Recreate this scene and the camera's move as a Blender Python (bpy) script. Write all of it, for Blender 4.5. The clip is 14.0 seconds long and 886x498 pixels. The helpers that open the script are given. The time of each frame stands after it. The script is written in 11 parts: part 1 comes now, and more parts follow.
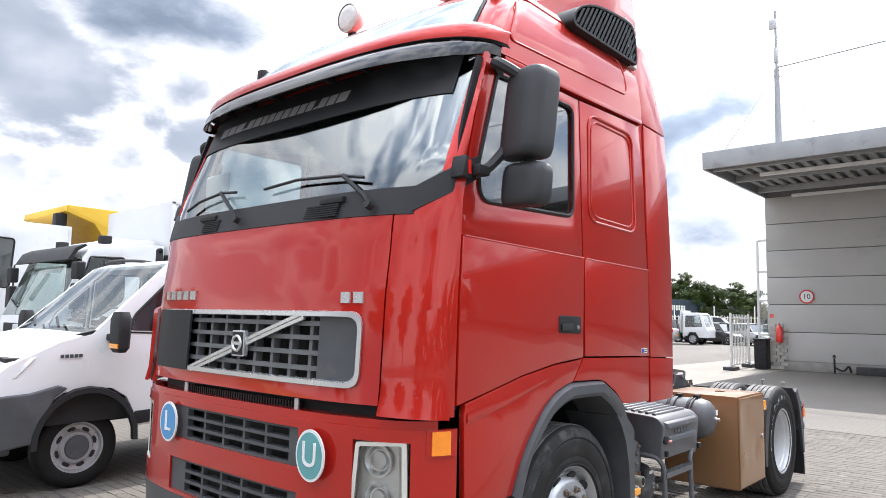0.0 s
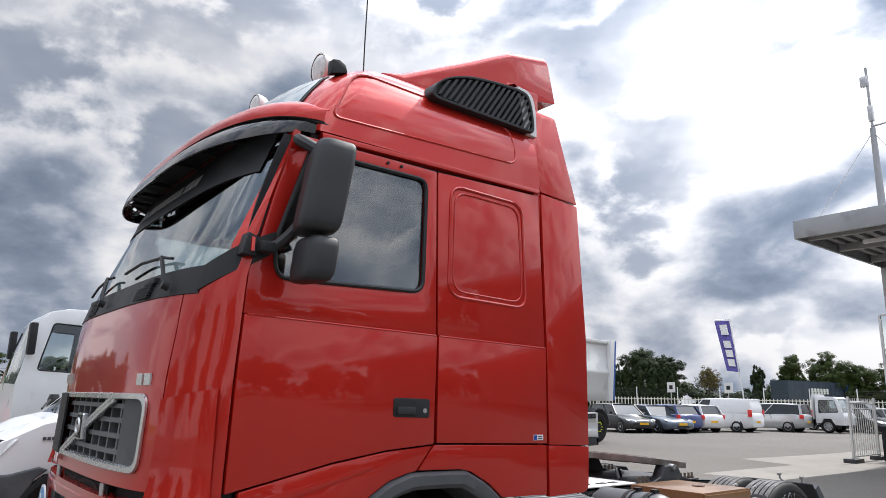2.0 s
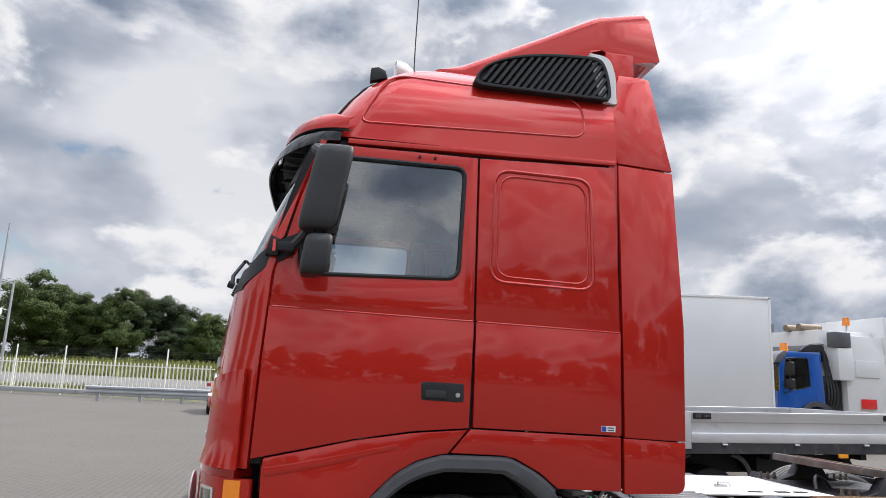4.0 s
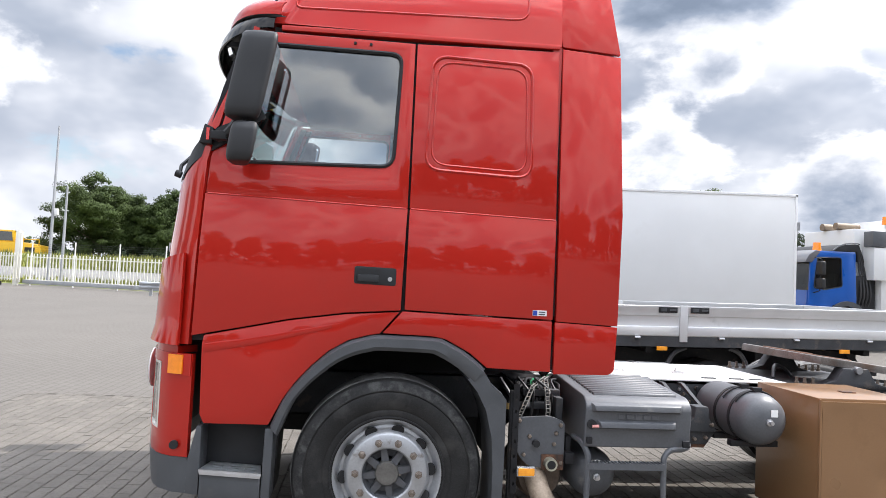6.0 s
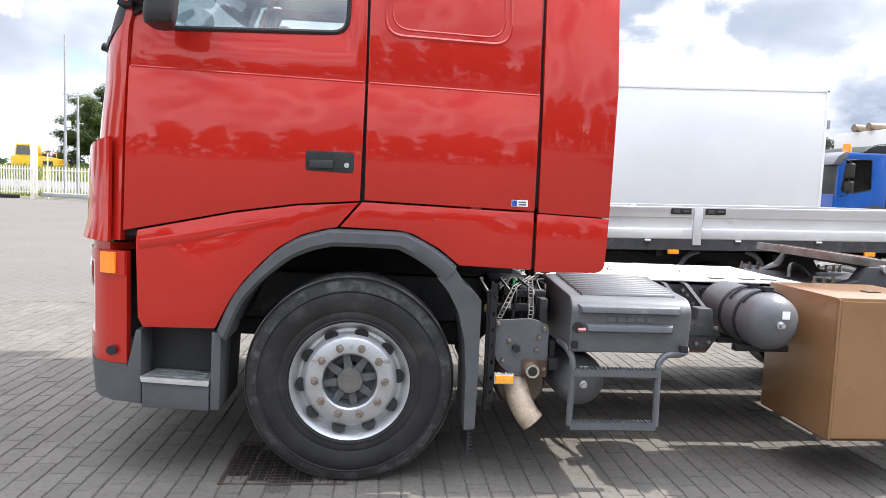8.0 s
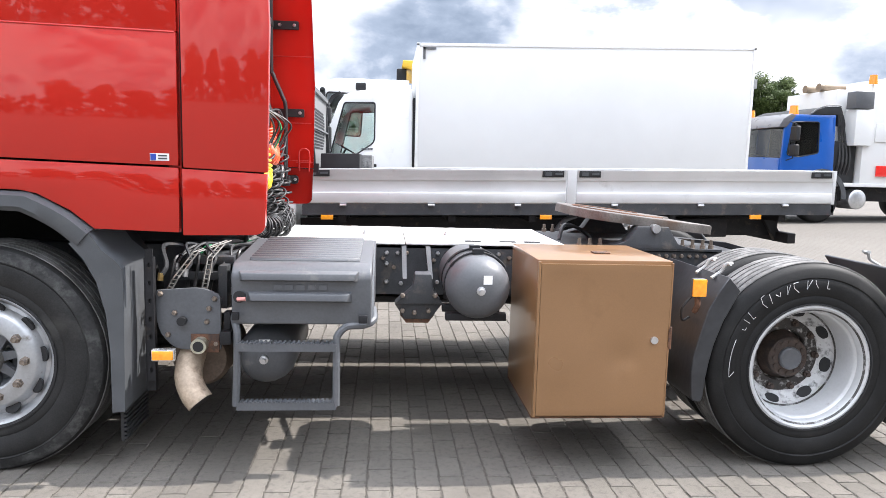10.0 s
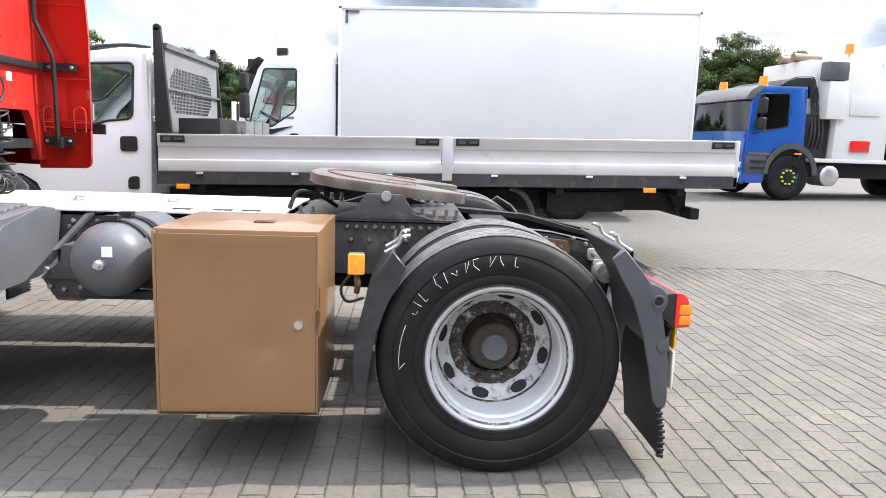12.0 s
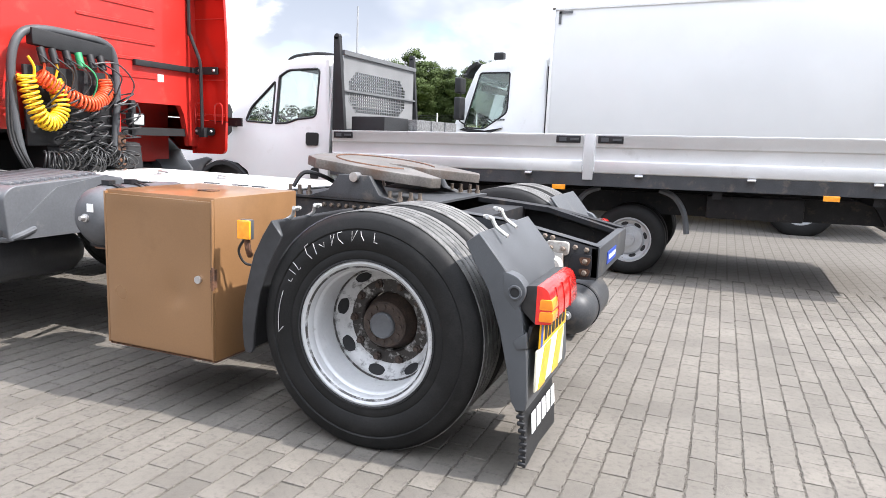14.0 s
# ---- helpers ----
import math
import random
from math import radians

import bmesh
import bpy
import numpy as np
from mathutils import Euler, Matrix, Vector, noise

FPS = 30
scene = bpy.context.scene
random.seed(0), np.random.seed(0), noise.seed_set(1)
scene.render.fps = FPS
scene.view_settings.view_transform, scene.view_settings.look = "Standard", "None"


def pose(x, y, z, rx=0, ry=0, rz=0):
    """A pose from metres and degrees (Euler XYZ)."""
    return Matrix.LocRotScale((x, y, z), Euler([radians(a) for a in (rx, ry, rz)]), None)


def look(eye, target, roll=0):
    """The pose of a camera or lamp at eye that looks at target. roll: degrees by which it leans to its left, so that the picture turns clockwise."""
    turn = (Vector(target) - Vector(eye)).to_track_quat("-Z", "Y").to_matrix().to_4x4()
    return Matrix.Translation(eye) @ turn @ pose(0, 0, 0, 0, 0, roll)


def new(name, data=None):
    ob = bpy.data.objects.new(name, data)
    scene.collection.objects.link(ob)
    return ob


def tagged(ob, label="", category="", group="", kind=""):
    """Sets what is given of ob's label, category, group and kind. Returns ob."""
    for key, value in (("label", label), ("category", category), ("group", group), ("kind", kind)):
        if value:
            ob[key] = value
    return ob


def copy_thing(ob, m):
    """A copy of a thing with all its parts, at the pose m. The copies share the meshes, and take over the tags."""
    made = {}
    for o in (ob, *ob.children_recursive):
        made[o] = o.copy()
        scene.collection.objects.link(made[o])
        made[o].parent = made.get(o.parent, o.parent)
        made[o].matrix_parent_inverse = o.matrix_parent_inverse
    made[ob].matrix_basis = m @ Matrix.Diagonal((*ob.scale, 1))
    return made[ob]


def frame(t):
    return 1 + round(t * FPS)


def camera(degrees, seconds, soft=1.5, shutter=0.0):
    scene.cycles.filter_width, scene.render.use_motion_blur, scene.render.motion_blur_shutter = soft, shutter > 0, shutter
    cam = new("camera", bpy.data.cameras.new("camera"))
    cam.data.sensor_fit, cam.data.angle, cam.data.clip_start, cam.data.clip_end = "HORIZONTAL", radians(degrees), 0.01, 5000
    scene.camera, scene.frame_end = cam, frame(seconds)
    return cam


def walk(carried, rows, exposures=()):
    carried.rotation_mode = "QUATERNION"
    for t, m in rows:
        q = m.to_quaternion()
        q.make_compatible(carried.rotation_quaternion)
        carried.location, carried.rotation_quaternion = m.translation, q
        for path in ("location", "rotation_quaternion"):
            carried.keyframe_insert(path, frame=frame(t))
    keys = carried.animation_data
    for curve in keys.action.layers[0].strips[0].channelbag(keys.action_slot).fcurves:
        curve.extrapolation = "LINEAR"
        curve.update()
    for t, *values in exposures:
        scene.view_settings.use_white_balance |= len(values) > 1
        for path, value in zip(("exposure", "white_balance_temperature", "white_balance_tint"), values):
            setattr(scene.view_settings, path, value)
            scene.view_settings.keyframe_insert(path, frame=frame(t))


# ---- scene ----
cam = camera(65.7, 14.0, 0.35)
PATH = [
    (0, (-3.308, -1.909, 1.57), (-1.815, -0.594, 1.768), 1.1),
    (0.5, (-3.082, -2.14, 1.587), (-1.6, -0.829, 1.886), 1.0),
    (1, (-2.755, -2.328, 1.607), (-1.291, -1.017, 1.977), 0.9),
    (1.5, (-2.464, -2.605, 1.577), (-1.08, -1.22, 1.985), 0.8),
    (2, (-2.161, -2.822, 1.586), (-0.952, -1.288, 2.015), 1.1),
    (2.5, (-1.818, -2.961, 1.604), (-0.807, -1.287, 2.022), 1.5),
    (3, (-1.443, -3.224, 1.576), (-0.699, -1.415, 1.994), 1.6),
    (3.2, (-1.303, -3.287, 1.59), (-0.714, -1.421, 2.006), 2.0),
    (5.3, (-0.201, -3.697, 1.562), (0.046, -1.732, 1.841), 2.6),
    (5.5, (-0.187, -3.691, 1.554), (0.053, -1.719, 1.783), 2.6),
    (6, (-0.16, -3.636, 1.535), (0.055, -1.65, 1.628), 2.8),
    (6.5, (-0.162, -3.555, 1.496), (0.035, -1.566, 1.438), 2.7),
    (7, (-0.143, -3.444, 1.47), (0.037, -1.456, 1.349), 2.7),
    (7.2, (-0.128, -3.405, 1.447), (0.048, -1.417, 1.309), 2.6),
    (9.3, (1.118, -2.988, 1.406), (1.286, -1.005, 1.199), 1.6),
    (9.5, (1.291, -2.994, 1.39), (1.461, -1.014, 1.164), 1.4),
    (10, (1.711, -2.96, 1.386), (1.879, -0.982, 1.142), 1.5),
    (10.5, (2.103, -2.812, 1.373), (2.271, -0.836, 1.116), 1.7),
    (11, (2.486, -2.793, 1.35), (2.65, -0.816, 1.092), 1.7),
    (11.5, (2.919, -2.74, 1.325), (3.072, -0.762, 1.068), 1.7),
    (12, (3.306, -2.598, 1.341), (3.423, -0.626, 1.027), 1.9),
    (12.5, (3.729, -2.581, 1.326), (3.721, -0.611, 0.981), 1.8),
    (13, (4.122, -2.482, 1.282), (3.878, -0.521, 0.973), 2.0),
    (13.5, (4.52, -2.368, 1.286), (4.026, -0.455, 0.974), 2.2),
    (14, (4.961, -2.344, 1.277), (4.23, -0.51, 0.957), 2.4),
]
EXPOSURES = [(t, stops, 6350, 12) for t, stops in ((0.0, 0.44), (0.6, 0.12), (2.0, -0.30), (3.0, -0.26), (5.5, 0.06), (6.5, 0.48), (7.0, 0.58), (9.5, 0.68), (10.0, 0.76), (10.5, 0.77), (11.5, 0.65), (13.0, 0.64), (14.0, 0.66))]
walk(cam, [(t, look(eye, target, roll)) for t, eye, target, roll in PATH], EXPOSURES)

# ---- light ----
SUN_DIR = Vector((0.82, 0.10, 1.0)).normalized()
sun = new("sun", bpy.data.lights.new("sun", "SUN"))
sun.data.energy, sun.data.angle, sun.data.color = 5.0, radians(0.6), (1.0, 0.955, 0.89)
sun.matrix_world = look(SUN_DIR * 60, (0, 0, 0))

world = bpy.data.worlds.new("sky")
scene.world = world
world.use_nodes = True


def sky_nodes(tree):
    """A bright sky of heaped clouds: broad grey masses, lumps lit from the sun's side, a few gaps of blue."""
    n, l = tree.nodes, tree.links
    n.clear()

    def math_node(op, a, b=None, c=None, clamp=False):
        m = n.new("ShaderNodeMath")
        m.operation, m.use_clamp = op, clamp
        for k, v in enumerate((a, b, c)):
            if v is None:
                continue
            if isinstance(v, (int, float)):
                m.inputs[k].default_value = v
            else:
                l.new(v, m.inputs[k])
        return m.outputs[0]

    def lumps(vector, size, detail, rough, warp=0.0):
        t = n.new("ShaderNodeTexNoise")
        for key, v in (("Scale", size), ("Detail", detail), ("Roughness", rough), ("Distortion", warp)):
            t.inputs[key].default_value = v
        l.new(vector, t.inputs["Vector"])
        return t.outputs["Fac"]

    def span(value, a, b, c, d):
        r = n.new("ShaderNodeMapRange")
        r.interpolation_type = "SMOOTHSTEP"
        for key, v in (("From Min", a), ("From Max", b), ("To Min", c), ("To Max", d)):
            r.inputs[key].default_value = v
        l.new(value, r.inputs["Value"])
        return r.outputs["Result"]

    def blend(kind, fac, a, b):
        m = n.new("ShaderNodeMix")
        m.data_type, m.blend_type = "RGBA", kind
        for key, v in (("Factor", fac), ("A", a), ("B", b)):
            if isinstance(v, (int, float, tuple)):
                m.inputs[key].default_value = v
            else:
                l.new(v, m.inputs[key])
        return m.outputs["Result"]

    out, bg = n.new("ShaderNodeOutputWorld"), n.new("ShaderNodeBackground")
    bg.inputs["Strength"].default_value = 0.1
    sky = n.new("ShaderNodeTexSky")
    sky.sky_type, sky.sun_disc = "NISHITA", False
    sky.sun_elevation = math.asin(SUN_DIR.z)
    sky.sun_rotation = math.atan2(SUN_DIR.x, SUN_DIR.y)
    coord = n.new("ShaderNodeTexCoord")
    sep = n.new("ShaderNodeSeparateXYZ")
    l.new(coord.outputs["Generated"], sep.inputs[0])
    flat = n.new("ShaderNodeMapping")
    flat.inputs["Scale"].default_value = (1.0, 1.0, 1.75)
    flat.inputs["Location"].default_value = CLOUD_SHIFT
    l.new(coord.outputs["Generated"], flat.inputs["Vector"])
    sunward = n.new("ShaderNodeVectorMath")
    sunward.operation = "ADD"
    sunward.inputs[1].default_value = (0.017, 0.0, 0.030)
    l.new(flat.outputs[0], sunward.inputs[0])
    apart = n.new("ShaderNodeVectorMath")
    apart.operation = "ADD"
    apart.inputs[1].default_value = (5.3, 2.1, 7.7)
    l.new(flat.outputs[0], apart.inputs[0])
    back = span(lumps(apart.outputs[0], 2.3, 5, 0.5), 0.40, 0.60, 0.85, 0.34)
    heap = lumps(flat.outputs[0], 5.2, 10, 0.55, 0.15)
    heap_lit = lumps(sunward.outputs[0], 5.2, 10, 0.55, 0.15)
    dens = math_node("MULTIPLY_ADD", lumps(flat.outputs[0], 2.6, 2, 0.5), 0.5, math_node("MULTIPLY", heap, 0.5))
    relief = math_node("MULTIPLY", math_node("SUBTRACT", heap, heap_lit), 2.5)
    front = math_node("ADD", span(dens, 0.48, 0.62, 0.98, 0.14), relief)
    there = span(dens, 0.455, 0.525, 0.0, 1.0)
    both_layers = math_node("ADD", math_node("MULTIPLY", front, there), math_node("MULTIPLY", back, math_node("SUBTRACT", 1.0, there)))
    shade = math_node("ADD", both_layers, span(sep.outputs["Z"], 0.02, 0.28, 0.22, 0.0), clamp=True)
    tone = n.new("ShaderNodeValToRGB")
    ramp = tone.color_ramp
    ramp.elements[0].position, ramp.elements[0].color = 0.0, (0.215, 0.265, 0.345, 1)
    ramp.elements[1].position, ramp.elements[1].color = 1.0, (1.0, 0.995, 0.985, 1)
    for pos, col in ((0.28, (0.30, 0.355, 0.445, 1)), (0.55, (0.53, 0.57, 0.64, 1)), (0.8, (0.80, 0.82, 0.855, 1))):
        ramp.elements.new(pos).color = col
    l.new(shade, tone.inputs["Fac"])
    # clouds brightest round the sun; unseen overhead and -y sky raised to fill shade
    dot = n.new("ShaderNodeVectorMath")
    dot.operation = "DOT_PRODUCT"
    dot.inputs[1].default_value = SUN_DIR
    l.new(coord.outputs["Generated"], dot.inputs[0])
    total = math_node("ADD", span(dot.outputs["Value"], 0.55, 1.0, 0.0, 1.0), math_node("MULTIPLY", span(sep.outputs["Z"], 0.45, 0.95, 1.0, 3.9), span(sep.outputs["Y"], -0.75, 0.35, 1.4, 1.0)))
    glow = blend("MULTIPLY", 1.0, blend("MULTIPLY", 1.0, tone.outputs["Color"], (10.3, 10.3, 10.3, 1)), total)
    open_sky = blend("MULTIPLY", 1.0, sky.outputs["Color"], (1.7, 1.55, 1.4, 1))
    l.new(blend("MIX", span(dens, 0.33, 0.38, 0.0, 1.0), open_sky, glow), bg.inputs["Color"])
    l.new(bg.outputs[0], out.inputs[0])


CLOUD_SHIFT = (3.7, 1.2, 0.6)
sky_nodes(world.node_tree)


# ---- materials ----
def pbr(name, col, rough=0.5, metal=0.0, var=0.12, scale=6.0, bump=0.0, bscale=80.0, coat=0.0, dirt=None, dirt_amount=0.5,
        dscale=3.0, rough_var=0.1, rand=0.0, wave=0.0, spec=0.5):
    """A surface with grain and larger stains. dirt: a second colour in patches. rand: brightness spread from piece to piece."""
    m = bpy.data.materials.new(name)
    m.use_nodes = True
    n, l = m.node_tree.nodes, m.node_tree.links
    b = n["Principled BSDF"]
    b.inputs["Metallic"].default_value = metal
    b.inputs["Coat Weight"].default_value = coat
    b.inputs["Coat Roughness"].default_value = 0.04
    b.inputs["Specular IOR Level"].default_value = spec
    tc = n.new("ShaderNodeTexCoord")
    big, fine = n.new("ShaderNodeTexNoise"), n.new("ShaderNodeTexNoise")
    for tex, s, d in ((big, scale, 6), (fine, bscale, 4)):
        tex.inputs["Scale"].default_value, tex.inputs["Detail"].default_value = s, d
        l.new(tc.outputs["Object"], tex.inputs["Vector"])
    ramp = n.new("ShaderNodeValToRGB")
    ramp.color_ramp.elements[0].position, ramp.color_ramp.elements[1].position = 0.3, 0.7
    ramp.color_ramp.elements[0].color = (*[max(0, c * (1 - var)) for c in col], 1)
    ramp.color_ramp.elements[1].color = (*[min(1, c * (1 + var)) for c in col], 1)
    l.new(big.outputs["Fac"], ramp.inputs["Fac"])
    last = ramp.outputs["Color"]
    grain = n.new("ShaderNodeMix")
    grain.data_type, grain.blend_type = "RGBA", "OVERLAY"
    grain.inputs["Factor"].default_value = min(1.0, var * 1.6)
    l.new(last, grain.inputs["A"])
    l.new(fine.outputs["Fac"], grain.inputs["B"])
    last = grain.outputs["Result"]
    if dirt:
        spots = n.new("ShaderNodeTexNoise")
        spots.inputs["Scale"].default_value, spots.inputs["Detail"].default_value = dscale, 9
        spots.inputs["Roughness"].default_value = 0.65
        l.new(tc.outputs["Object"], spots.inputs["Vector"])
        mask = n.new("ShaderNodeValToRGB")
        mask.color_ramp.elements[0].position, mask.color_ramp.elements[1].position = 0.66 - 0.3 * dirt_amount, 0.78 - 0.2 * dirt_amount
        l.new(spots.outputs["Fac"], mask.inputs["Fac"])
        over = n.new("ShaderNodeMix")
        over.data_type = "RGBA"
        over.inputs["B"].default_value = (*dirt, 1)
        l.new(mask.outputs["Color"], over.inputs["Factor"])
        l.new(last, over.inputs["A"])
        last = over.outputs["Result"]
    if rand:
        info = n.new("ShaderNodeObjectInfo")
        isl = n.new("ShaderNodeNewGeometry")
        add = n.new("ShaderNodeMath")
        add.operation = "ADD"
        l.new(info.outputs["Random"], add.inputs[0])
        l.new(isl.outputs["Random Per Island"], add.inputs[1])
        fr = n.new("ShaderNodeMath")
        fr.operation = "FRACT"
        l.new(add.outputs[0], fr.inputs[0])
        span = n.new("ShaderNodeMapRange")
        span.inputs["To Min"].default_value, span.inputs["To Max"].default_value = 1 - rand, 1 + rand
        l.new(fr.outputs[0], span.inputs["Value"])
        mul = n.new("ShaderNodeMix")
        mul.data_type, mul.blend_type = "RGBA", "MULTIPLY"
        mul.inputs["Factor"].default_value = 1.0
        l.new(last, mul.inputs["A"])
        l.new(span.outputs["Result"], mul.inputs["B"])
        last = mul.outputs["Result"]
    l.new(last, b.inputs["Base Color"])
    rr = n.new("ShaderNodeMapRange")
    rr.inputs["To Min"].default_value, rr.inputs["To Max"].default_value = max(0.02, rough - rough_var), min(1, rough + rough_var)
    l.new(big.outputs["Fac"], rr.inputs["Value"])
    l.new(rr.outputs["Result"], b.inputs["Roughness"])
    normal = None
    if wave:
        swell = n.new("ShaderNodeTexNoise")
        swell.inputs["Scale"].default_value, swell.inputs["Detail"].default_value = 1.6, 1
        l.new(tc.outputs["Object"], swell.inputs["Vector"])
        wb = n.new("ShaderNodeBump")
        wb.inputs["Strength"].default_value, wb.inputs["Distance"].default_value = 1.0, wave
        l.new(swell.outputs["Fac"], wb.inputs["Height"])
        normal = wb.outputs["Normal"]
        l.new(normal, b.inputs["Coat Normal"])
    if bump:
        bp = n.new("ShaderNodeBump")
        bp.inputs["Strength"].default_value, bp.inputs["Distance"].default_value = 0.6, bump
        l.new(fine.outputs["Fac"], bp.inputs["Height"])
        if normal:
            l.new(normal, bp.inputs["Normal"])
        normal = bp.outputs["Normal"]
    if normal:
        l.new(normal, b.inputs["Normal"])
    return m


def glass(name, tint, rough=0.01, ior=1.85):
    m = bpy.data.materials.new(name)
    m.use_nodes = True
    b = m.node_tree.nodes["Principled BSDF"]
    b.inputs["Base Color"].default_value = (*tint, 1)
    b.inputs["Roughness"].default_value, b.inputs["IOR"].default_value = rough, ior
    b.inputs["Transmission Weight"].default_value = 1.0
    return m


RED = pbr("red_paint", (0.475, 0.0160, 0.0082), 0.40, 0.40, var=0.05, scale=1.2, coat=1.0, wave=0.0022, rough_var=0.04, spec=0.2, bump=0.00012, bscale=900)
for key, amount in (("Coat Roughness", 0.035), ("Coat IOR", 1.47)):
    RED.node_tree.nodes["Principled BSDF"].inputs[key].default_value = amount
RED_DULL = pbr("red_paint_weathered", (0.46, 0.02, 0.014), 0.42, var=0.1, scale=4, coat=0.35, dirt=(0.3, 0.05, 0.035), dirt_amount=0.3, dscale=7)
BLACK_PL = pbr("black_plastic", (0.018, 0.0185, 0.020), 0.55, spec=0.35, var=0.2, scale=9, bump=0.0006, bscale=500)
MIRROR_PL = pbr("mirror_plastic", (0.025, 0.026, 0.028), 0.5, spec=0.4, var=0.12, scale=5, bump=0.0005, bscale=420)
GREY_PL = pbr("grey_plastic", (0.070, 0.074, 0.080), 0.48, spec=0.4, var=0.16, scale=5, bump=0.0005, bscale=400, dirt=(0.105, 0.105, 0.105), dirt_amount=0.3)
GREY_PL2 = pbr("grey_grille_plastic", (0.12, 0.125, 0.13), 0.5, var=0.15, scale=7, bump=0.0004, bscale=380)
# near-black for dark parts; in openings and gaps it paints their shade
DARK = pbr("void_shade_and_dark_parts", (0.012, 0.012, 0.013), 0.7, var=0.3, scale=12)
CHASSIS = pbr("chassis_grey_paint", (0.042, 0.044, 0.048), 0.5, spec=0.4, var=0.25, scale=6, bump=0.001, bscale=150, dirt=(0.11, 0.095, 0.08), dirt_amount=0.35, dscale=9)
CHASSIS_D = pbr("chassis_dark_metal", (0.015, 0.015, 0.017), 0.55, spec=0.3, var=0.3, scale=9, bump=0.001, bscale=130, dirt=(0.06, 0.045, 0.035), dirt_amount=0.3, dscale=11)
TANK = pbr("tank_grey_paint", (0.090, 0.094, 0.102), 0.42, var=0.12, scale=5, dirt=(0.17, 0.165, 0.16), dirt_amount=0.15, dscale=6)
RUST = pbr("rusted_metal", (0.13, 0.062, 0.035), 0.75, 0.2, var=0.4, scale=16, bump=0.002, bscale=120, dirt=(0.05, 0.035, 0.03), dirt_amount=0.6, dscale=22)
STEEL = pbr("worn_bright_steel", (0.55, 0.55, 0.56), 0.33, 0.85, var=0.15, scale=14, dirt=(0.2, 0.15, 0.11), dirt_amount=0.2, dscale=18)
STRAP = pbr("galvanised_strap", (0.16, 0.155, 0.145), 0.6, 0.3, var=0.3, scale=30, dirt=(0.14, 0.09, 0.06), dirt_amount=0.35, dscale=25)
ALU = pbr("tread_plate_aluminium", (0.62, 0.63, 0.65), 0.32, 0.8, var=0.12, scale=12, bump=0.0006, bscale=260)
CHROME = pbr("satin_trim_silver", (0.62, 0.63, 0.63), 0.25, 0.7, var=0.05, scale=6)
RIM = pbr("silver_rim_paint", (0.42, 0.43, 0.445), 0.36, 0.55, var=0.1, scale=8, dirt=(0.2, 0.18, 0.16), dirt_amount=0.15, dscale=14)
RIM_R = pbr("worn_white_silver_rim", (0.52, 0.525, 0.53), 0.36, 0.15, var=0.06, scale=8, dirt=(0.20, 0.17, 0.15), dirt_amount=0.16, dscale=9)
RIM_C = pbr("chipped_black_edge", (0.05, 0.046, 0.043), 0.5, var=0.3, scale=20, dirt=(0.5, 0.5, 0.5), dirt_amount=0.5, dscale=17)
RIM_D = pbr("chipped_rim_paint", (0.56, 0.56, 0.56), 0.42, 0.1, var=0.1, scale=9, dirt=(0.028, 0.024, 0.022), dirt_amount=0.46, dscale=21)
RUBBER = pbr("tyre_rubber", (0.0105, 0.0104, 0.0104), 0.62, spec=0.24, var=0.3, scale=7, bump=0.0008, bscale=160, dirt=(0.019, 0.0185, 0.018), dirt_amount=0.4, dscale=5)
RUBBER_F = pbr("dusty_tyre_rubber", (0.020, 0.0197, 0.0195), 0.70, spec=0.25, var=0.3, scale=7, bump=0.0008, bscale=160, dirt=(0.046, 0.045, 0.043), dirt_amount=0.5, dscale=4)
TREAD = pbr("worn_tread_rubber", (0.105, 0.103, 0.100), 0.85, var=0.3, scale=10, bump=0.001, bscale=120, dirt=(0.20, 0.196, 0.19), dirt_amount=0.55, dscale=9)
SCUFF = pbr("scuffed_sidewall", (0.03, 0.03, 0.03), 0.75, spec=0.3, var=0.35, scale=14, dirt=(0.085, 0.085, 0.083), dirt_amount=0.5, dscale=12)
CHALK = pbr("tyre_chalk", (0.5, 0.5, 0.5), 0.9, var=0.3, scale=60)
WHITE = pbr("white_vehicle_paint", (0.76, 0.77, 0.775), 0.3, var=0.03, scale=2, coat=0.35, wave=0.006, dirt=(0.66, 0.66, 0.64), dirt_amount=0.15)
WHITE_BOX = pbr("white_panel", (0.70, 0.705, 0.70), 0.42, var=0.025, scale=1.5, coat=0.25, dirt=(0.66, 0.655, 0.64), dirt_amount=0.12, dscale=0.8)
DECK = pbr("white_deck_paint", (0.72, 0.72, 0.70), 0.5, var=0.08, scale=5, bump=0.0008, bscale=200, dirt=(0.46, 0.44, 0.40), dirt_amount=0.25, dscale=7)
BED = pbr("anodised_side_board", (0.60, 0.605, 0.605), 0.4, 0.25, var=0.05, scale=3, dirt=(0.48, 0.48, 0.47), dirt_amount=0.2, dscale=4)
BROWN = pbr("tan_brown_paint", (0.245, 0.132, 0.060), 0.31, 0.12, var=0.06, scale=2.2, bump=0.00005, bscale=160, coat=0.35, dirt=(0.195, 0.104, 0.045), dirt_amount=0.3, dscale=1.7, wave=0.007)
ORANGE = pbr("orange_lens", (0.95, 0.27, 0.012), 0.2, var=0.08, scale=40, coat=0.8, bump=0.0008, bscale=240)
AMBER = pbr("amber_lens", (1.0, 0.36, 0.02), 0.22, var=0.1, scale=40, coat=0.8)
LENS_RED = pbr("red_lens", (0.75, 0.02, 0.015), 0.2, var=0.08, scale=30, coat=0.9, bump=0.0006, bscale=260)
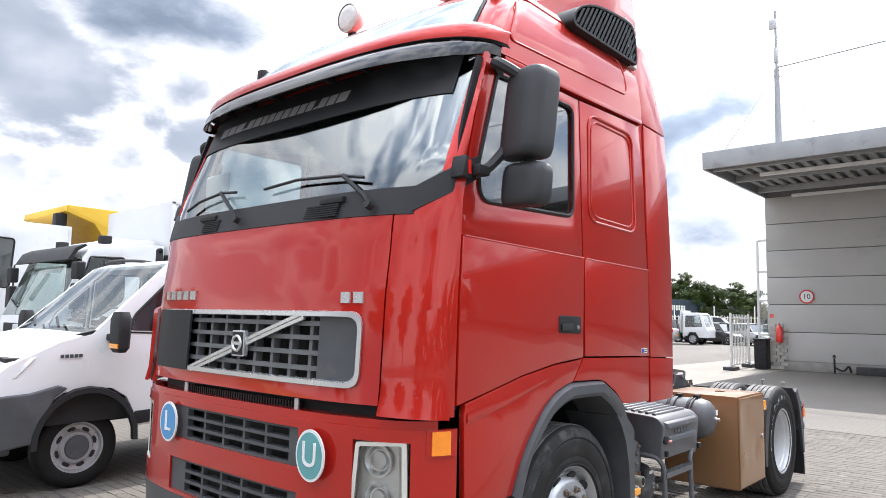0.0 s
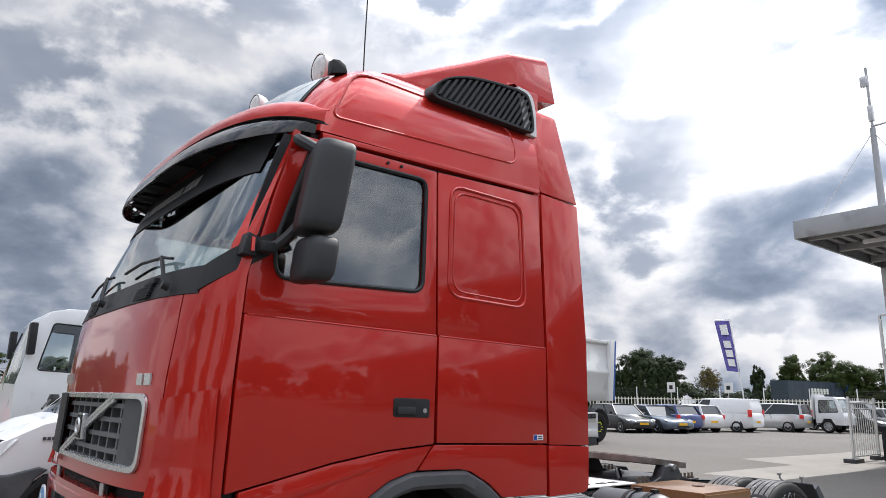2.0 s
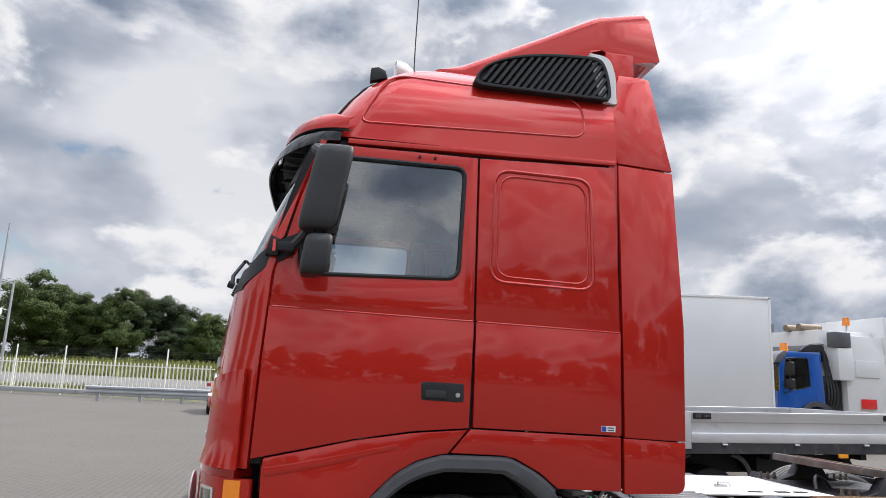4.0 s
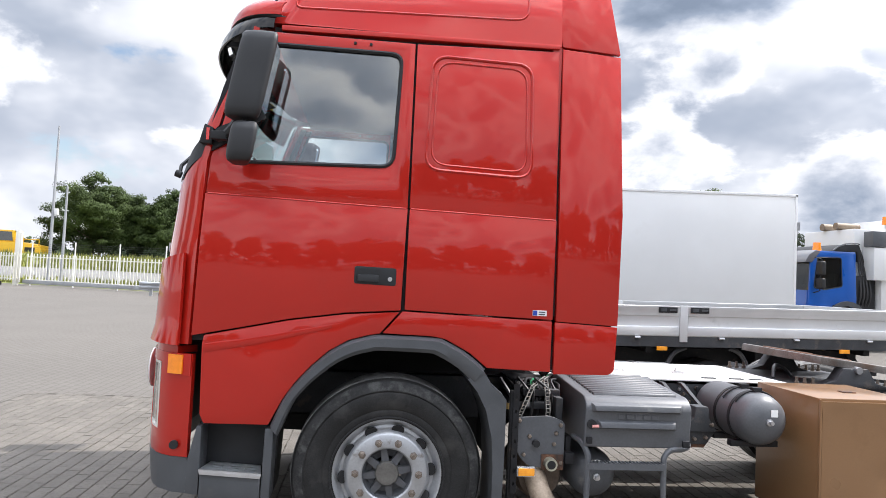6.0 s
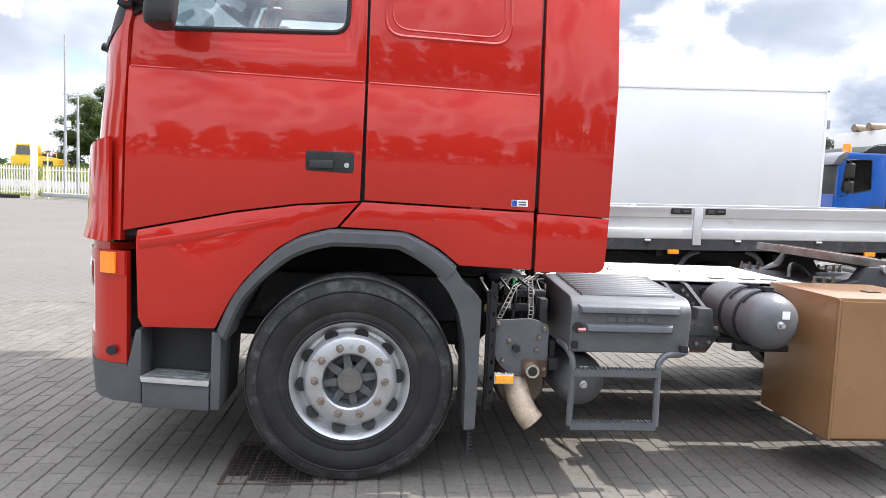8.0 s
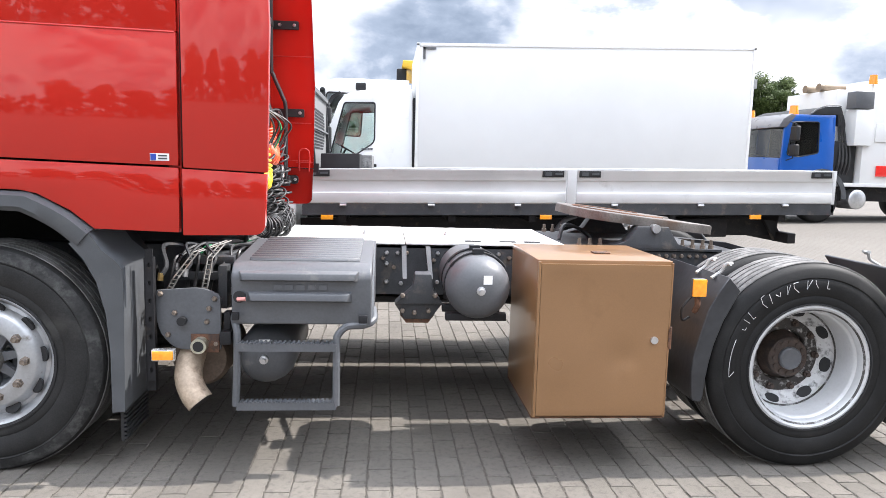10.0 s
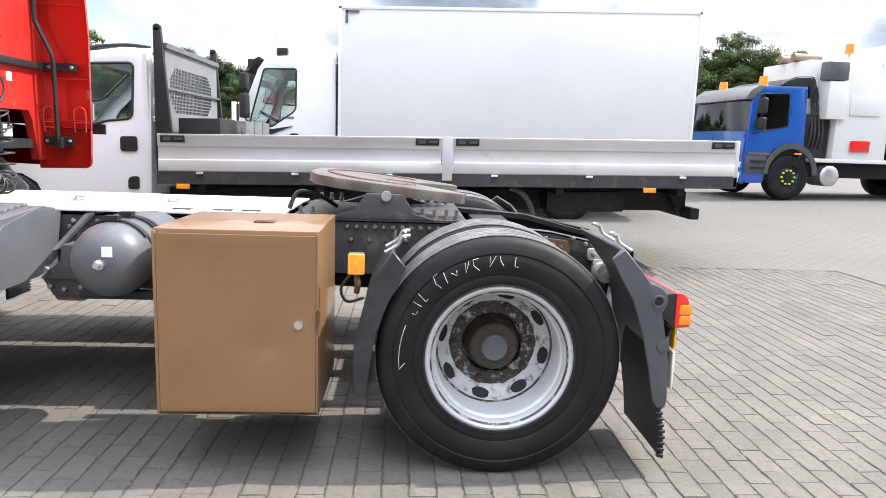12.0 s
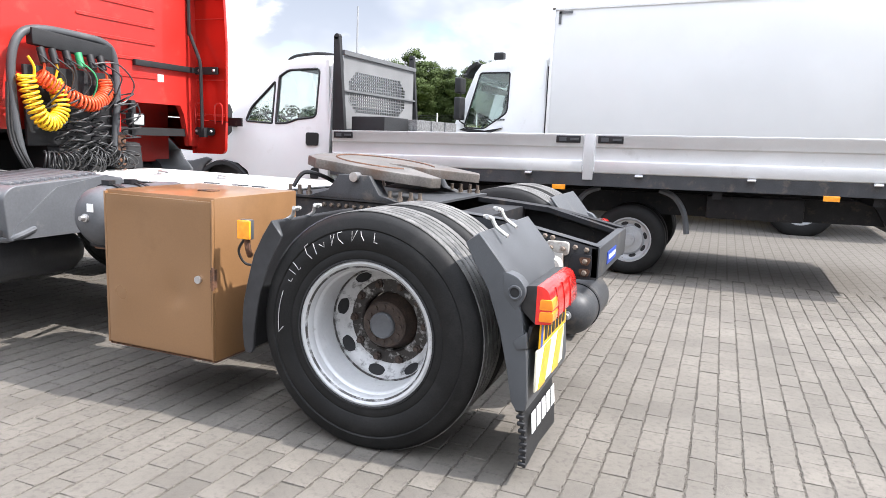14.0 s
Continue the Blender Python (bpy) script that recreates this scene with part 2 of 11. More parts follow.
LENS_W = pbr("clear_lens_white", (0.72, 0.72, 0.70), 0.15, 0.3, var=0.1, scale=40, coat=0.8)
CREAM = pbr("cream_lamp_housing", (0.62, 0.60, 0.54), 0.4, var=0.06, scale=8, coat=0.3)
YELLOW_H = pbr("yellow_hose", (0.85, 0.55, 0.02), 0.4, var=0.08, scale=12, coat=0.2)
RED_H = pbr("orange_red_hose", (0.72, 0.09, 0.025), 0.4, var=0.08, scale=12, coat=0.2)
BLACK_H = pbr("black_hose", (0.02, 0.02, 0.021), 0.45, var=0.2, scale=12)
GREEN = pbr("green_plug", (0.02, 0.24, 0.09), 0.45, var=0.1, scale=10)
WHITE_PL = pbr("white_label", (0.78, 0.78, 0.77), 0.5, var=0.04, scale=20)
BLUE_S = pbr("blue_sign_face", (0.055, 0.27, 0.55), 0.35, var=0.05, scale=10, coat=0.4)
TEAL_S = pbr("teal_sign_face", (0.10, 0.33, 0.34), 0.35, var=0.05, scale=10, coat=0.4)
BLUE_L = pbr("blue_label", (0.02, 0.06, 0.36), 0.4, var=0.05, scale=20)
PLATE_Y = pbr("yellow_plate", (0.85, 0.47, 0.01), 0.4, var=0.06, scale=20)
REFL_Y = pbr("yellow_reflector", (0.8, 0.4, 0.02), 0.35, var=0.08, scale=30, coat=0.3)
BLUE_P = pbr("blue_cab_paint", (0.004, 0.080, 0.36), 0.3, var=0.06, scale=2, coat=0.8, wave=0.006)
SEAT = pbr("seat_fabric", (0.045, 0.05, 0.062), 0.9, var=0.2, scale=30, bump=0.001, bscale=300)
LINER = pbr("grey_lining", (0.045, 0.048, 0.052), 0.85, var=0.1, scale=8)
GLASS = glass("tinted_glass", (0.80, 0.86, 0.86), 0.01, 1.6)
GLASS_C = glass("clear_cab_glass", (0.80, 0.86, 0.86), 0.01, 1.40)
GLASS_B = glass("green_cab_glass", (0.74, 0.83, 0.80), 0.01, 1.45)
MIRROR_G = pbr("mirror_glass", (0.85, 0.86, 0.87), 0.03, 1.0, var=0.0, rough_var=0.0)
HUB_BROWN = pbr("brown_oily_metal", (0.062, 0.043, 0.034), 0.65, 0.2, var=0.4, scale=18, bump=0.002, bscale=120, dirt=(0.03, 0.026, 0.024), dirt_amount=0.5, dscale=22)
LETTER_G = pbr("grey_strip_letters", (0.26, 0.26, 0.27), 0.5, var=0.05, scale=10)
CLEAR = glass("clear_lamp_glass", (0.95, 0.96, 0.96), 0.02, 1.45)
NUT = pbr("bronze_wheel_nut", (0.20, 0.165, 0.135), 0.45, 0.5, var=0.3, scale=30)
GLASS_W = glass("windscreen_glass", (0.5, 0.6, 0.61), 0.01, 2.2)
GLASS_S = glass("side_window_glass", (0.80, 0.87, 0.88), 0.01, 2.1)


# ---- mesh tools ----
CY = 1.245


def bm_new():
    return bmesh.new()


def add_box(bm, lo, hi):
    (x0, y0, z0), (x1, y1, z1) = lo, hi
    v = [bm.verts.new(p) for p in ((x0, y0, z0), (x1, y0, z0), (x1, y1, z0), (x0, y1, z0), (x0, y0, z1), (x1, y0, z1), (x1, y1, z1), (x0, y1, z1))]
    for f in ((0, 3, 2, 1), (4, 5, 6, 7), (0, 1, 5, 4), (1, 2, 6, 5), (2, 3, 7, 6), (3, 0, 4, 7)):
        bm.faces.new([v[i] for i in f])
    return v


def add_prism(bm, pts, a, b, axis="y"):
    """A polygon drawn across the axis, from a to b along it."""
    put = {"y": lambda p, h: (p[0], h, p[1]), "x": lambda p, h: (h, p[0], p[1]), "z": lambda p, h: (p[0], p[1], h)}[axis]
    lo, hi = [bm.verts.new(put(p, a)) for p in pts], [bm.verts.new(put(p, b)) for p in pts]
    bm.faces.new(lo)
    bm.faces.new(hi[::-1])
    k = len(pts)
    for i in range(k):
        bm.faces.new((lo[i], hi[i], hi[(i + 1) % k], lo[(i + 1) % k]))
    return lo + hi


def basis(d):
    d = Vector(d).normalized()
    u = d.cross(Vector((0, 0, 1)) if abs(d.z) < 0.9 else Vector((1, 0, 0))).normalized()
    return u, d.cross(u)


def add_cyl(bm, p0, p1, r0, r1=None, n=16, caps=True):
    r1 = r0 if r1 is None else r1
    p0, p1 = Vector(p0), Vector(p1)
    u, w = basis(p1 - p0)
    rings = []
    for p, r in ((p0, r0), (p1, r1)):
        rings.append([bm.verts.new(p + r * (math.cos(2 * math.pi * i / n) * u + math.sin(2 * math.pi * i / n) * w)) for i in range(n)])
    for i in range(n):
        bm.faces.new((rings[0][i], rings[0][(i + 1) % n], rings[1][(i + 1) % n], rings[1][i]))
    if caps:
        bm.faces.new(rings[0][::-1])
        bm.faces.new(rings[1])


def add_lathe(bm, prof, origin, axis=(0, 1, 0), n=48):
    """prof: (radius, distance along the axis), from end to end; a radius of 0 closes it."""
    o, d = Vector(origin), Vector(axis).normalized()
    u, w = basis(d)
    rings = []
    for r, h in prof:
        if r <= 1e-6:
            rings.append([bm.verts.new(o + d * h)])
        else:
            rings.append([bm.verts.new(o + d * h + r * (math.cos(2 * math.pi * i / n) * u + math.sin(2 * math.pi * i / n) * w)) for i in range(n)])
    for a, b in zip(rings, rings[1:]):
        for i in range(n):
            j = (i + 1) % n
            if len(a) == 1 and len(b) == 1:
                continue
            if len(a) == 1:
                bm.faces.new((a[0], b[j], b[i]))
            elif len(b) == 1:
                bm.faces.new((a[i], a[j], b[0]))
            else:
                bm.faces.new((a[i], a[j], b[j], b[i]))


def add_tube(bm, pts, r, n=8, closed=False):
    pts = [Vector(p) for p in pts]
    k = len(pts)
    rings, u = [], None
    for i, p in enumerate(pts):
        a = pts[(i - 1) % k] if closed or i else p
        b = pts[(i + 1) % k] if closed or i < k - 1 else p
        d = (b - a).normalized()
        if u is None:
            u, w = basis(d)
        else:
            u = (u - d * u.dot(d))
            u = u.normalized() if u.length > 1e-6 else basis(d)[0]
            w = d.cross(u)
        rings.append([bm.verts.new(p + r * (math.cos(2 * math.pi * j / n) * u + math.sin(2 * math.pi * j / n) * w)) for j in range(n)])
    for i in range(k if closed else k - 1):
        a, b = rings[i], rings[(i + 1) % k]
        for j in range(n):
            bm.faces.new((a[j], a[(j + 1) % n], b[(j + 1) % n], b[j]))
    if not closed:
        bm.faces.new(rings[0][::-1])
        bm.faces.new(rings[-1])


def add_loft(bm, rings, closed=True, caps=True):
    made = [[bm.verts.new(p) for p in ring] for ring in rings]
    k = len(made[0])
    for a, b in zip(made, made[1:]):
        for i in range(k if closed else k - 1):
            bm.faces.new((a[i], a[(i + 1) % k], b[(i + 1) % k], b[i]))
    if caps and closed:
        bm.faces.new(made[0][::-1])
        bm.faces.new(made[-1])
    return made


def fill_plate(bm, outer, holes, put, thick):
    """A flat plate with holes. put(u, v, depth) lays it into space; thick: how far it goes inwards."""
    loops = [outer, *holes]
    edges, front = [], []
    for loop in loops:
        vs = [bm.verts.new(put(u, v, 0)) for u, v in loop]
        front.append(vs)
        edges += [bm.edges.new((vs[i], vs[(i + 1) % len(vs)])) for i in range(len(vs))]
    bmesh.ops.triangle_fill(bm, edges=edges, use_beauty=True, use_dissolve=False)
    for loop, vs in zip(loops, front):
        back = [bm.verts.new(put(u, v, thick)) for u, v in loop]
        k = len(vs)
        for i in range(k):
            bm.faces.new((vs[i], back[i], back[(i + 1) % k], vs[(i + 1) % k]))


def fill_pane(bm, loop, put, thick):
    """A closed flat pane."""
    add_loft(bm, [[Vector(put(u, v, 0)) for u, v in loop], [Vector(put(u, v, thick)) for u, v in loop]])


def smooth_path(pts, steps=6, closed=False):
    """A rounded line through the points."""
    pts = [Vector(p) for p in pts]
    k, out = len(pts), []
    for i in range(k if closed else k - 1):
        p0, p1, p2, p3 = (pts[(i + j) % k] if closed else pts[min(max(i + j, 0), k - 1)] for j in (-1, 0, 1, 2))
        for s in range(steps):
            t = s / steps
            out.append(0.5 * (2 * p1 + (p2 - p0) * t + (2 * p0 - 5 * p1 + 4 * p2 - p3) * t * t + (3 * p1 - p0 - 3 * p2 + p3) * t ** 3))
    if not closed:
        out.append(pts[-1])
    return out


def round_poly(pts, r, n=4):
    """Corners of a flat polygon rounded off; r: one radius or one for each corner."""
    out, k = [], len(pts)
    for i in range(k):
        p, a, b = Vector(pts[i]), Vector(pts[i - 1]), Vector(pts[(i + 1) % k])
        rad = r[i] if isinstance(r, (list, tuple)) else r
        ra = min(rad, 0.45 * (a - p).length)
        rb = min(rad, 0.45 * (b - p).length)
        if rad <= 0:
            out.append(tuple(p))
            continue
        q0, q1 = p + (a - p).normalized() * ra, p + (b - p).normalized() * rb
        for j in range(n + 1):
            t = j / n
            out.append(tuple((1 - t) ** 2 * q0 + 2 * t * (1 - t) * p + t * t * q1))
    return out


def bevel(bm, width, seg=2, angle=35):
    bmesh.ops.recalc_face_normals(bm, faces=bm.faces)
    sharp = [e for e in bm.edges if len(e.link_faces) == 2 and e.calc_face_angle(0) > radians(angle)]
    if sharp:
        bmesh.ops.bevel(bm, geom=sharp, offset=width, segments=seg, affect="EDGES", profile=0.6, clamp_overlap=True)
    return bm


def solid(bm, thick):
    bmesh.ops.solidify(bm, geom=bm.faces[:], thickness=thick)
    return bm


def mesh_of(name, bm, mat, smooth=38, flip_y=None, fix=True):
    if fix:
        bmesh.ops.recalc_face_normals(bm, faces=bm.faces)
    if flip_y is not None:
        for v in bm.verts:
            v.co.y = 2 * flip_y - v.co.y
        bmesh.ops.reverse_faces(bm, faces=bm.faces)
    me = bpy.data.meshes.new(name)
    bm.to_mesh(me)
    if mat:
        me.materials.append(mat)
    if smooth:
        me.polygons.foreach_set("use_smooth", [True] * len(me.polygons))
        me.set_sharp_from_angle(angle=radians(smooth))
    me.update()
    return me


def part(name, bm, mat, parent=None, label="", smooth=38, flip_y=None):
    ob = new(name, mesh_of(name, bm, mat, smooth, flip_y))
    bm.free()
    if parent:
        ob.parent = parent
    return tagged(ob, label)


def both(name, bm, mat, parent, label="", smooth=38, mid=CY):
    """A part and its mirror image on the other side of the vehicle."""
    twin = bm.copy()
    a = part(name, bm, mat, parent, label, smooth)
    b = part(name, twin, mat, parent, label, smooth, flip_y=mid)
    return a, b


def repeat(name, mesh, parent, m, label=""):
    ob = new(name, mesh)
    ob.parent = parent
    ob.matrix_basis = m
    return tagged(ob, label)


def thing(name, label, category, group="", kind=""):
    return tagged(new(name), label, category, group, kind)


def box_part(name, lo, hi, mat, parent, bev=0.004, label="", seg=2):
    bm = bm_new()
    add_box(bm, lo, hi)
    if bev:
        bevel(bm, bev, seg)
    return part(name, bm, mat, parent, label)


def bars_mesh(bm, origin, right, up, widths, height, gap, depth=0.002, slant=0.0):
    """A row of plain bars in place of lettering."""
    o, r, u = Vector(origin), Vector(right).normalized(), Vector(up).normalized()
    nrm = r.cross(u)
    x = 0.0
    for w in widths:
        ring = []
        for a, b in ((0, 0), (w, 0), (w, height), (0, height)):
            ring.append(o + r * (x + a + slant * b) + u * b)
        add_loft(bm, [ring, [p + nrm * depth for p in ring]])
        x += w + gap


def word(name, text, size, m, mat, parent, depth=0.002):
    """Lettering in the built-in font, turned into a mesh."""
    cu = bpy.data.curves.new(name, "FONT")
    cu.body, cu.size, cu.extrude, cu.align_x, cu.align_y = text, size, depth, "CENTER", "CENTER"
    tmp = bpy.data.objects.new(name, cu)
    scene.collection.objects.link(tmp)
    bpy.context.view_layer.update()
    me = bpy.data.meshes.new_from_object(tmp.evaluated_get(bpy.context.evaluated_depsgraph_get()))
    bpy.data.objects.remove(tmp)
    bpy.data.curves.remove(cu)
    me.materials.clear()
    me.materials.append(mat)
    me.transform(m)
    ob = new(name, me)
    ob.parent = parent
    return ob


# ---- ground ----
def rise(x, y):
    """The yard swells slightly towards the hook-lift truck."""
    lot = 0.12 * min(1.0, max(0.0, (x - 21) / 6)) * min(1.0, max(0.0, (y - 7) / 3)) * min(1.0, max(0.0, (52 - x) / 3)) * min(1.0, max(0.0, (34 - y) / 6))
    return lot + 0.26 * math.exp(-(((x - 15) / 8) ** 2 + ((y - 14.5) / 7) ** 2)) * min(1.0, max(0.0, (y - 4.9) / 4))


def paving_material(name, col, size, mortar, dirt, turn=0.0):
    """Small concrete blocks as colour and relief, for ground that stays far off."""
    m = pbr(name, col, 0.85, var=0.12, scale=0.5, bump=0.0)
    n, l = m.node_tree.nodes, m.node_tree.links
    b = n["Principled BSDF"]
    tc = n.new("ShaderNodeTexCoord")
    mp = n.new("ShaderNodeMapping")
    mp.inputs["Rotation"].default_value[2] = turn
    l.new(tc.outputs["Object"], mp.inputs["Vector"])
    br = n.new("ShaderNodeTexBrick")
    br.inputs["Scale"].default_value = 1.0
    br.inputs["Brick Width"].default_value, br.inputs["Row Height"].default_value = size
    br.inputs["Mortar Size"].default_value, br.inputs["Mortar Smooth"].default_value = mortar, 0.4
    br.inputs["Color1"].default_value, br.inputs["Color2"].default_value = (1, 1, 1, 1), (0.94, 0.94, 0.93, 1)
    br.inputs["Mortar"].default_value = (0.70, 0.67, 0.63, 1)
    l.new(mp.outputs[0], br.inputs["Vector"])
    wide = n.new("ShaderNodeTexNoise")
    wide.inputs["Scale"].default_value, wide.inputs["Detail"].default_value = 0.22, 8
    l.new(tc.outputs["Object"], wide.inputs["Vector"])
    tone = n.new("ShaderNodeValToRGB")
    tone.color_ramp.elements[0].position, tone.color_ramp.elements[1].position = 0.35, 0.68
    tone.color_ramp.elements[0].color = (*dirt, 1)
    tone.color_ramp.elements[1].color = (*col, 1)
    l.new(wide.outputs["Fac"], tone.inputs["Fac"])
    mul = n.new("ShaderNodeMix")
    mul.data_type, mul.blend_type = "RGBA", "MULTIPLY"
    mul.inputs["Factor"].default_value = 1.0
    l.new(tone.outputs["Color"], mul.inputs["A"])
    l.new(br.outputs["Color"], mul.inputs["B"])
    fine = n.new("ShaderNodeTexNoise")
    fine.inputs["Scale"].default_value, fine.inputs["Detail"].default_value = 60, 6
    l.new(tc.outputs["Object"], fine.inputs["Vector"])
    ov = n.new("ShaderNodeMix")
    ov.data_type, ov.blend_type = "RGBA", "OVERLAY"
    ov.inputs["Factor"].default_value = 0.35
    l.new(mul.outputs["Result"], ov.inputs["A"])
    l.new(fine.outputs["Fac"], ov.inputs["B"])
    l.new(ov.outputs["Result"], b.inputs["Base Color"])
    bp = n.new("ShaderNodeBump")
    bp.inputs["Strength"].default_value, bp.inputs["Distance"].default_value = 0.5, 0.006
    l.new(br.outputs["Fac"], bp.inputs["Height"])
    bp.invert = True
    l.new(bp.outputs["Normal"], b.inputs["Normal"])
    return m


YARD = paving_material("yard_pavers", (0.126, 0.114, 0.100), (0.2035, 0.1065), 0.009, (0.112, 0.1015, 0.089), turn=math.pi / 2)
PAVER = pbr("concrete_paver", (0.136, 0.1235, 0.108), 0.92, var=0.16, scale=2.3, bump=0.0055, bscale=260, dirt=(0.101, 0.0915, 0.080), dirt_amount=0.55, dscale=34, rand=0.075, spec=0.3)
JOINT = pbr("sand_joint", (0.104, 0.094, 0.081), 0.95, var=0.4, scale=60, bump=0.012, bscale=240, dirt=(0.042, 0.037, 0.031), dirt_amount=0.48, dscale=60, spec=0.2)
GRIT = pbr("joint_grit", (0.132, 0.120, 0.105), 0.95, var=0.25, scale=40, rand=0.34, spec=0.2)
GRASS = pbr("grass", (0.13, 0.155, 0.035), 0.95, var=0.45, scale=0.5, bump=0.02, bscale=30, dirt=(0.2, 0.19, 0.06), dirt_amount=0.5, dscale=0.6)

# the pavers lie in a recess of the yard's sheet
X0, X1, Y0, Y1 = -4.0, 8.3, -2.0, 4.9
bm = bm_new()
xs = [-900, -300, -120, -60, -30, -15, -8, X0, X1] + [10 + 1.5 * i for i in range(14)] + [36, 45, 49, 52, 60, 90, 160, 400, 900]
ysl = [-900, -300, -120, -60, -30, -15, -6, Y0, Y1] + [6.5 + 1.5 * i for i in range(12)] + [26, 32, 34.5, 45, 60, 90, 160, 400, 1200]
grid = [[bm.verts.new((x, y, rise(x, y))) for x in xs] for y in ysl]
for j in range(len(ysl) - 1):
    for i in range(len(xs) - 1):
        if xs[i] == X0 and ysl[j] == Y0:
            continue
        bm.faces.new((grid[j][i], grid[j][i + 1], grid[j + 1][i + 1], grid[j + 1][i]))
for f in bm.faces:
    c = f.calc_center_median()
    if 13 < c.x < 26.5 and (5 < c.y < 6.4 or (c.x > 18 and 6.5 < c.y < 7.9)):
        f.material_index = 1
ground = tagged(part("ground", bm, YARD, smooth=0), "wide yard of worn grey concrete pavers", "ground", kind="structure")
ground.data.materials.append(pbr("pale_concrete_apron", (0.235, 0.217, 0.192), 0.9, var=0.12, scale=0.8, bump=0.003, bscale=90, dirt=(0.175, 0.161, 0.143), dirt_amount=0.35, dscale=1.1))

pavement = thing("pavement", "worn grey concrete block paving with open joints", "pavement", kind="structure")
bm = bm_new()
add_box(bm, (X0 - 0.3, Y0 - 0.3, -0.06), (X1 + 0.3, Y1 + 0.3, -0.0042))
part("joint_sand", bm, JOINT, pavement)


def paver_mesh(seed):
    rnd = random.Random(seed)
    bm = bm_new()
    hw, hl, h = 0.0503, 0.1005, 0.0
    corner = [(-hw, -hl), (hw, -hl), (hw, hl), (-hw, hl)]
    lo = []
    for (xa, ya), (xb, yb), n in zip(corner, corner[1:] + corner[:1], (2, 9, 2, 9)):
        lo += [(xa + (xb - xa) * i / n, ya + (yb - ya) * i / n) for i in range(n)]
    j = [(x + (rnd.uniform(-0.0026, 0.0022) - (0.004 if rnd.random() < 0.16 else 0)) * (1 if x > 0 else -1), y + rnd.uniform(-0.0016, 0.0008) * (1 if y > 0 else -1)) for x, y in lo]
    n = len(j)
    base = [bm.verts.new((x, y, -0.03)) for x, y in j]
    mid = [bm.verts.new((x, y, h - 0.003 + rnd.uniform(-0.0012, 0.001))) for x, y in j]
    top = [bm.verts.new((x * (1 - rnd.uniform(0.001, 0.005) / hw), y * (1 - rnd.uniform(0.0008, 0.0022) / hl), h + rnd.uniform(-0.0012, 0.0008))) for x, y in j]
    for k in range(n):
        bm.faces.new((base[k], base[(k + 1) % n], mid[(k + 1) % n], mid[k]))
        bm.faces.new((mid[k], mid[(k + 1) % n], top[(k + 1) % n], top[k]))
    bm.faces.new(top)
    me = mesh_of("paver", bm, PAVER, 30)
    bm.free()
    return me


def paver_places():
    rnd = random.Random(4)
    i = 0
    x = X0 + 0.056
    while x < X1 - 0.03:
        y = Y0 + (0.102 if i % 2 else 0.0) + rnd.uniform(-0.02, 0.02)
        while y < Y1 + 0.02:
            if y > Y0 + 0.1:
                yield x, y, rnd.uniform(-0.0014, 0.0014), rnd.uniform(-0.8, 0.8), rnd.uniform(-0.009, 0.009), rnd.uniform(-0.016, 0.016)
            y += 0.2035
        x += 0.1065
        i += 1


def strew_grit():
    """Loose crumbs of sand and stone that fill the long joints unevenly."""
    gen = np.random.default_rng(8)
    x0, x1, y0, y1 = -2.6, 8.2, Y0 + 0.05, Y1 - 0.05
    lines = X0 + 0.056 - 0.05325 + 0.1065 * np.arange(int((X1 - X0) / 0.1065) + 1)
    lines = lines[(lines > x0) & (lines < x1)]
    each = 960
    xs = np.repeat(lines, each)
    ys = gen.uniform(y0, y1, xs.size)
    # gaps where the joint has been washed out
    keep = np.sin(ys * 7.3 + np.sin(xs * 31.0) * 9) + np.sin(ys * 17.7 + xs * 53.0) + gen.normal(0, 0.5, xs.size) > -1.0
    xs, ys = xs[keep], ys[keep]
    n = xs.size
    r = gen.uniform(0.0016, 0.0044, n)
    xs = xs + gen.normal(0, 0.0036, n)
    zs = -0.0036 + gen.uniform(0.0, 0.0042, n)
    corner = np.array([(1, 0, 0), (0, 1, 0), (-1, 0, 0), (0, -1, 0), (0, 0, 0.9), (0, 0, -0.7)], float)
    size = gen.uniform(0.7, 1.35, (n, 6, 1)) * r[:, None, None]
    turn = gen.uniform(0, 6.28, n)
    c, q = np.cos(turn)[:, None], np.sin(turn)[:, None]
    pts = corner[None] * size
    pts = np.stack([c * pts[..., 0] - q * pts[..., 1] + xs[:, None], q * pts[..., 0] + c * pts[..., 1] + ys[:, None], pts[..., 2] + zs[:, None]], -1).reshape(-1, 3)
    tri = np.array([(0, 1, 4), (1, 2, 4), (2, 3, 4), (3, 0, 4), (1, 0, 5), (2, 1, 5), (3, 2, 5), (0, 3, 5)])
    faces = (tri[None] + 6 * np.arange(n)[:, None, None]).reshape(-1, 3)
    me = bpy.data.meshes.new("joint_grit")
    me.from_pydata(pts.tolist(), [], faces.tolist())
    me.materials.append(GRIT)
    ob = new("joint_grit", me)
    ob.parent = pavement
    tagged(ob, kind="stuff")


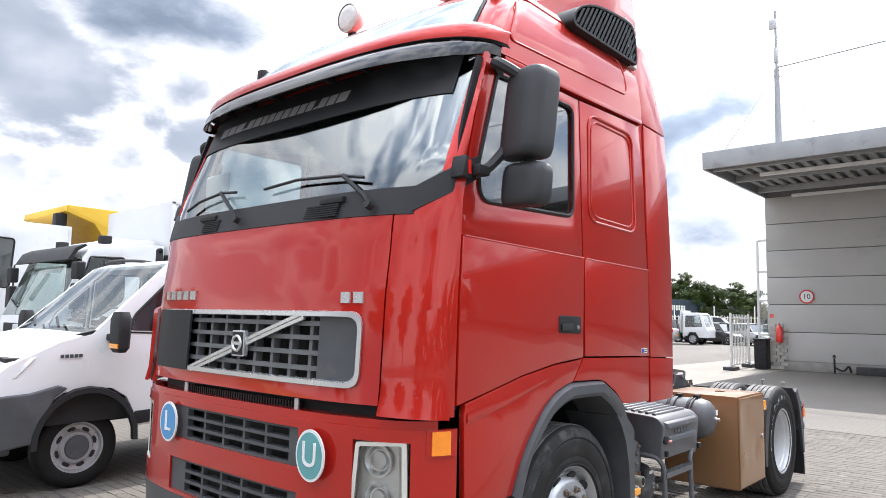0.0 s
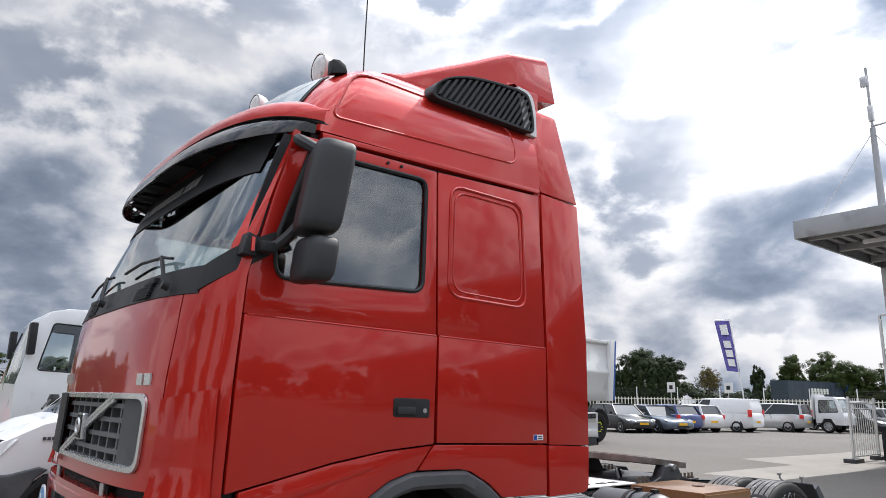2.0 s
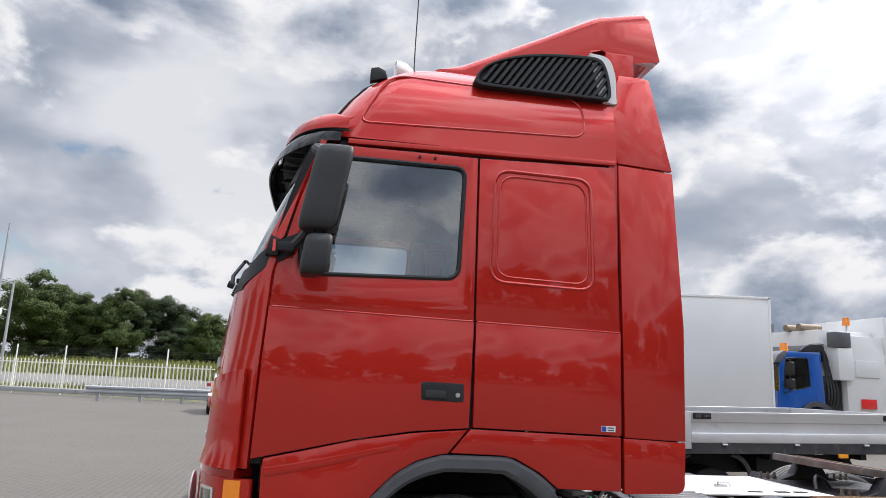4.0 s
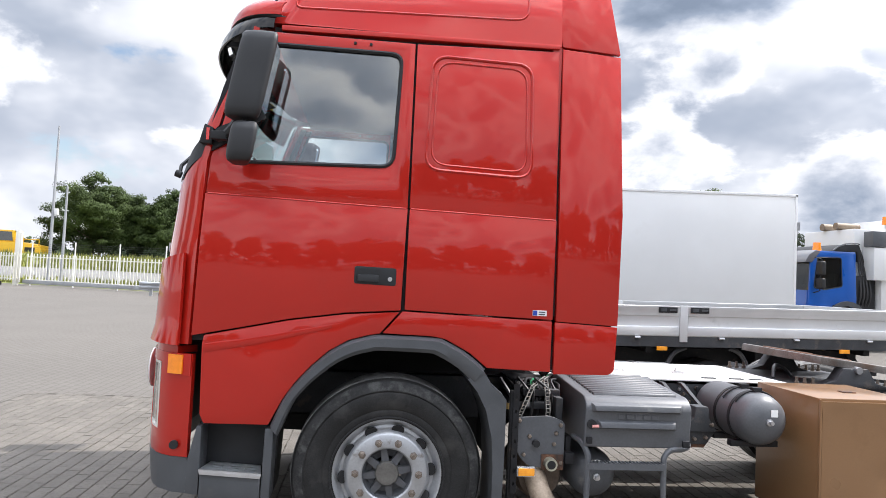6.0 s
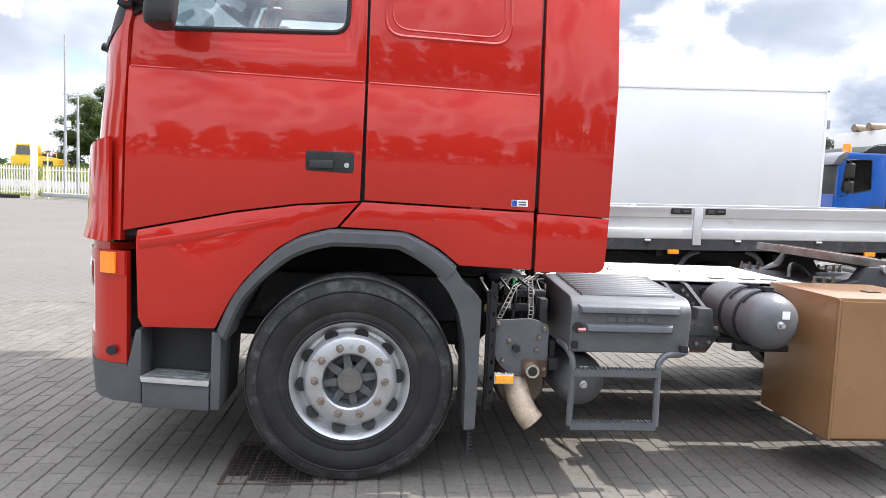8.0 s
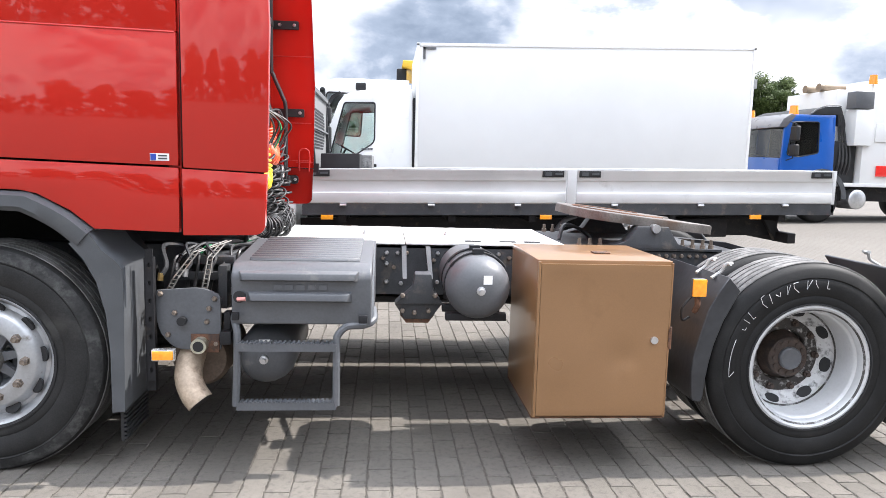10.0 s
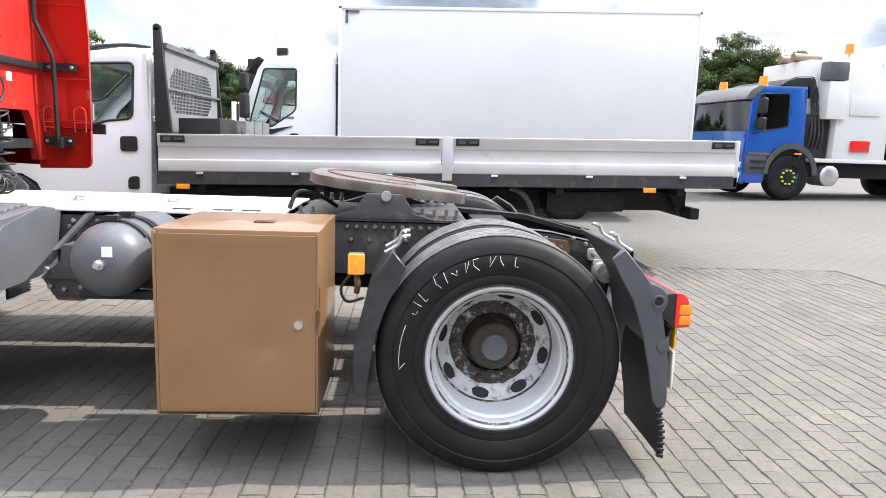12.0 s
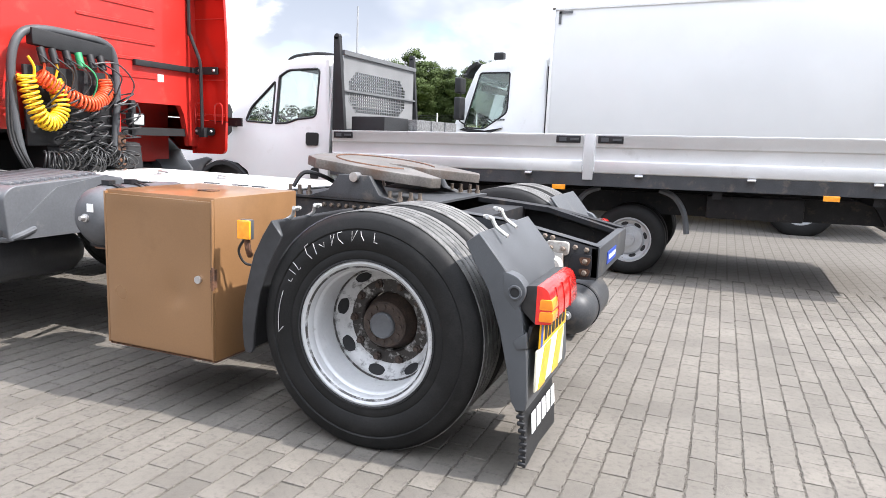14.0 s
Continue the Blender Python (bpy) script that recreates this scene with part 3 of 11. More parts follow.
def lay_pavers():
    kinds = [paver_mesh(k) for k in range(12)]
    data = []
    for me in kinds:
        co = np.array([v.co[:] for v in me.vertices])
        data.append((co, [tuple(p.vertices) for p in me.polygons]))
    verts, faces, picked, k = [], [], 0, 0
    for x, y, dz, turn, tx, ty in paver_places():
        k += 1
        if -0.60 < x < -0.01 and 0.02 < y < 0.56:
            continue
        if 3.3 < x < 5.3 and -0.95 < y < -0.02 and picked < 300:
            picked += 1
            ob = repeat("paver", kinds[k % 12], pavement, pose(x, y, dz, math.degrees(tx), math.degrees(ty), turn))
            continue
        co, fs = data[k % 12]
        c, s = math.cos(radians(turn)), math.sin(radians(turn))
        pts = np.stack([x + c * co[:, 0] - s * co[:, 1], y + s * co[:, 0] + c * co[:, 1], dz + co[:, 2] + co[:, 1] * tx - co[:, 0] * ty], 1)
        base = len(verts)
        verts.extend(map(tuple, pts))
        faces.extend(tuple(base + i for i in f) for f in fs)
    me = bpy.data.meshes.new("paver_field")
    me.from_pydata(verts, [], faces)
    me.materials.append(PAVER)
    ob = new("paver_field", me)
    ob.parent = pavement
    tagged(ob, kind="stuff")


# ---- the red tractor unit ----
truck = thing("tractor_truck", "red road tractor unit with sleeper cab, parked on pavers", "truck")
XF_Z = (0.3, 0.6, 1.15, 1.2, 1.65, 2.0, 2.1, 2.22, 2.58, 2.85, 3.05, 3.3, 3.42)
XF_X = (-1.33, -1.36, -1.36, -1.34, -1.32, -1.28, -1.245, -1.20, -1.055, -0.95, -0.86, -0.66, -0.40)


def nose(z):
    return float(np.interp(z, XF_Z, XF_X))


def plan(a, z, out=0.0, p=3.2, x0=None, deep=None, edge=0.0):
    """A point of the cab's outline at height z: a = 0 at the middle of the front, 90 at the side."""
    x0 = nose(z) if x0 is None else x0
    deep = float(np.interp(z, (1.9, 2.25), (0.45, 0.30))) if deep is None else deep
    s, c = math.sin(radians(a)), math.cos(radians(a))
    x = x0 + deep - (deep + out) * max(c, 0.0) ** (2 / p)
    half = CY - edge + out
    return Vector((x, CY - half * max(s, 0.0) ** (2 / p), z))


def angle_at(y, p=3.2):
    """The outline's angle at which it passes y."""
    return math.degrees(math.asin(min(1.0, (CY - y) / CY) ** (p / 2)))


def front_point(y, z, out=0.0):
    """On the cab's front, y across it."""
    if y <= CY:
        return plan(angle_at(y), z, out)
    q = plan(angle_at(2 * CY - y), z, out)
    return Vector((q.x, 2 * CY - q.y, z))


def side_y(x, z):
    """The lean of the cab's side."""
    return float(np.interp(z, (1.9, 1.93, 2.87, 3.5), (0.0, 0.006, 0.028, 0.13)))


def front_patch(ys, zs, thick, out=0.0, skip=None):
    """A curved sheet on the cab's front, with a grid of y and z; skip(y, z) leaves an opening."""
    bm = bm_new()
    grid = [[bm.verts.new(front_point(y, z, out)) for y in ys] for z in zs]
    for i in range(len(zs) - 1):
        for j in range(len(ys) - 1):
            if skip and skip(0.5 * (ys[j] + ys[j + 1]), 0.5 * (zs[i] + zs[i + 1])):
                continue
            bm.faces.new((grid[i][j], grid[i][j + 1], grid[i + 1][j + 1], grid[i + 1][j]))
    bmesh.ops.delete(bm, geom=[v for v in bm.verts if not v.link_faces], context="VERTS")
    bmesh.ops.recalc_face_normals(bm, faces=bm.faces)
    lead = max(bm.faces, key=lambda f: f.calc_area())
    if lead.normal.x > 0:
        bmesh.ops.reverse_faces(bm, faces=bm.faces)
    return solid(bm, thick)


def spread(*stops):
    """Evenly stepped numbers through the stops, at most 9 cm apart."""
    out = [stops[0]]
    for a, b in zip(stops, stops[1:]):
        k = max(1, math.ceil(abs(b - a) / 0.09))
        out += [a + (b - a) * i / k for i in range(1, k + 1)]
    return out


def end_angle(x, z, out):
    """The outline's angle at which it passes x."""
    lo, hi = 20.0, 89.9
    for _ in range(40):
        mid = 0.5 * (lo + hi)
        lo, hi = (mid, hi) if plan(mid, z, out).x < x else (lo, mid)
    return lo


def even_angles(a0, a1, n, z, out):
    """Angles at even steps along the outline."""
    fine = [a0 + (a1 - a0) * i / 160 for i in range(161)]
    pts = [plan(a, z, out) for a in fine]
    run = [0.0]
    for p, q in zip(pts, pts[1:]):
        run.append(run[-1] + (q - p).length)
    return [float(np.interp(run[-1] * i / n, run, fine)) for i in range(n + 1)]


def arc_patch(a0, a1, na, zs, thick, out=0.0, top=None, bottom=None, x_end=None, flush=None):
    """A curved sheet round the cab's corner between two angles; top and bottom may rise from one end to the other.
    x_end(z): where it stops in place of a1; flush: the y that it reaches there."""
    bm, rows = bm_new(), []
    for k in range(len(zs)):
        row = []
        zk = zs[k]
        stop = end_angle(x_end(zk), zk, out) if x_end else a1
        angles = even_angles(a0, stop, na, zk, out)
        for i in range(na + 1):
            f = i / na
            z0 = zs[0] if bottom is None else bottom[0] + (bottom[1] - bottom[0]) * f
            z1 = zs[-1] if top is None else top[0] + (top[1] - top[0]) * f
            z = z0 + (z1 - z0) * (zs[k] - zs[0]) / (zs[-1] - zs[0])
            a = a0 + (end_angle(x_end(z), z, out) - a0) * (angles[i] - a0) / (stop - a0) if x_end else angles[i]
            p = plan(a, z, out)
            if flush is not None:
                p.y += (flush - plan(end_angle(x_end(z), z, out), z, out).y) * f ** 3
            row.append(bm.verts.new(p))
        rows.append(row)
    for k in range(len(zs) - 1):
        for i in range(na):
            bm.faces.new((rows[k][i], rows[k][i + 1], rows[k + 1][i + 1], rows[k + 1][i]))
    bmesh.ops.recalc_face_normals(bm, faces=bm.faces)
    f = bm.faces[len(bm.faces) // 2] if not bm.faces.ensure_lookup_table() else None
    if f.normal.y > 0 and f.normal.x > -0.5 or f.normal.x > 0.3:
        bmesh.ops.reverse_faces(bm, faces=bm.faces)
    return solid(bm, thick)


def side_panel(name, outer, holes=(), mat=None, off=0.0, thick=0.03, rim=0.007, label=""):
    """A panel of the cab's side, drawn in x and z, with its twin on the other side."""
    bm = bm_new()
    fill_plate(bm, outer, list(holes), lambda x, z, d: (x, side_y(x, z) + off + d, z), thick)
    bevel(bm, rim, 2, 60)
    return both(name, bm, mat or RED, truck, label)


# hood, grille and badge bars
hood = part("front_panel", front_patch(spread(0.25, 0.36, 2.13, 2.24), spread(1.19, 1.265, 1.575, 2.03), 0.03,
            skip=lambda y, z: 0.36 < y < 2.13 and 1.265 < z < 1.575), RED, truck, "glossy red hinged front panel")
ring = [(0.345, 1.25), (2.145, 1.25), (2.145, 1.59), (0.345, 1.59)]
bm = bm_new()
loop_o = round_poly(ring, 0.07, 5)


def dense(loop, step=0.09):
    out = []
    for i, p in enumerate(loop):
        q = loop[(i + 1) % len(loop)]
        k = max(1, math.ceil(math.dist(p, q) / step))
        out += [(p[0] + (q[0] - p[0]) * j / k, p[1] + (q[1] - p[1]) * j / k) for j in range(k)]
    return out


def ring_on_front(bm, ring, width, out, height):
    """A flat trim ring that follows the curved front."""
    pts = dense(ring)
    cy, cz = sum(p[0] for p in pts) / len(pts), sum(p[1] for p in pts) / len(pts)
    hy, hz = max(abs(p[0] - cy) for p in pts), max(abs(p[1] - cz) for p in pts)
    rows = []
    for d, o in ((0, out), (0.15, out + height), (0.85, out + height), (1, out), (1, out - 0.03)):
        row = []
        for y, z in pts:
            row.append(front_point(cy + (y - cy) * (1 - d * width / hy), cz + (z - cz) * (1 - d * width / hz), o))
        rows.append(row)
    add_loft(bm, rows, True, False)


ring_on_front(bm, loop_o, 0.03, 0.002, 0.012)
part("grille_frame", bm, CHROME, truck, "silver frame round the grille")
# dark sheet added behind the grille; its colour stands for the shade inside
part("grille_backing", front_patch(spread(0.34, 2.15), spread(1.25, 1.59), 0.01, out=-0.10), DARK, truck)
for z in (1.325, 1.395, 1.465, 1.53):
    part("grille_bar", front_patch(spread(0.37, 2.12), [z - 0.011, z + 0.011], 0.045, out=-0.012), GREY_PL2, truck)
for i in range(8):
    y = 0.66 + i * 0.145
    part("grille_slat", front_patch([y - 0.011, y + 0.011], [1.27, 1.42, 1.572], 0.04, out=-0.022), GREY_PL2, truck)
part("grille_cover", front_patch(spread(0.37, 0.6), [1.272, 1.42, 1.57], 0.03, out=-0.008), GREY_PL, truck, "smooth dark grey grille end plate")
part("sensor_plate", front_patch(spread(1.69, 2.12), [1.255, 1.42, 1.585], 0.012, out=0.02), BLACK_PL, truck, "flat black plate with screw holes")
bm = bm_new()
a, b = front_point(1.66, 1.265, 0.012), front_point(0.70, 1.568, 0.012)
mids = [front_point(1.66 + (0.70 - 1.66) * t, 1.265 + (1.568 - 1.265) * t, 0.012) for t in [i / 10 for i in range(11)]]
for off in (-0.011, 0.011):
    add_loft(bm, [[p + Vector((0, 0, off - 0.009)), p + Vector((0, 0, off + 0.009)), p + Vector((0.012, 0, off + 0.009)), p + Vector((0.012, 0, off - 0.009))] for p in mids])
part("grille_diagonal", bm, CHROME, truck, "slanting silver bar across the grille")
bm = bm_new()
c = front_point(1.18, 1.42, 0.03)
add_prism(bm, [(c.y + u, c.z + v) for u, v in round_poly([(-0.055, -0.065), (0.055, -0.065), (0.055, 0.065), (-0.055, 0.065)], 0.012)], c.x, c.x + 0.025, "x")
emblem = part("emblem", bevel(bm, 0.003), CHROME, truck, "square silver emblem with a ring")
bm = bm_new()
add_prism(bm, [(c.y + u, c.z + v) for u, v in ((-0.047, -0.057), (0.047, -0.057), (0.047, 0.057), (-0.047, 0.057))], c.x - 0.003, c.x, "x")
part("emblem_field", bm, BLACK_PL, emblem)
bm = bm_new()
add_tube(bm, [(c.x - 0.006, c.y + 0.036 * math.cos(t), c.z + 0.036 * math.sin(t)) for t in [i * math.pi / 14 for i in range(28)]], 0.008, 6, True)
add_box(bm, (c.x - 0.008, c.y - 0.036, c.z - 0.008), (c.x - 0.003, c.y + 0.036, c.z + 0.008))
part("emblem_ring", bm, CHROME, emblem)
for y0, w, z0 in [(2.10 - i * 0.087, 0.062, 1.642) for i in range(5)] + [(0.475, 0.05, 1.625), (0.405, 0.05, 1.625)]:
    bm = bm_new()
    p, q = front_point(y0, z0, 0.006), front_point(y0 - w, z0, 0.006)
    face = (p, q, q + Vector((0, 0, 0.05)), p + Vector((0, 0, 0.05)))
    add_loft(bm, [face, [v + Vector((0.008, 0, 0)) for v in face]])
    part("badge_bar", bm, CHROME, hood, "silver raised badge bar")

# dark gap with the radiator edge under the hood; black sheet paints its shade
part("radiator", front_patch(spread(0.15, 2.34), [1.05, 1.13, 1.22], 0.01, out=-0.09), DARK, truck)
bm = bm_new()
for i in range(46):
    y = 0.75 + i * 0.022
    p = front_point(y, 1.115, -0.06)
    bm = bm_new()
    add_box(bm, (p.x, y, 1.09), (p.x + 0.03, y + 0.011, 1.165))
    part("radiator_fin", bm, BLACK_PL, truck)
for y in (0.72, 1.72):
    bm = bm_new()
    p = front_point(y, 1.14, -0.03)
    add_cyl(bm, (p.x, y, 1.10), (p.x, y, 1.185), 0.014, n=10)
    part("hood_catch", bm, STEEL, truck)

# corner panels, with the raised flap
A_HOOD = angle_at(0.243)


def door_edge(z):
    """The door's front edge."""
    return float(np.interp(z, (1.195, 1.65, 2.12, 2.235, 2.49, 2.69, 2.80), (-1.036, -1.025, -1.0, -0.968, -0.906, -0.845, -0.808)))


both("corner_panel", arc_patch(A_HOOD, 88.4, 40, spread(1.150, 2.05), 0.03, top=(2.03, 2.20), x_end=lambda z: door_edge(z) - 0.012, flush=0.0), RED, truck, "curved red corner panel")
both("corner_flap", arc_patch(angle_at(0.232), 83.2, 44, spread(1.165, 1.6), 0.02, out=0.036, top=(1.565, 1.615), bottom=(1.155, 1.143), x_end=lambda z: -1.098), RED, truck, "raised red air deflector flap")

# bumper
def bumper_skip(y, z):
    y = min(y, 2 * CY - y)
    return (0.665 < y and (0.885 < z < 1.06 or 0.60 < z < 0.775)) or (0.105 < y < 0.35 and 0.70 < z < 1.045)


bumper = part("bumper", front_patch(spread(0.0045, 0.03, 0.065, 0.105, 0.35, 0.67, 1.82, 2.14, 2.385, 2.425, 2.46, 2.4855), spread(0.58, 0.60, 0.70, 0.775, 0.885, 1.045, 1.06, 1.10), 0.03, skip=bumper_skip), RED, truck, "red front bumper with two grille openings")
part("bumper_shelf", front_patch(spread(0.03, 0.3, 2.19, 2.46), [1.10, 1.135], 0.12, out=-0.008), RED, bumper)
part("bumper_lip", front_patch(spread(0.0045, 0.03, 0.1, 0.3, 2.19, 2.39, 2.46, 2.4855), [0.40, 0.45, 0.52, 0.578], 0.03, out=0.002), GREY_PL, truck, "dark grey lower bumper lip")
# dark sheet behind the bumper openings, coloured as the shade in them
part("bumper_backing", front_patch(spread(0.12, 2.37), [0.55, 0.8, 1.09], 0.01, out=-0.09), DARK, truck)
for z0, z1 in ((0.885, 1.06), (0.60, 0.775)):
    part("lower_grille_end", front_patch(spread(0.66, 0.73), [z0, z1], 0.03, out=-0.012), GREY_PL, bumper)
    part("lower_grille_end", front_patch(spread(1.66, 1.83), [z0, z1], 0.03, out=-0.012), GREY_PL, bumper)
    for f in (0.03, 0.35, 0.66, 0.97):
        z = z0 + (z1 - z0) * f
        part("lower_grille_bar", front_patch(spread(0.66, 1.83), [z - 0.008, z + 0.008], 0.035, out=-0.012), GREY_PL, bumper)
    for i in range(6):
        y = 0.735 + i * 0.187
        part("lower_grille_slat", front_patch([y - 0.009, y + 0.009], [z0, z1], 0.03, out=-0.016), GREY_PL, bumper)


def sign_disc(y, z, ry, rz, letter, mat, label):
    c = front_point(y, z, 0.03)
    bm = bm_new()
    add_prism(bm, [(y + ry * math.cos(t), z + rz * math.sin(t)) for t in [i * math.pi / 20 for i in range(40)]], c.x - 0.004, c.x + 0.004, "x")
    disc = part("sign_disc", bm, WHITE_PL, truck, label)
    bm = bm_new()
    add_prism(bm, [(y + (ry - 0.012) * math.cos(t), z + (rz - 0.012) * math.sin(t)) for t in [i * math.pi / 20 for i in range(40)]], c.x - 0.0065, c.x - 0.004, "x")
    part("sign_field", bm, mat, disc)
    word("sign_letter", letter, 0.155, pose(c.x - 0.008, y, z, 90, 0, -90), WHITE_PL, disc)


sign_disc(1.80, 0.965, 0.092, 0.108, "L", BLUE_S, "round blue sign with a white letter L")
sign_disc(0.555, 0.955, 0.098, 0.112, "U", TEAL_S, "round teal sign with a white letter U")

# headlights
for flip in (None, CY):
    bm = front_patch(spread(0.10, 0.36), spread(0.69, 1.05), 0.02, out=-0.07)
    lamp = part("headlight", bm, LENS_W, truck, "headlight with two lamps in a cream frame", flip_y=flip)
    bm = bm_new()
    pts = dense(round_poly([(0.108, 0.69), (0.365, 0.69), (0.335, 1.036), (0.118, 1.05)], 0.012, 2), 0.04)
    cy, cz = 0.228, 0.868
    rows = []
    for k, o in ((1.0, -0.012), (1.0, -0.003), (0.84, -0.004), (0.82, -0.05)):
        rows.append([front_point(cy + (y - cy) * (k if k < 1 else 1), cz + (z - cz) * (1 - (1 - k) * 0.6), o) for y, z in pts])
    add_loft(bm, rows, True, False)
    part("lamp_frame", bm, CREAM, lamp, flip_y=flip)
    for z, r in ((0.955, 0.072), (0.80, 0.062)):
        c = front_point(0.225, z, -0.062)
        bm = bm_new()
        add_lathe(bm, [(r, 0.01), (r, -0.012), (r * 0.86, -0.012), (r * 0.6, 0.015), (r * 0.5, 0.0), (0, -0.004)], c, (1, 0.25, 0), 24)
        part("reflector", bm, CHROME, lamp, flip_y=flip)
    bm = front_patch(spread(0.118, 0.335), spread(0.71, 1.035), 0.004, out=-0.012)
    part("lens", bm, CLEAR, lamp, flip_y=flip)
    bm = arc_patch(angle_at(0.06), 83.4, 8, [0.99, 1.03, 1.065, 1.099], 0.012, out=0.007)
    part("indicator_mount", bm, RED, truck, flip_y=flip)
    bm = arc_patch(70.0, 79.5, 8, [0.998, 1.03, 1.06, 1.095], 0.014, out=0.018)
    part("turn_indicator", bm, ORANGE, truck, "orange turn indicator", flip_y=flip)
    bm = bm_new()
    add_cyl(bm, (-1.09, 0.003, 0.64), (-1.09, 0.03, 0.64), 0.022, n=16)
    part("bumper_plug", bm, DARK, truck, flip_y=flip)

# cowl and windscreen
part("cowl", front_patch(spread(0.16, 2.33), [2.02, 2.08, 2.14], 0.03, out=0.004), BLACK_PL, truck, "black wiper panel under the windscreen")
both("cowl_end", arc_patch(angle_at(0.17), 88.6, 16, [2.04, 2.1, 2.2], 0.02, out=0.006, top=(2.15, 2.31), bottom=(2.03, 2.197)), BLACK_PL, truck)
for y0, y1 in ((0.56, 0.80), (1.58, 1.75)):
    bm = bm_new()
    for i in range(6):
        z = 2.035 + i * 0.011
        p = front_point(0.5 * (y0 + y1), z, 0.008)
        add_box(bm, (p.x - 0.004, y0, z - 0.0035), (p.x + 0.01, y1, z + 0.0035))
    part("cowl_vent", bm, DARK, truck)


def glass_sheet(name, y0, y1, z0, z1, out, thick, mat, label=""):
    ob = part(name, front_patch(spread(y0, y1), spread(z0, z1), thick, out=out), mat, truck, label)
    return ob


ws = glass_sheet("windscreen", 0.066, 2.424, 2.13, 2.86, -0.012, 0.006, GLASS_W, "large tinted windscreen")
ws.visible_shadow = False
part("windscreen_seal", front_patch(spread(0.11, 2.38), [2.125, 2.15], 0.02, out=-0.004), BLACK_PL, truck)
strip = part("sun_strip", front_patch(spread(0.13, 2.36), spread(2.62, 2.86), 0.003, out=-0.006), BLACK_PL, truck, "black strip with grey bars on the windscreen")
letters = (0.085, 0.085, 0.085, 0.02, 0.06, 0.065, 0.055, 0.055, 0.06, 0.06, 0.06, 0.06, 0.055, 0.02, 0.06, 0.065, 0.08)
y = 2.12
for w in letters:
    p, q = front_point(y, 2.705, -0.003), front_point(y - w, 2.705, -0.003)
    h = 0.06 if w > 0.03 else 0.014
    p2, q2 = front_point(y - 0.016, 2.705 + h, -0.003), front_point(y - w - 0.016, 2.705 + h, -0.003)
    bm = bm_new()
    add_loft(bm, [[p, q, q2, p2], [v + Vector((0.003, 0, 0)) for v in (p, q, q2, p2)]])
    y -= w + 0.016
    part("strip_bar", bm, LETTER_G, strip)
both("pillar", arc_patch(angle_at(0.072), 88.6, 16, spread(2.13, 2.83), 0.03, out=0.0, bottom=(2.15, 2.29), x_end=lambda z: door_edge(z) - 0.014, flush=0.022), RED, truck, "red windscreen pillar")
for pts, base in (([(2.03, 2.19), (1.9, 2.235), (1.66, 2.265), (1.5, 2.25)], (1.36, 2.07)), ([(1.22, 2.235), (0.95, 2.255), (0.6, 2.235), (0.46, 2.21)], (0.37, 2.06))):
    bm = bm_new()
    add_tube(bm, [front_point(y, z, 0.022) for y, z in pts], 0.008, 6)
    wiper = part("wiper", bm, BLACK_PL, truck, "black windscreen wiper")
    bm = bm_new()
    mid = pts[2]
    add_tube(bm, [front_point(*base, 0.03), front_point(base[0] + 0.06, base[1] + 0.06, 0.045), front_point(*mid, 0.03)], 0.011, 6)
    p = front_point(*base, 0.02)
    add_cyl(bm, p, p + Vector((-0.03, 0, 0.01)), 0.02, n=12)
    part("wiper_arm", bm, BLACK_PL, wiper)
for y in (0.62, 1.72):
    bm = bm_new()
    p = front_point(y, 2.112, 0.02)
    add_box(bm, (p.x, y - 0.08, 2.098), (p.x + 0.06, y + 0.09, 2.128))
    part("hood_hinge", bevel(bm, 0.008), BLACK_PL, truck)

# doors, sleeper sides and lower panels
WIN = round_poly([(-0.875, 2.105), (-0.055, 2.13), (-0.035, 2.745), (-0.735, 2.745), (-0.888, 2.27)], [0.07, 0.07, 0.06, 0.03, 0.03], 5)


def split_panel(name, outer_low, outer_up, hole, label):
    """A side panel in two flats that meet in a crease."""
    bm = bm_new()
    fill_plate(bm, outer_low, [], lambda x, z, d: (x, -0.004 + d, z), 0.03)
    fill_plate(bm, outer_up, hole, lambda x, z, d: (x, side_y(x, z) + 0.005 + d, z), 0.03)
    bevel(bm, 0.006, 2, 60)
    return both(name, bm, RED, truck, label)


CR = lambda x: 1.922 - 0.02 * (x + 0.57)
doors = split_panel("door", [(-1.036, 1.195), (-1.025, 1.65), (-1.012, CR(-1.0)), (0.035, CR(0.035)), (0.025, 1.368), (-0.26, 1.345), (-0.55, 1.30), (-0.8, 1.245)],
                    [(-1.012, CR(-1.0) + 0.002), (-1.0, 2.12), (-0.968, 2.235), (-0.906, 2.49), (-0.845, 2.69), (-0.815, 2.79), (-0.79, 2.812), (0.035, 2.812), (0.035, CR(0.035) + 0.002)], [WIN], "red cab door with a dark window")
split_panel("sleeper_side", [(0.045, 1.372), (0.045, CR(0.045)), (0.848, CR(0.848)), (0.848, 1.352)], [(0.045, CR(0.045) + 0.002), (0.045, 2.812), (0.835, 2.835), (0.848, CR(0.848) + 0.002)], [], "red sleeper compartment side")


for x0, x1 in ((-1.0, 0.028), (0.052, 0.842)):
    for flip in (None, CY):
        bm = bm_new()
        add_tube(bm, [(x, -0.0025, CR(x) - 0.001) for x in (x0, 0.5 * (x0 + x1), x1)], 0.005, 8)
        part("panel_crease", bm, RED, truck, flip_y=flip)


def loop_on_side(pts, r, off, mat, name, parent, flip):
    bm = bm_new()
    add_tube(bm, [(x, side_y(x, z) + off, z) for x, z in pts], r, 6, True)
    return part(name, bm, mat, parent, flip_y=flip)


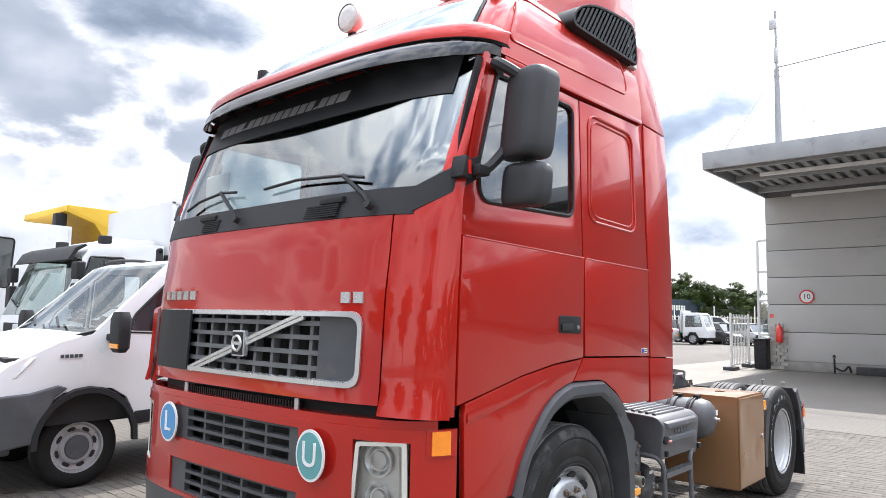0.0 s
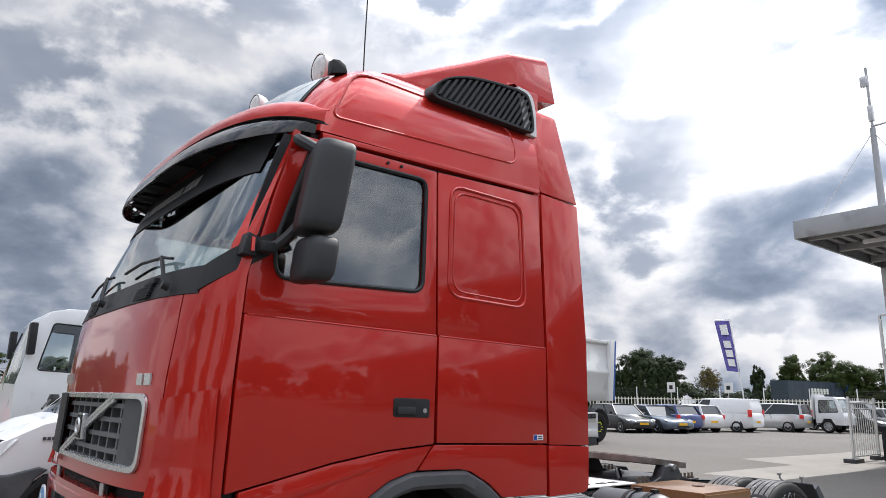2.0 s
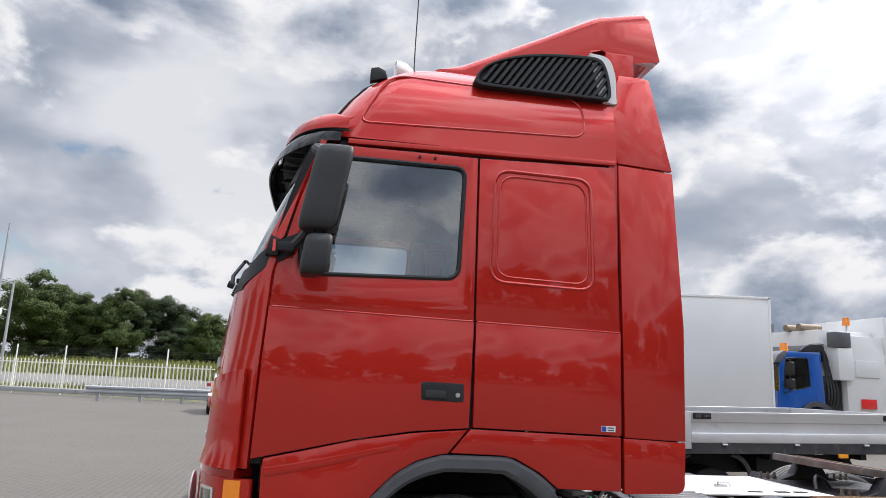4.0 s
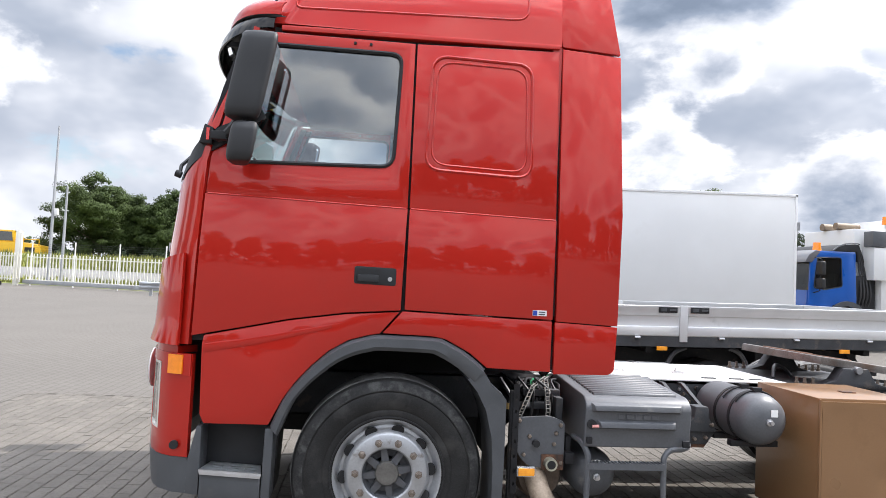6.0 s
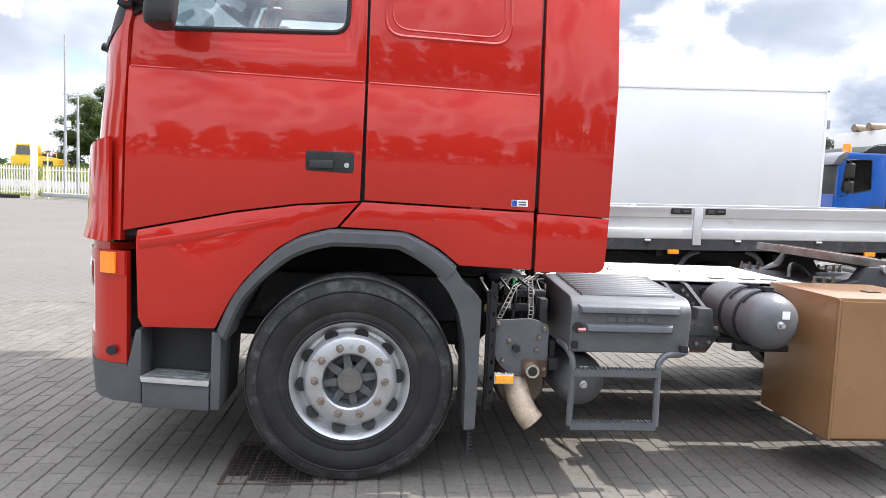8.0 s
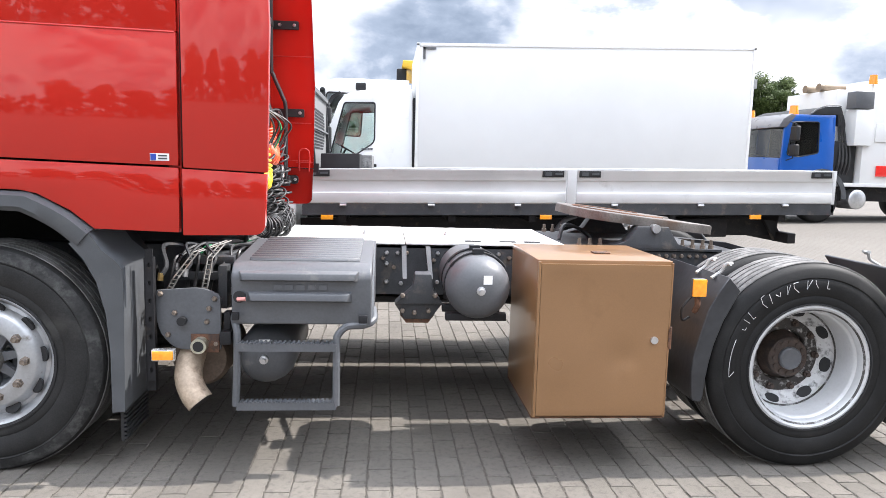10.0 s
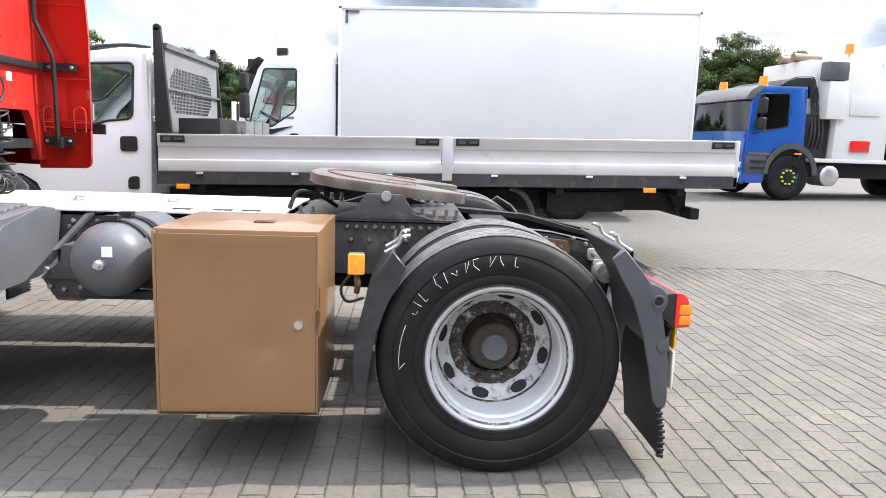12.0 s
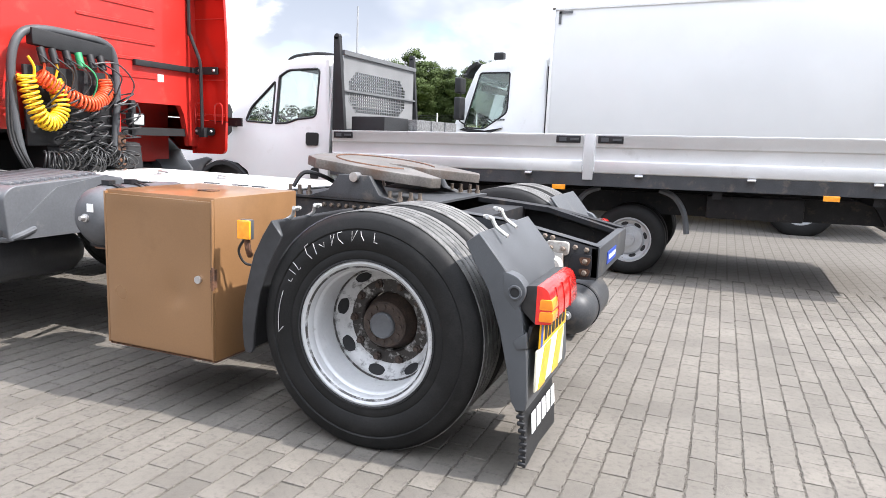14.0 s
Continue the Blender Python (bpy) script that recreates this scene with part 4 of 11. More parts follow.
for door, flip in zip(doors, (None, CY)):
    loop_on_side(WIN, 0.011, 0.004, BLACK_PL, "window_seal", door, flip)
    bm = bm_new()
    fill_pane(bm, WIN, lambda x, z, d: (x, side_y(x, z) + 0.014 + d, z), 0.005)
    pane = part("window_pane", bm, GLASS_S, door, "tinted side window", flip_y=flip)
    pane.visible_shadow = False
    bm = bm_new()
    add_prism(bm, round_poly([(-0.228, 1.50), (-0.008, 1.495), (-0.008, 1.588), (-0.228, 1.592)], 0.014, 3), -0.008, 0.02)
    handle = part("handle", bevel(bm, 0.003), BLACK_PL, door, "black recessed door handle with a lock", flip_y=flip)
    # thin dark sheet on the handle paints the shade of a recess
    bm = bm_new()
    add_box(bm, (-0.213, -0.0085, 1.535), (-0.095, -0.0075, 1.578))
    part("handle_recess", bm, DARK, handle, flip_y=flip)
    bm = bm_new()
    add_box(bm, (-0.21, -0.018, 1.512), (-0.1, -0.008, 1.55))
    part("handle_grip", bevel(bm, 0.006), MIRROR_PL, handle, flip_y=flip)
    bm = bm_new()
    add_cyl(bm, (-0.04, -0.012, 1.53), (-0.04, -0.006, 1.53), 0.012, n=14)
    part("lock", bm, STEEL, handle, flip_y=flip)
    for x in (-0.29, -0.205):
        bm = bm_new()
        add_cyl(bm, (x, 0.02, 2.785), (x, 0.036, 2.785), 0.008, n=8)
        part("door_plug", bm, DARK, door, flip_y=flip)

PAN = [(0.115, 2.13), (0.70, 2.115), (0.685, 2.745), (0.135, 2.755)]
for inset, off, r in ((0.0, 0.003, 0.009), (0.03, 0.004, 0.006)):
    loop = round_poly([(x + (inset if x < 0.4 else -inset), z + (inset if z < 2.4 else -inset)) for x, z in PAN], 0.09, 6)
    for flip in (None, CY):
        bm = bm_new()
        add_tube(bm, [(x, side_y(x, z) + off, z) for x, z in dense(loop, 0.1)], r, 6, True)
        part("panel_bead", bm, RED, truck, flip_y=flip)
side_panel("roof_gutter", [(-0.68, 2.822), (0.835, 2.845), (0.835, 2.872), (-0.68, 2.85)], mat=RED, off=-0.006, thick=0.05, rim=0.004, label="narrow red rain gutter")

ARCH_O = [(-0.615, 0.75), (-0.56, 0.88), (-0.50, 0.97), (-0.42, 1.06), (-0.34, 1.135), (-0.24, 1.195), (-0.14, 1.225), (-0.08, 1.235), (0.2, 1.232), (0.27, 1.218), (0.40, 1.15), (0.49, 1.078)]
side_panel("fender", [(-0.95, 0.752), (-0.972, 0.80), (-0.982, 1.15), (-0.975, 1.20), (-0.8, 1.238), (-0.55, 1.293), (-0.26, 1.338), (0.022, 1.361), (-0.078, 1.242), (-0.14, 1.231), (-0.24, 1.201), (-0.34, 1.141), (-0.42, 1.066), (-0.50, 0.976), (-0.56, 0.886), (-0.625, 0.752)], label="red lower front fender")
bm = bm_new()
add_loft(bm, [[(-0.965, -0.002, 1.112), (-0.965, -0.009, 1.128), (-0.965, -0.004, 1.158)], [(-0.70, -0.002, 1.165), (-0.70, -0.008, 1.182), (-0.70, -0.004, 1.205)], [(-0.33, -0.002, 1.262), (-0.33, -0.003, 1.272), (-0.33, -0.002, 1.282)]])
both("fender_ridge", bm, RED, truck)
side_panel("sleeper_skirt", [(-0.066, 1.244), (0.036, 1.365), (0.848, 1.345), (0.846, 1.072), (0.5, 1.082), (0.405, 1.157), (0.275, 1.224), (0.205, 1.238)], label="red skirt under the sleeper")
far_panel = side_panel("side_deflector", round_poly([(0.862, 1.062), (1.2, 1.068), (1.21, 1.327), (0.862, 1.341)], [0, 0.05, 0, 0], 5), off=-0.004, label="lower red side deflector")[1]
far_panel.location = (-0.045, -0.195, 0)
far_panel = side_panel("side_deflector", [(0.866, 1.345), (1.212, 1.332), (1.222, 1.94), (1.185, 2.83), (0.852, 2.85), (0.862, 1.95)], off=-0.004, label="tall red side deflector behind the cab")[1]
far_panel.location = (-0.045, -0.195, 0)
far_panel = side_panel("side_deflector", [(0.85, 2.86), (1.184, 2.842), (1.097, 3.425), (1.086, 3.443), (1.054, 3.448), (0.90, 3.45), (0.885, 3.39), (0.872, 3.24), (0.80, 3.22)], off=-0.004, label="upper red side deflector")[1]
far_panel.location = (-0.045, -0.195, 0)

# wheel arch lip and front mudguard
ARCH_I = [(-0.575, 0.70), (-0.51, 0.86), (-0.44, 0.955), (-0.36, 1.03), (-0.28, 1.09), (-0.19, 1.13), (-0.12, 1.148), (-0.07, 1.155), (0.17, 1.152), (0.23, 1.14), (0.34, 1.08), (0.43, 1.005)]
bm = bm_new()
rows = []
for (xo, _, zo), (xi, _, zi) in zip(*(smooth_path([(x, 0, z) for x, z in line], 4) for line in (ARCH_O, ARCH_I))):
    rows.append([Vector((xo, 0.004, zo)), Vector((xo * 0.8 + xi * 0.2, -0.022, zo * 0.8 + zi * 0.2)), Vector((xo * 0.25 + xi * 0.75, -0.024, zo * 0.25 + zi * 0.75)), Vector((xi, -0.008, zi)), Vector((xi, 0.24, zi - 0.004)), Vector((xo, 0.24, zo))])
add_loft(bm, rows)
both("wheel_arch", bm, GREY_PL, truck, "dark grey plastic wheel arch lip")
bm = bm_new()
flare = [((0.47, 1.09), (0.40, 1.02)), ((0.53, 1.00), (0.455, 0.955)), ((0.585, 0.955), (0.505, 0.86)), ((0.612, 0.92), (0.54, 0.72)), ((0.612, 0.62), (0.553, 0.56)), ((0.606, 0.30), (0.553, 0.29))]
rows = []
for (xo, zo), (xi, zi) in flare:
    rows.append([Vector((xo, 0.012, zo)), Vector((xo, -0.012, zo - 0.006)), Vector((xi, -0.012, zi)), Vector((xi, 0.01, zi)), Vector((xi, 0.34, zi)), Vector((xo, 0.34, zo))])
add_loft(bm, rows)
both("front_mudguard", bm, GREY_PL, truck, "grey plastic mudguard behind the front wheel")
bm = bm_new()
add_box(bm, (0.575, 0.02, 0.15), (0.588, 0.30, 0.32))
for flap, flip in zip(both("mud_flap", bm, BLACK_PL, truck, "ribbed black rubber flap"), (None, CY)):
    for i in range(7):
        box = bm_new()
        add_box(box, (0.588, 0.02, 0.158 + i * 0.02), (0.60, 0.30, 0.168 + i * 0.02))
        part("flap_rib", box, BLACK_PL, flap, flip_y=flip)
bm = bm_new()
pts = [(-0.62, 0.70)] + [(0.72 * math.cos(t) * 0.86, 0.46 + 0.76 * math.sin(t)) for t in [math.pi * (1 - i / 16) for i in range(2, 15)]] + [(0.56, 0.55)]
rows = [[Vector((x, 0.1, z)), Vector((x, 0.62, z)), Vector((x * 1.02, 0.62, z + 0.02)), Vector((x * 1.02, 0.1, z + 0.02))] for x, z in pts]
add_loft(bm, rows)
both("wheel_housing", bm, DARK, truck)

# entry step
bm = bm_new()
add_prism(bm, [(-1.0, 0.76), (-0.585, 0.71), (-0.585, 0.66), (-0.6, 0.36), (-0.96, 0.39), (-1.0, 0.5)], 0.16, 0.4)
both("step_well", bevel(bm, 0.01), BLACK_PL, truck)
bm = bm_new()
add_prism(bm, [(-0.64, 0.735), (-0.595, 0.735), (-0.6, 0.365), (-0.645, 0.365)], 0.0, 0.2)
add_prism(bm, [(-1.02, 0.56), (-0.98, 0.74), (-0.955, 0.74), (-0.955, 0.39), (-1.02, 0.4)], 0.0, 0.2)
add_prism(bm, [(-0.952, 0.375), (-0.648, 0.362), (-0.648, 0.485), (-0.952, 0.50)], -0.003, 0.03)
both("step_frame", bevel(bm, 0.008), GREY_PL, truck, "grey plastic entry step surround")
bm = bm_new()
outer = [(-0.955, -0.012), (-0.645, -0.012), (-0.67, 0.15), (-0.93, 0.15)]
holes = []
for r in range(3):
    for c in range(3):
        x, y = -0.91 + c * 0.085, 0.018 + r * 0.043
        holes.append([(x, y), (x + 0.06, y), (x + 0.06, y + 0.016), (x, y + 0.016)])
fill_plate(bm, outer, holes, lambda x, y, d: (x, y, 0.525 - d - 0.06 * (x + 0.95)), 0.012)
add_prism(bm, [(-0.955, 0.517), (-0.645, 0.498), (-0.65, 0.482), (-0.95, 0.5)], -0.014, -0.002)
both("step_tread", bm, ALU, truck, "bright aluminium tread plate")

# mirrors
for flip in (None, CY):
    def housing(plan_pts, levels, zm, lean, radii):
        """A moulded mirror shell: its plan shrunk towards the ends and leaning back with height."""
        cx, cyy = sum(p[0] for p in plan_pts) / 4, sum(p[1] for p in plan_pts) / 4
        bm = bm_new()
        rings = []
        for z, k in levels:
            pts = round_poly([(cx + (x - cx) * k, cyy + (y - cyy) * k) for x, y in plan_pts], [r * k for r in radii], 5)
            rings.append([Vector((x + lean * (z - zm), y, z)) for x, y in pts])
        add_loft(bm, rings)
        return bm

    bm = housing([(-0.882, -0.285), (-0.676, -0.285), (-0.722, -0.058), (-0.825, -0.055)], ((2.283, 0.72), (2.288, 0.84), (2.30, 0.93), (2.33, 0.985), (2.40, 1.0), (2.60, 1.0), (2.665, 0.985), (2.695, 0.93), (2.708, 0.84), (2.714, 0.72)), 2.5, 0.17, [0.085, 0.035, 0.03, 0.06])
    mirror = part("wing_mirror", bm, MIRROR_PL, truck, "large grey plastic mirror housing", smooth=50, flip_y=flip)
    bm = bm_new()
    add_loft(bm, [[Vector((x + 0.17 * (z - 2.5), y, z)) for y, z in round_poly([(ya, 2.335), (yb, 2.335), (yb, 2.665), (ya, 2.665)], 0.03, 3)] for x, ya, yb in ((-0.70, -0.255, -0.085), (-0.690, -0.255, -0.085))])
    part("mirror_face", bm, MIRROR_G, mirror, flip_y=flip)
    bm = housing([(-0.868, -0.29), (-0.726, -0.29), (-0.775, -0.08), (-0.862, -0.08)], ((2.066, 0.7), (2.071, 0.84), (2.085, 0.94), (2.115, 1.0), (2.215, 1.0), (2.245, 0.94), (2.258, 0.84), (2.263, 0.7)), 2.165, 0.12, [0.07, 0.03, 0.03, 0.05])
    part("wide_mirror", bm, MIRROR_PL, mirror, smooth=50, flip_y=flip)
    bm = bm_new()
    add_loft(bm, [[Vector((x, -0.17, z)) for x, z in ((-0.80, 2.295), (-0.72, 2.34), (-0.70, 2.30), (-0.78, 2.255))], [Vector((x, -0.185, z)) for x, z in ((-0.80, 2.295), (-0.72, 2.34), (-0.70, 2.30), (-0.78, 2.255))]])
    part("mirror_web", bm, MIRROR_PL, mirror, flip_y=flip)
    for pts, r, nm in (([(-0.96, -0.02, 2.215), (-0.92, -0.045, 2.23), (-0.875, -0.07, 2.275), (-0.83, -0.10, 2.345), (-0.81, -0.12, 2.40)], 0.024, "mirror_arm"), ([(-0.715, 0.03, 2.765), (-0.80, -0.01, 2.765), (-0.84, -0.06, 2.745), (-0.80, -0.12, 2.70), (-0.77, -0.15, 2.67)], 0.028, "mirror_arm"), ([(-0.80, -0.2, 2.24), (-0.79, -0.2, 2.32)], 0.016, "mirror_stem")):
        bm = bm_new()
        add_tube(bm, smooth_path(pts, 4), r, 8)
        part(nm, bm, MIRROR_PL, mirror, flip_y=flip)
    bm = bm_new()
    add_prism(bm, [(-1.055, 2.185), (-0.99, 2.18), (-0.985, 2.265), (-1.03, 2.285)], -0.03, 0.05)
    add_box(bm, (-0.99, -0.07, 2.20), (-0.91, -0.01, 2.245))
    part("mirror_bracket", bevel(bm, 0.006), BLACK_PL, mirror, flip_y=flip)
    bm = bm_new()
    add_box(bm, (-1.018, -0.036, 2.20), (-1.003, -0.028, 2.262))
    part("bracket_reflector", bm, LENS_RED, mirror, flip_y=flip)

# sun visor
def visor_strip(sect, thick, reach=87.0, end=0.0, droop=0.0, lift=0.0, slots=(), slot_row=-1):
    """A band round the cab's brow. droop: how far its top sinks towards the sides; slots: columns left open in one row."""
    bm, rows = bm_new(), []
    foot = sect[-1][1]
    for o, z in sect:
        row = []
        for i in range(61):
            a = -reach + i * reach / 30
            p = plan(abs(a), 2.8, o, p=2.9, x0=-0.955, deep=0.33, edge=end + o)
            if a < 0:
                p.y = 2 * CY - p.y
            w = min(1.0, max(0.0, (abs(a) - 40) / 40)) ** 2
            row.append(bm.verts.new((p.x, p.y, foot + (z - foot) * (1 - droop * w) + (sect[0][1] - z) * lift * w)))
        rows.append(row)
    for k, (r0, r1) in enumerate(zip(rows, rows[1:])):
        for i in range(60):
            if k == slot_row and min(i, 59 - i) in slots:
                continue
            bm.faces.new((r0[i], r0[i + 1], r1[i + 1], r1[i]))
    bmesh.ops.recalc_face_normals(bm, faces=bm.faces)
    bm.faces.ensure_lookup_table()
    if bm.faces[30].normal.x > 0:
        bmesh.ops.reverse_faces(bm, faces=bm.faces)
    return solid(bm, thick)


part("visor_hood", visor_strip([(-0.06, 3.022), (-0.03, 3.02), (0.0, 3.012), (0.035, 3.002), (0.06, 2.992), (0.09, 2.976), (0.11, 2.958), (0.124, 2.935), (0.13, 2.915), (0.13, 2.898)], 0.008, droop=0.45), RED, truck, "red hood over the sun visor")
part("visor_liner", visor_strip([(0.126, 2.895), (0.09, 2.892), (0.03, 2.884), (-0.06, 2.884)], 0.006), BLACK_PL, truck)
SMOKED = pbr("smoked_visor", (0.012, 0.012, 0.013), 0.14, var=0.1, scale=5, coat=0.3, spec=0.5)
part("sun_visor", visor_strip([(0.118, 2.894), (0.128, 2.889), (0.150, 2.872), (0.162, 2.860), (0.182, 2.832), (0.195, 2.785)], 0.008, 85.0, 0.015, lift=0.42, slots=(5, 6, 7, 10, 11, 12, 15, 16, 17, 21, 22, 23), slot_row=1), SMOKED, truck, "smoked black sun visor")
for y in (0.45, 0.72, 1.0, 1.49, 1.77, 2.04):
    bm = bm_new()
    q = front_point(y, 2.86, 0.0)
    add_prism(bm, [(q.x - 0.13, 2.845), (q.x + 0.0, 2.845), (q.x + 0.0, 2.872), (q.x - 0.10, 2.872)], y - 0.012, y + 0.012)
    part("visor_bracket", bm, BLACK_PL, truck)

# roof
bm = bm_new()
rings = []
for z, x0, e in ((2.86, -0.945, 0.028), (2.875, -0.935, 0.03), (3.0, -0.87, 0.04), (3.12, -0.79, 0.056), (3.22, -0.71, 0.085), (3.30, -0.62, 0.128), (3.36, -0.53, 0.18), (3.405, -0.42, 0.25), (3.432, -0.26, 0.36), (3.445, -0.05, 0.6)):
    row = []
    for i in range(13):
        a = 90 * (1 - i / 12)
        row.append(plan(a, z, 0.0, p=2.9, x0=x0, deep=0.31, edge=e))
    row += [Vector((p.x, 2 * CY - p.y, p.z)) for p in row[-2::-1]]
    row = [Vector((0.845, row[0].y, z))] + row + [Vector((0.845, row[-1].y, z))]
    rings.append(row)
add_loft(bm, rings)
roof = part("roof", bm, RED, truck, "high red cab roof", smooth=50)


def roof_side(x, z):
    return float(np.interp(z, (2.86, 3.0, 3.12, 3.22, 3.30, 3.36), (0.028, 0.04, 0.056, 0.085, 0.128, 0.18)))


for flip in (None, CY):
    bm = bm_new()
    loop = round_poly([(-0.63, 2.955), (0.66, 3.0), (0.645, 3.25), (-0.47, 3.285)], [0.06, 0.08, 0.1, 0.12], 6)
    add_tube(bm, [(x, roof_side(x, z) + 0.001, z) for x, z in dense(loop, 0.08)], 0.007, 6, True)
    part("roof_bead", bm, RED, roof, flip_y=flip)
def roof_sheet(bands, out, reach, thick):
    bm, rows = bm_new(), []
    for z, x0, e in bands:
        row = [plan(a, z, out, p=2.9, x0=x0, deep=0.31, edge=e + out * 0.5) for a in [i * reach / 14 for i in range(15)]]
        rows.append([Vector((p.x, 2 * CY - p.y, p.z)) for p in row[:0:-1]] + row)
    add_loft(bm, rows, False, False)
    bmesh.ops.recalc_face_normals(bm, faces=bm.faces)
    bm.faces.ensure_lookup_table()
    if bm.faces[20].normal.x > 0:
        bmesh.ops.reverse_faces(bm, faces=bm.faces)
    return solid(bm, thick)


frame_ob = part("roof_window", roof_sheet(((3.015, -0.861, 0.042), (3.12, -0.79, 0.056), (3.22, -0.71, 0.085), (3.262, -0.663, 0.108)), 0.010, 58.5, 0.012), BLACK_PL, roof, "wide tinted panel in the roof's front")
part("roof_glass", roof_sheet(((3.03, -0.851, 0.044), (3.12, -0.79, 0.056), (3.22, -0.71, 0.085), (3.245, -0.682, 0.099)), 0.015, 56.5, 0.008), pbr("roof_sign_glass", (0.22, 0.28, 0.30), 0.08, var=0.06, scale=3, coat=0.2), frame_ob, "tinted glass")

# roof spoiler
def strut_mesh():
    bm = bm_new()
    add_box(bm, (0.872, 0.24, 3.36), (1.06, 0.42, 3.66))
    return bm


SLAT = 0.165
bm = bm_new()
prof = [(-0.20, 3.425), (-0.166, 3.444), (-0.02, 3.508), (0.143, 3.582), (0.32, 3.668), (0.496, 3.752), (0.66, 3.838), (0.79, 3.902), (0.834, 3.922), (0.90, 3.936), (1.04, 3.965), (1.14, 3.988), (1.165, 3.983), (1.18, 3.955), (1.24, 3.645), (1.225, 3.638), (0.95, 3.652), (0.915, 3.705), (0.85, 3.735), (0.78, 3.71), (0.74, 3.62), (0.60, 3.45), (0.4, 3.42)]
rings = []
steps = [(0.25, 0.062), (0.253, 0.042), (0.265, 0.022), (0.29, 0.008), (0.34, 0.0)]
for inset, drop in steps + [(2 * CY - a, b) for a, b in steps[::-1]]:
    flare = 0.06 if inset < CY else -0.06
    rings.append([Vector((x, inset + flare * (1 - min(1, max(0, (x + 0.2) / 1.0))), z - (drop if z > 3.48 and x < 1.2 else 0))) for x, z in prof])
add_loft(bm, rings)
part("roof_spoiler", bm, RED, truck, "red roof air deflector", smooth=42)
both("spoiler_strut", bevel(strut_mesh(), 0.01), RED, truck)
for flip in (None, CY):
    rim = smooth_path([(0.005, 3.285, 0), (0.035, 3.345, 0), (0.11, 3.405, 0), (0.25, 3.46, 0), (0.42, 3.492, 0), (0.60, 3.508, 0), (0.72, 3.51, 0), (0.775, 3.485, 0), (0.805, 3.41, 0), (0.822, 3.30, 0), (0.81, 3.255, 0), (0.76, 3.248, 0), (0.40, 3.25, 0), (0.08, 3.252, 0), (0.02, 3.262, 0)], 3, closed=True)
    pts = [(p.x, p.y) for p in rim]
    mx, mz = 0.43, 3.372
    inner = [(mx + (x - mx) * 0.95, mz + (z - mz) * 0.86) for x, z in pts]
    bm = bm_new()
    fill_plate(bm, pts, [inner], lambda x, z, d: (x, 0.045 + d, z), 0.03)
    intake = part("air_intake", bevel(bm, 0.008, 2, 50), BLACK_PL, truck, "black louvred air intake", flip_y=flip)
    bm = bm_new()
    add_prism(bm, pts, 0.075, 0.25)
    part("intake_body", bevel(bm, 0.01, 2), BLACK_PL, intake, flip_y=flip)
    zs_in = lambda x, top: max((z for (xa, za), (xb, zb) in zip(inner, inner[1:] + inner[:1]) if min(xa, xb) <= x <= max(xa, xb) and xa != xb for z in [za + (zb - za) * (x - xa) / (xb - xa)]), default=mz) if top else min((z for (xa, za), (xb, zb) in zip(inner, inner[1:] + inner[:1]) if min(xa, xb) <= x <= max(xa, xb) and xa != xb for z in [za + (zb - za) * (x - xa) / (xb - xa)]), default=mz)
    for k in range(21):
        x = -0.10 + k * 0.042
        cuts = [(x + SLAT * f, 3.262 + 0.24 * f) for f in [i / 40 for i in range(41)]]
        inside = [(cx, cz) for cx, cz in cuts if 0.04 < cx < 0.785 and zs_in(cx, False) <= cz <= zs_in(cx, True)]
        if len(inside) < 4:
            continue
        (xa, za), (xb, zb) = inside[0], inside[-1]
        bm = bm_new()
        add_loft(bm, [[Vector((xa, 0.050, za)), Vector((xa + 0.020, 0.046, za)), Vector((xa + 0.034, 0.074, za)), Vector((xa + 0.022, 0.075, za))], [Vector((xb, 0.050, zb)), Vector((xb + 0.020, 0.046, zb)), Vector((xb + 0.034, 0.074, zb)), Vector((xb + 0.022, 0.075, zb))]])
        part("louvre", bm, BLACK_PL, intake, flip_y=flip)
    # white strip along the intake's rear edge
    bm = bm_new()
    add_prism(bm, round_poly([(0.76, 3.252), (0.866, 3.238), (0.862, 3.42), (0.825, 3.535), (0.70, 3.545)], [0.0, 0.012, 0.06, 0.06, 0.0], 4), 0.07, 0.2)
    part("intake_gasket", bm, WHITE_PL, intake, flip_y=flip)

# roof lamps, marker lights and aerial
for y, x in ((0.69, -0.38), (1.50, -0.44)):
    bm = bm_new()
    add_lathe(bm, [(0, 0.11), (0.05, 0.10), (0.088, 0.05), (0.098, 0.01), (0.098, -0.01), (0.09, -0.012)], (x, y, 3.545), (1, 0, 0.05), 28)
    lamp = part("roof_lamp", bm, pbr("white_lamp_shell", (0.6, 0.58, 0.56), 0.35, var=0.06, coat=0.3), roof, "round auxiliary lamp on the roof")
    bm = bm_new()
    add_lathe(bm, [(0.09, -0.006), (0.07, -0.016), (0.04, -0.02), (0, -0.021)], (x, y, 3.545), (1, 0, 0.05), 28)
    part("lamp_lens", bm, LENS_W, lamp)
    bm = bm_new()
    add_box(bm, (x + 0.02, y - 0.02, 3.40), (x + 0.06, y + 0.02, 3.48))
    part("lamp_foot", bm, BLACK_PL, lamp)
for flip in (None, CY):
    bm = bm_new()
    add_prism(bm, [(-0.58, 3.25), (-0.48, 3.28), (-0.495, 3.325), (-0.535, 3.342), (-0.578, 3.332)], 0.158, 0.208)
    part("marker_light", bevel(bm, 0.008), BLACK_PL, roof, "small black roof marker light", flip_y=flip)
bm = bm_new()
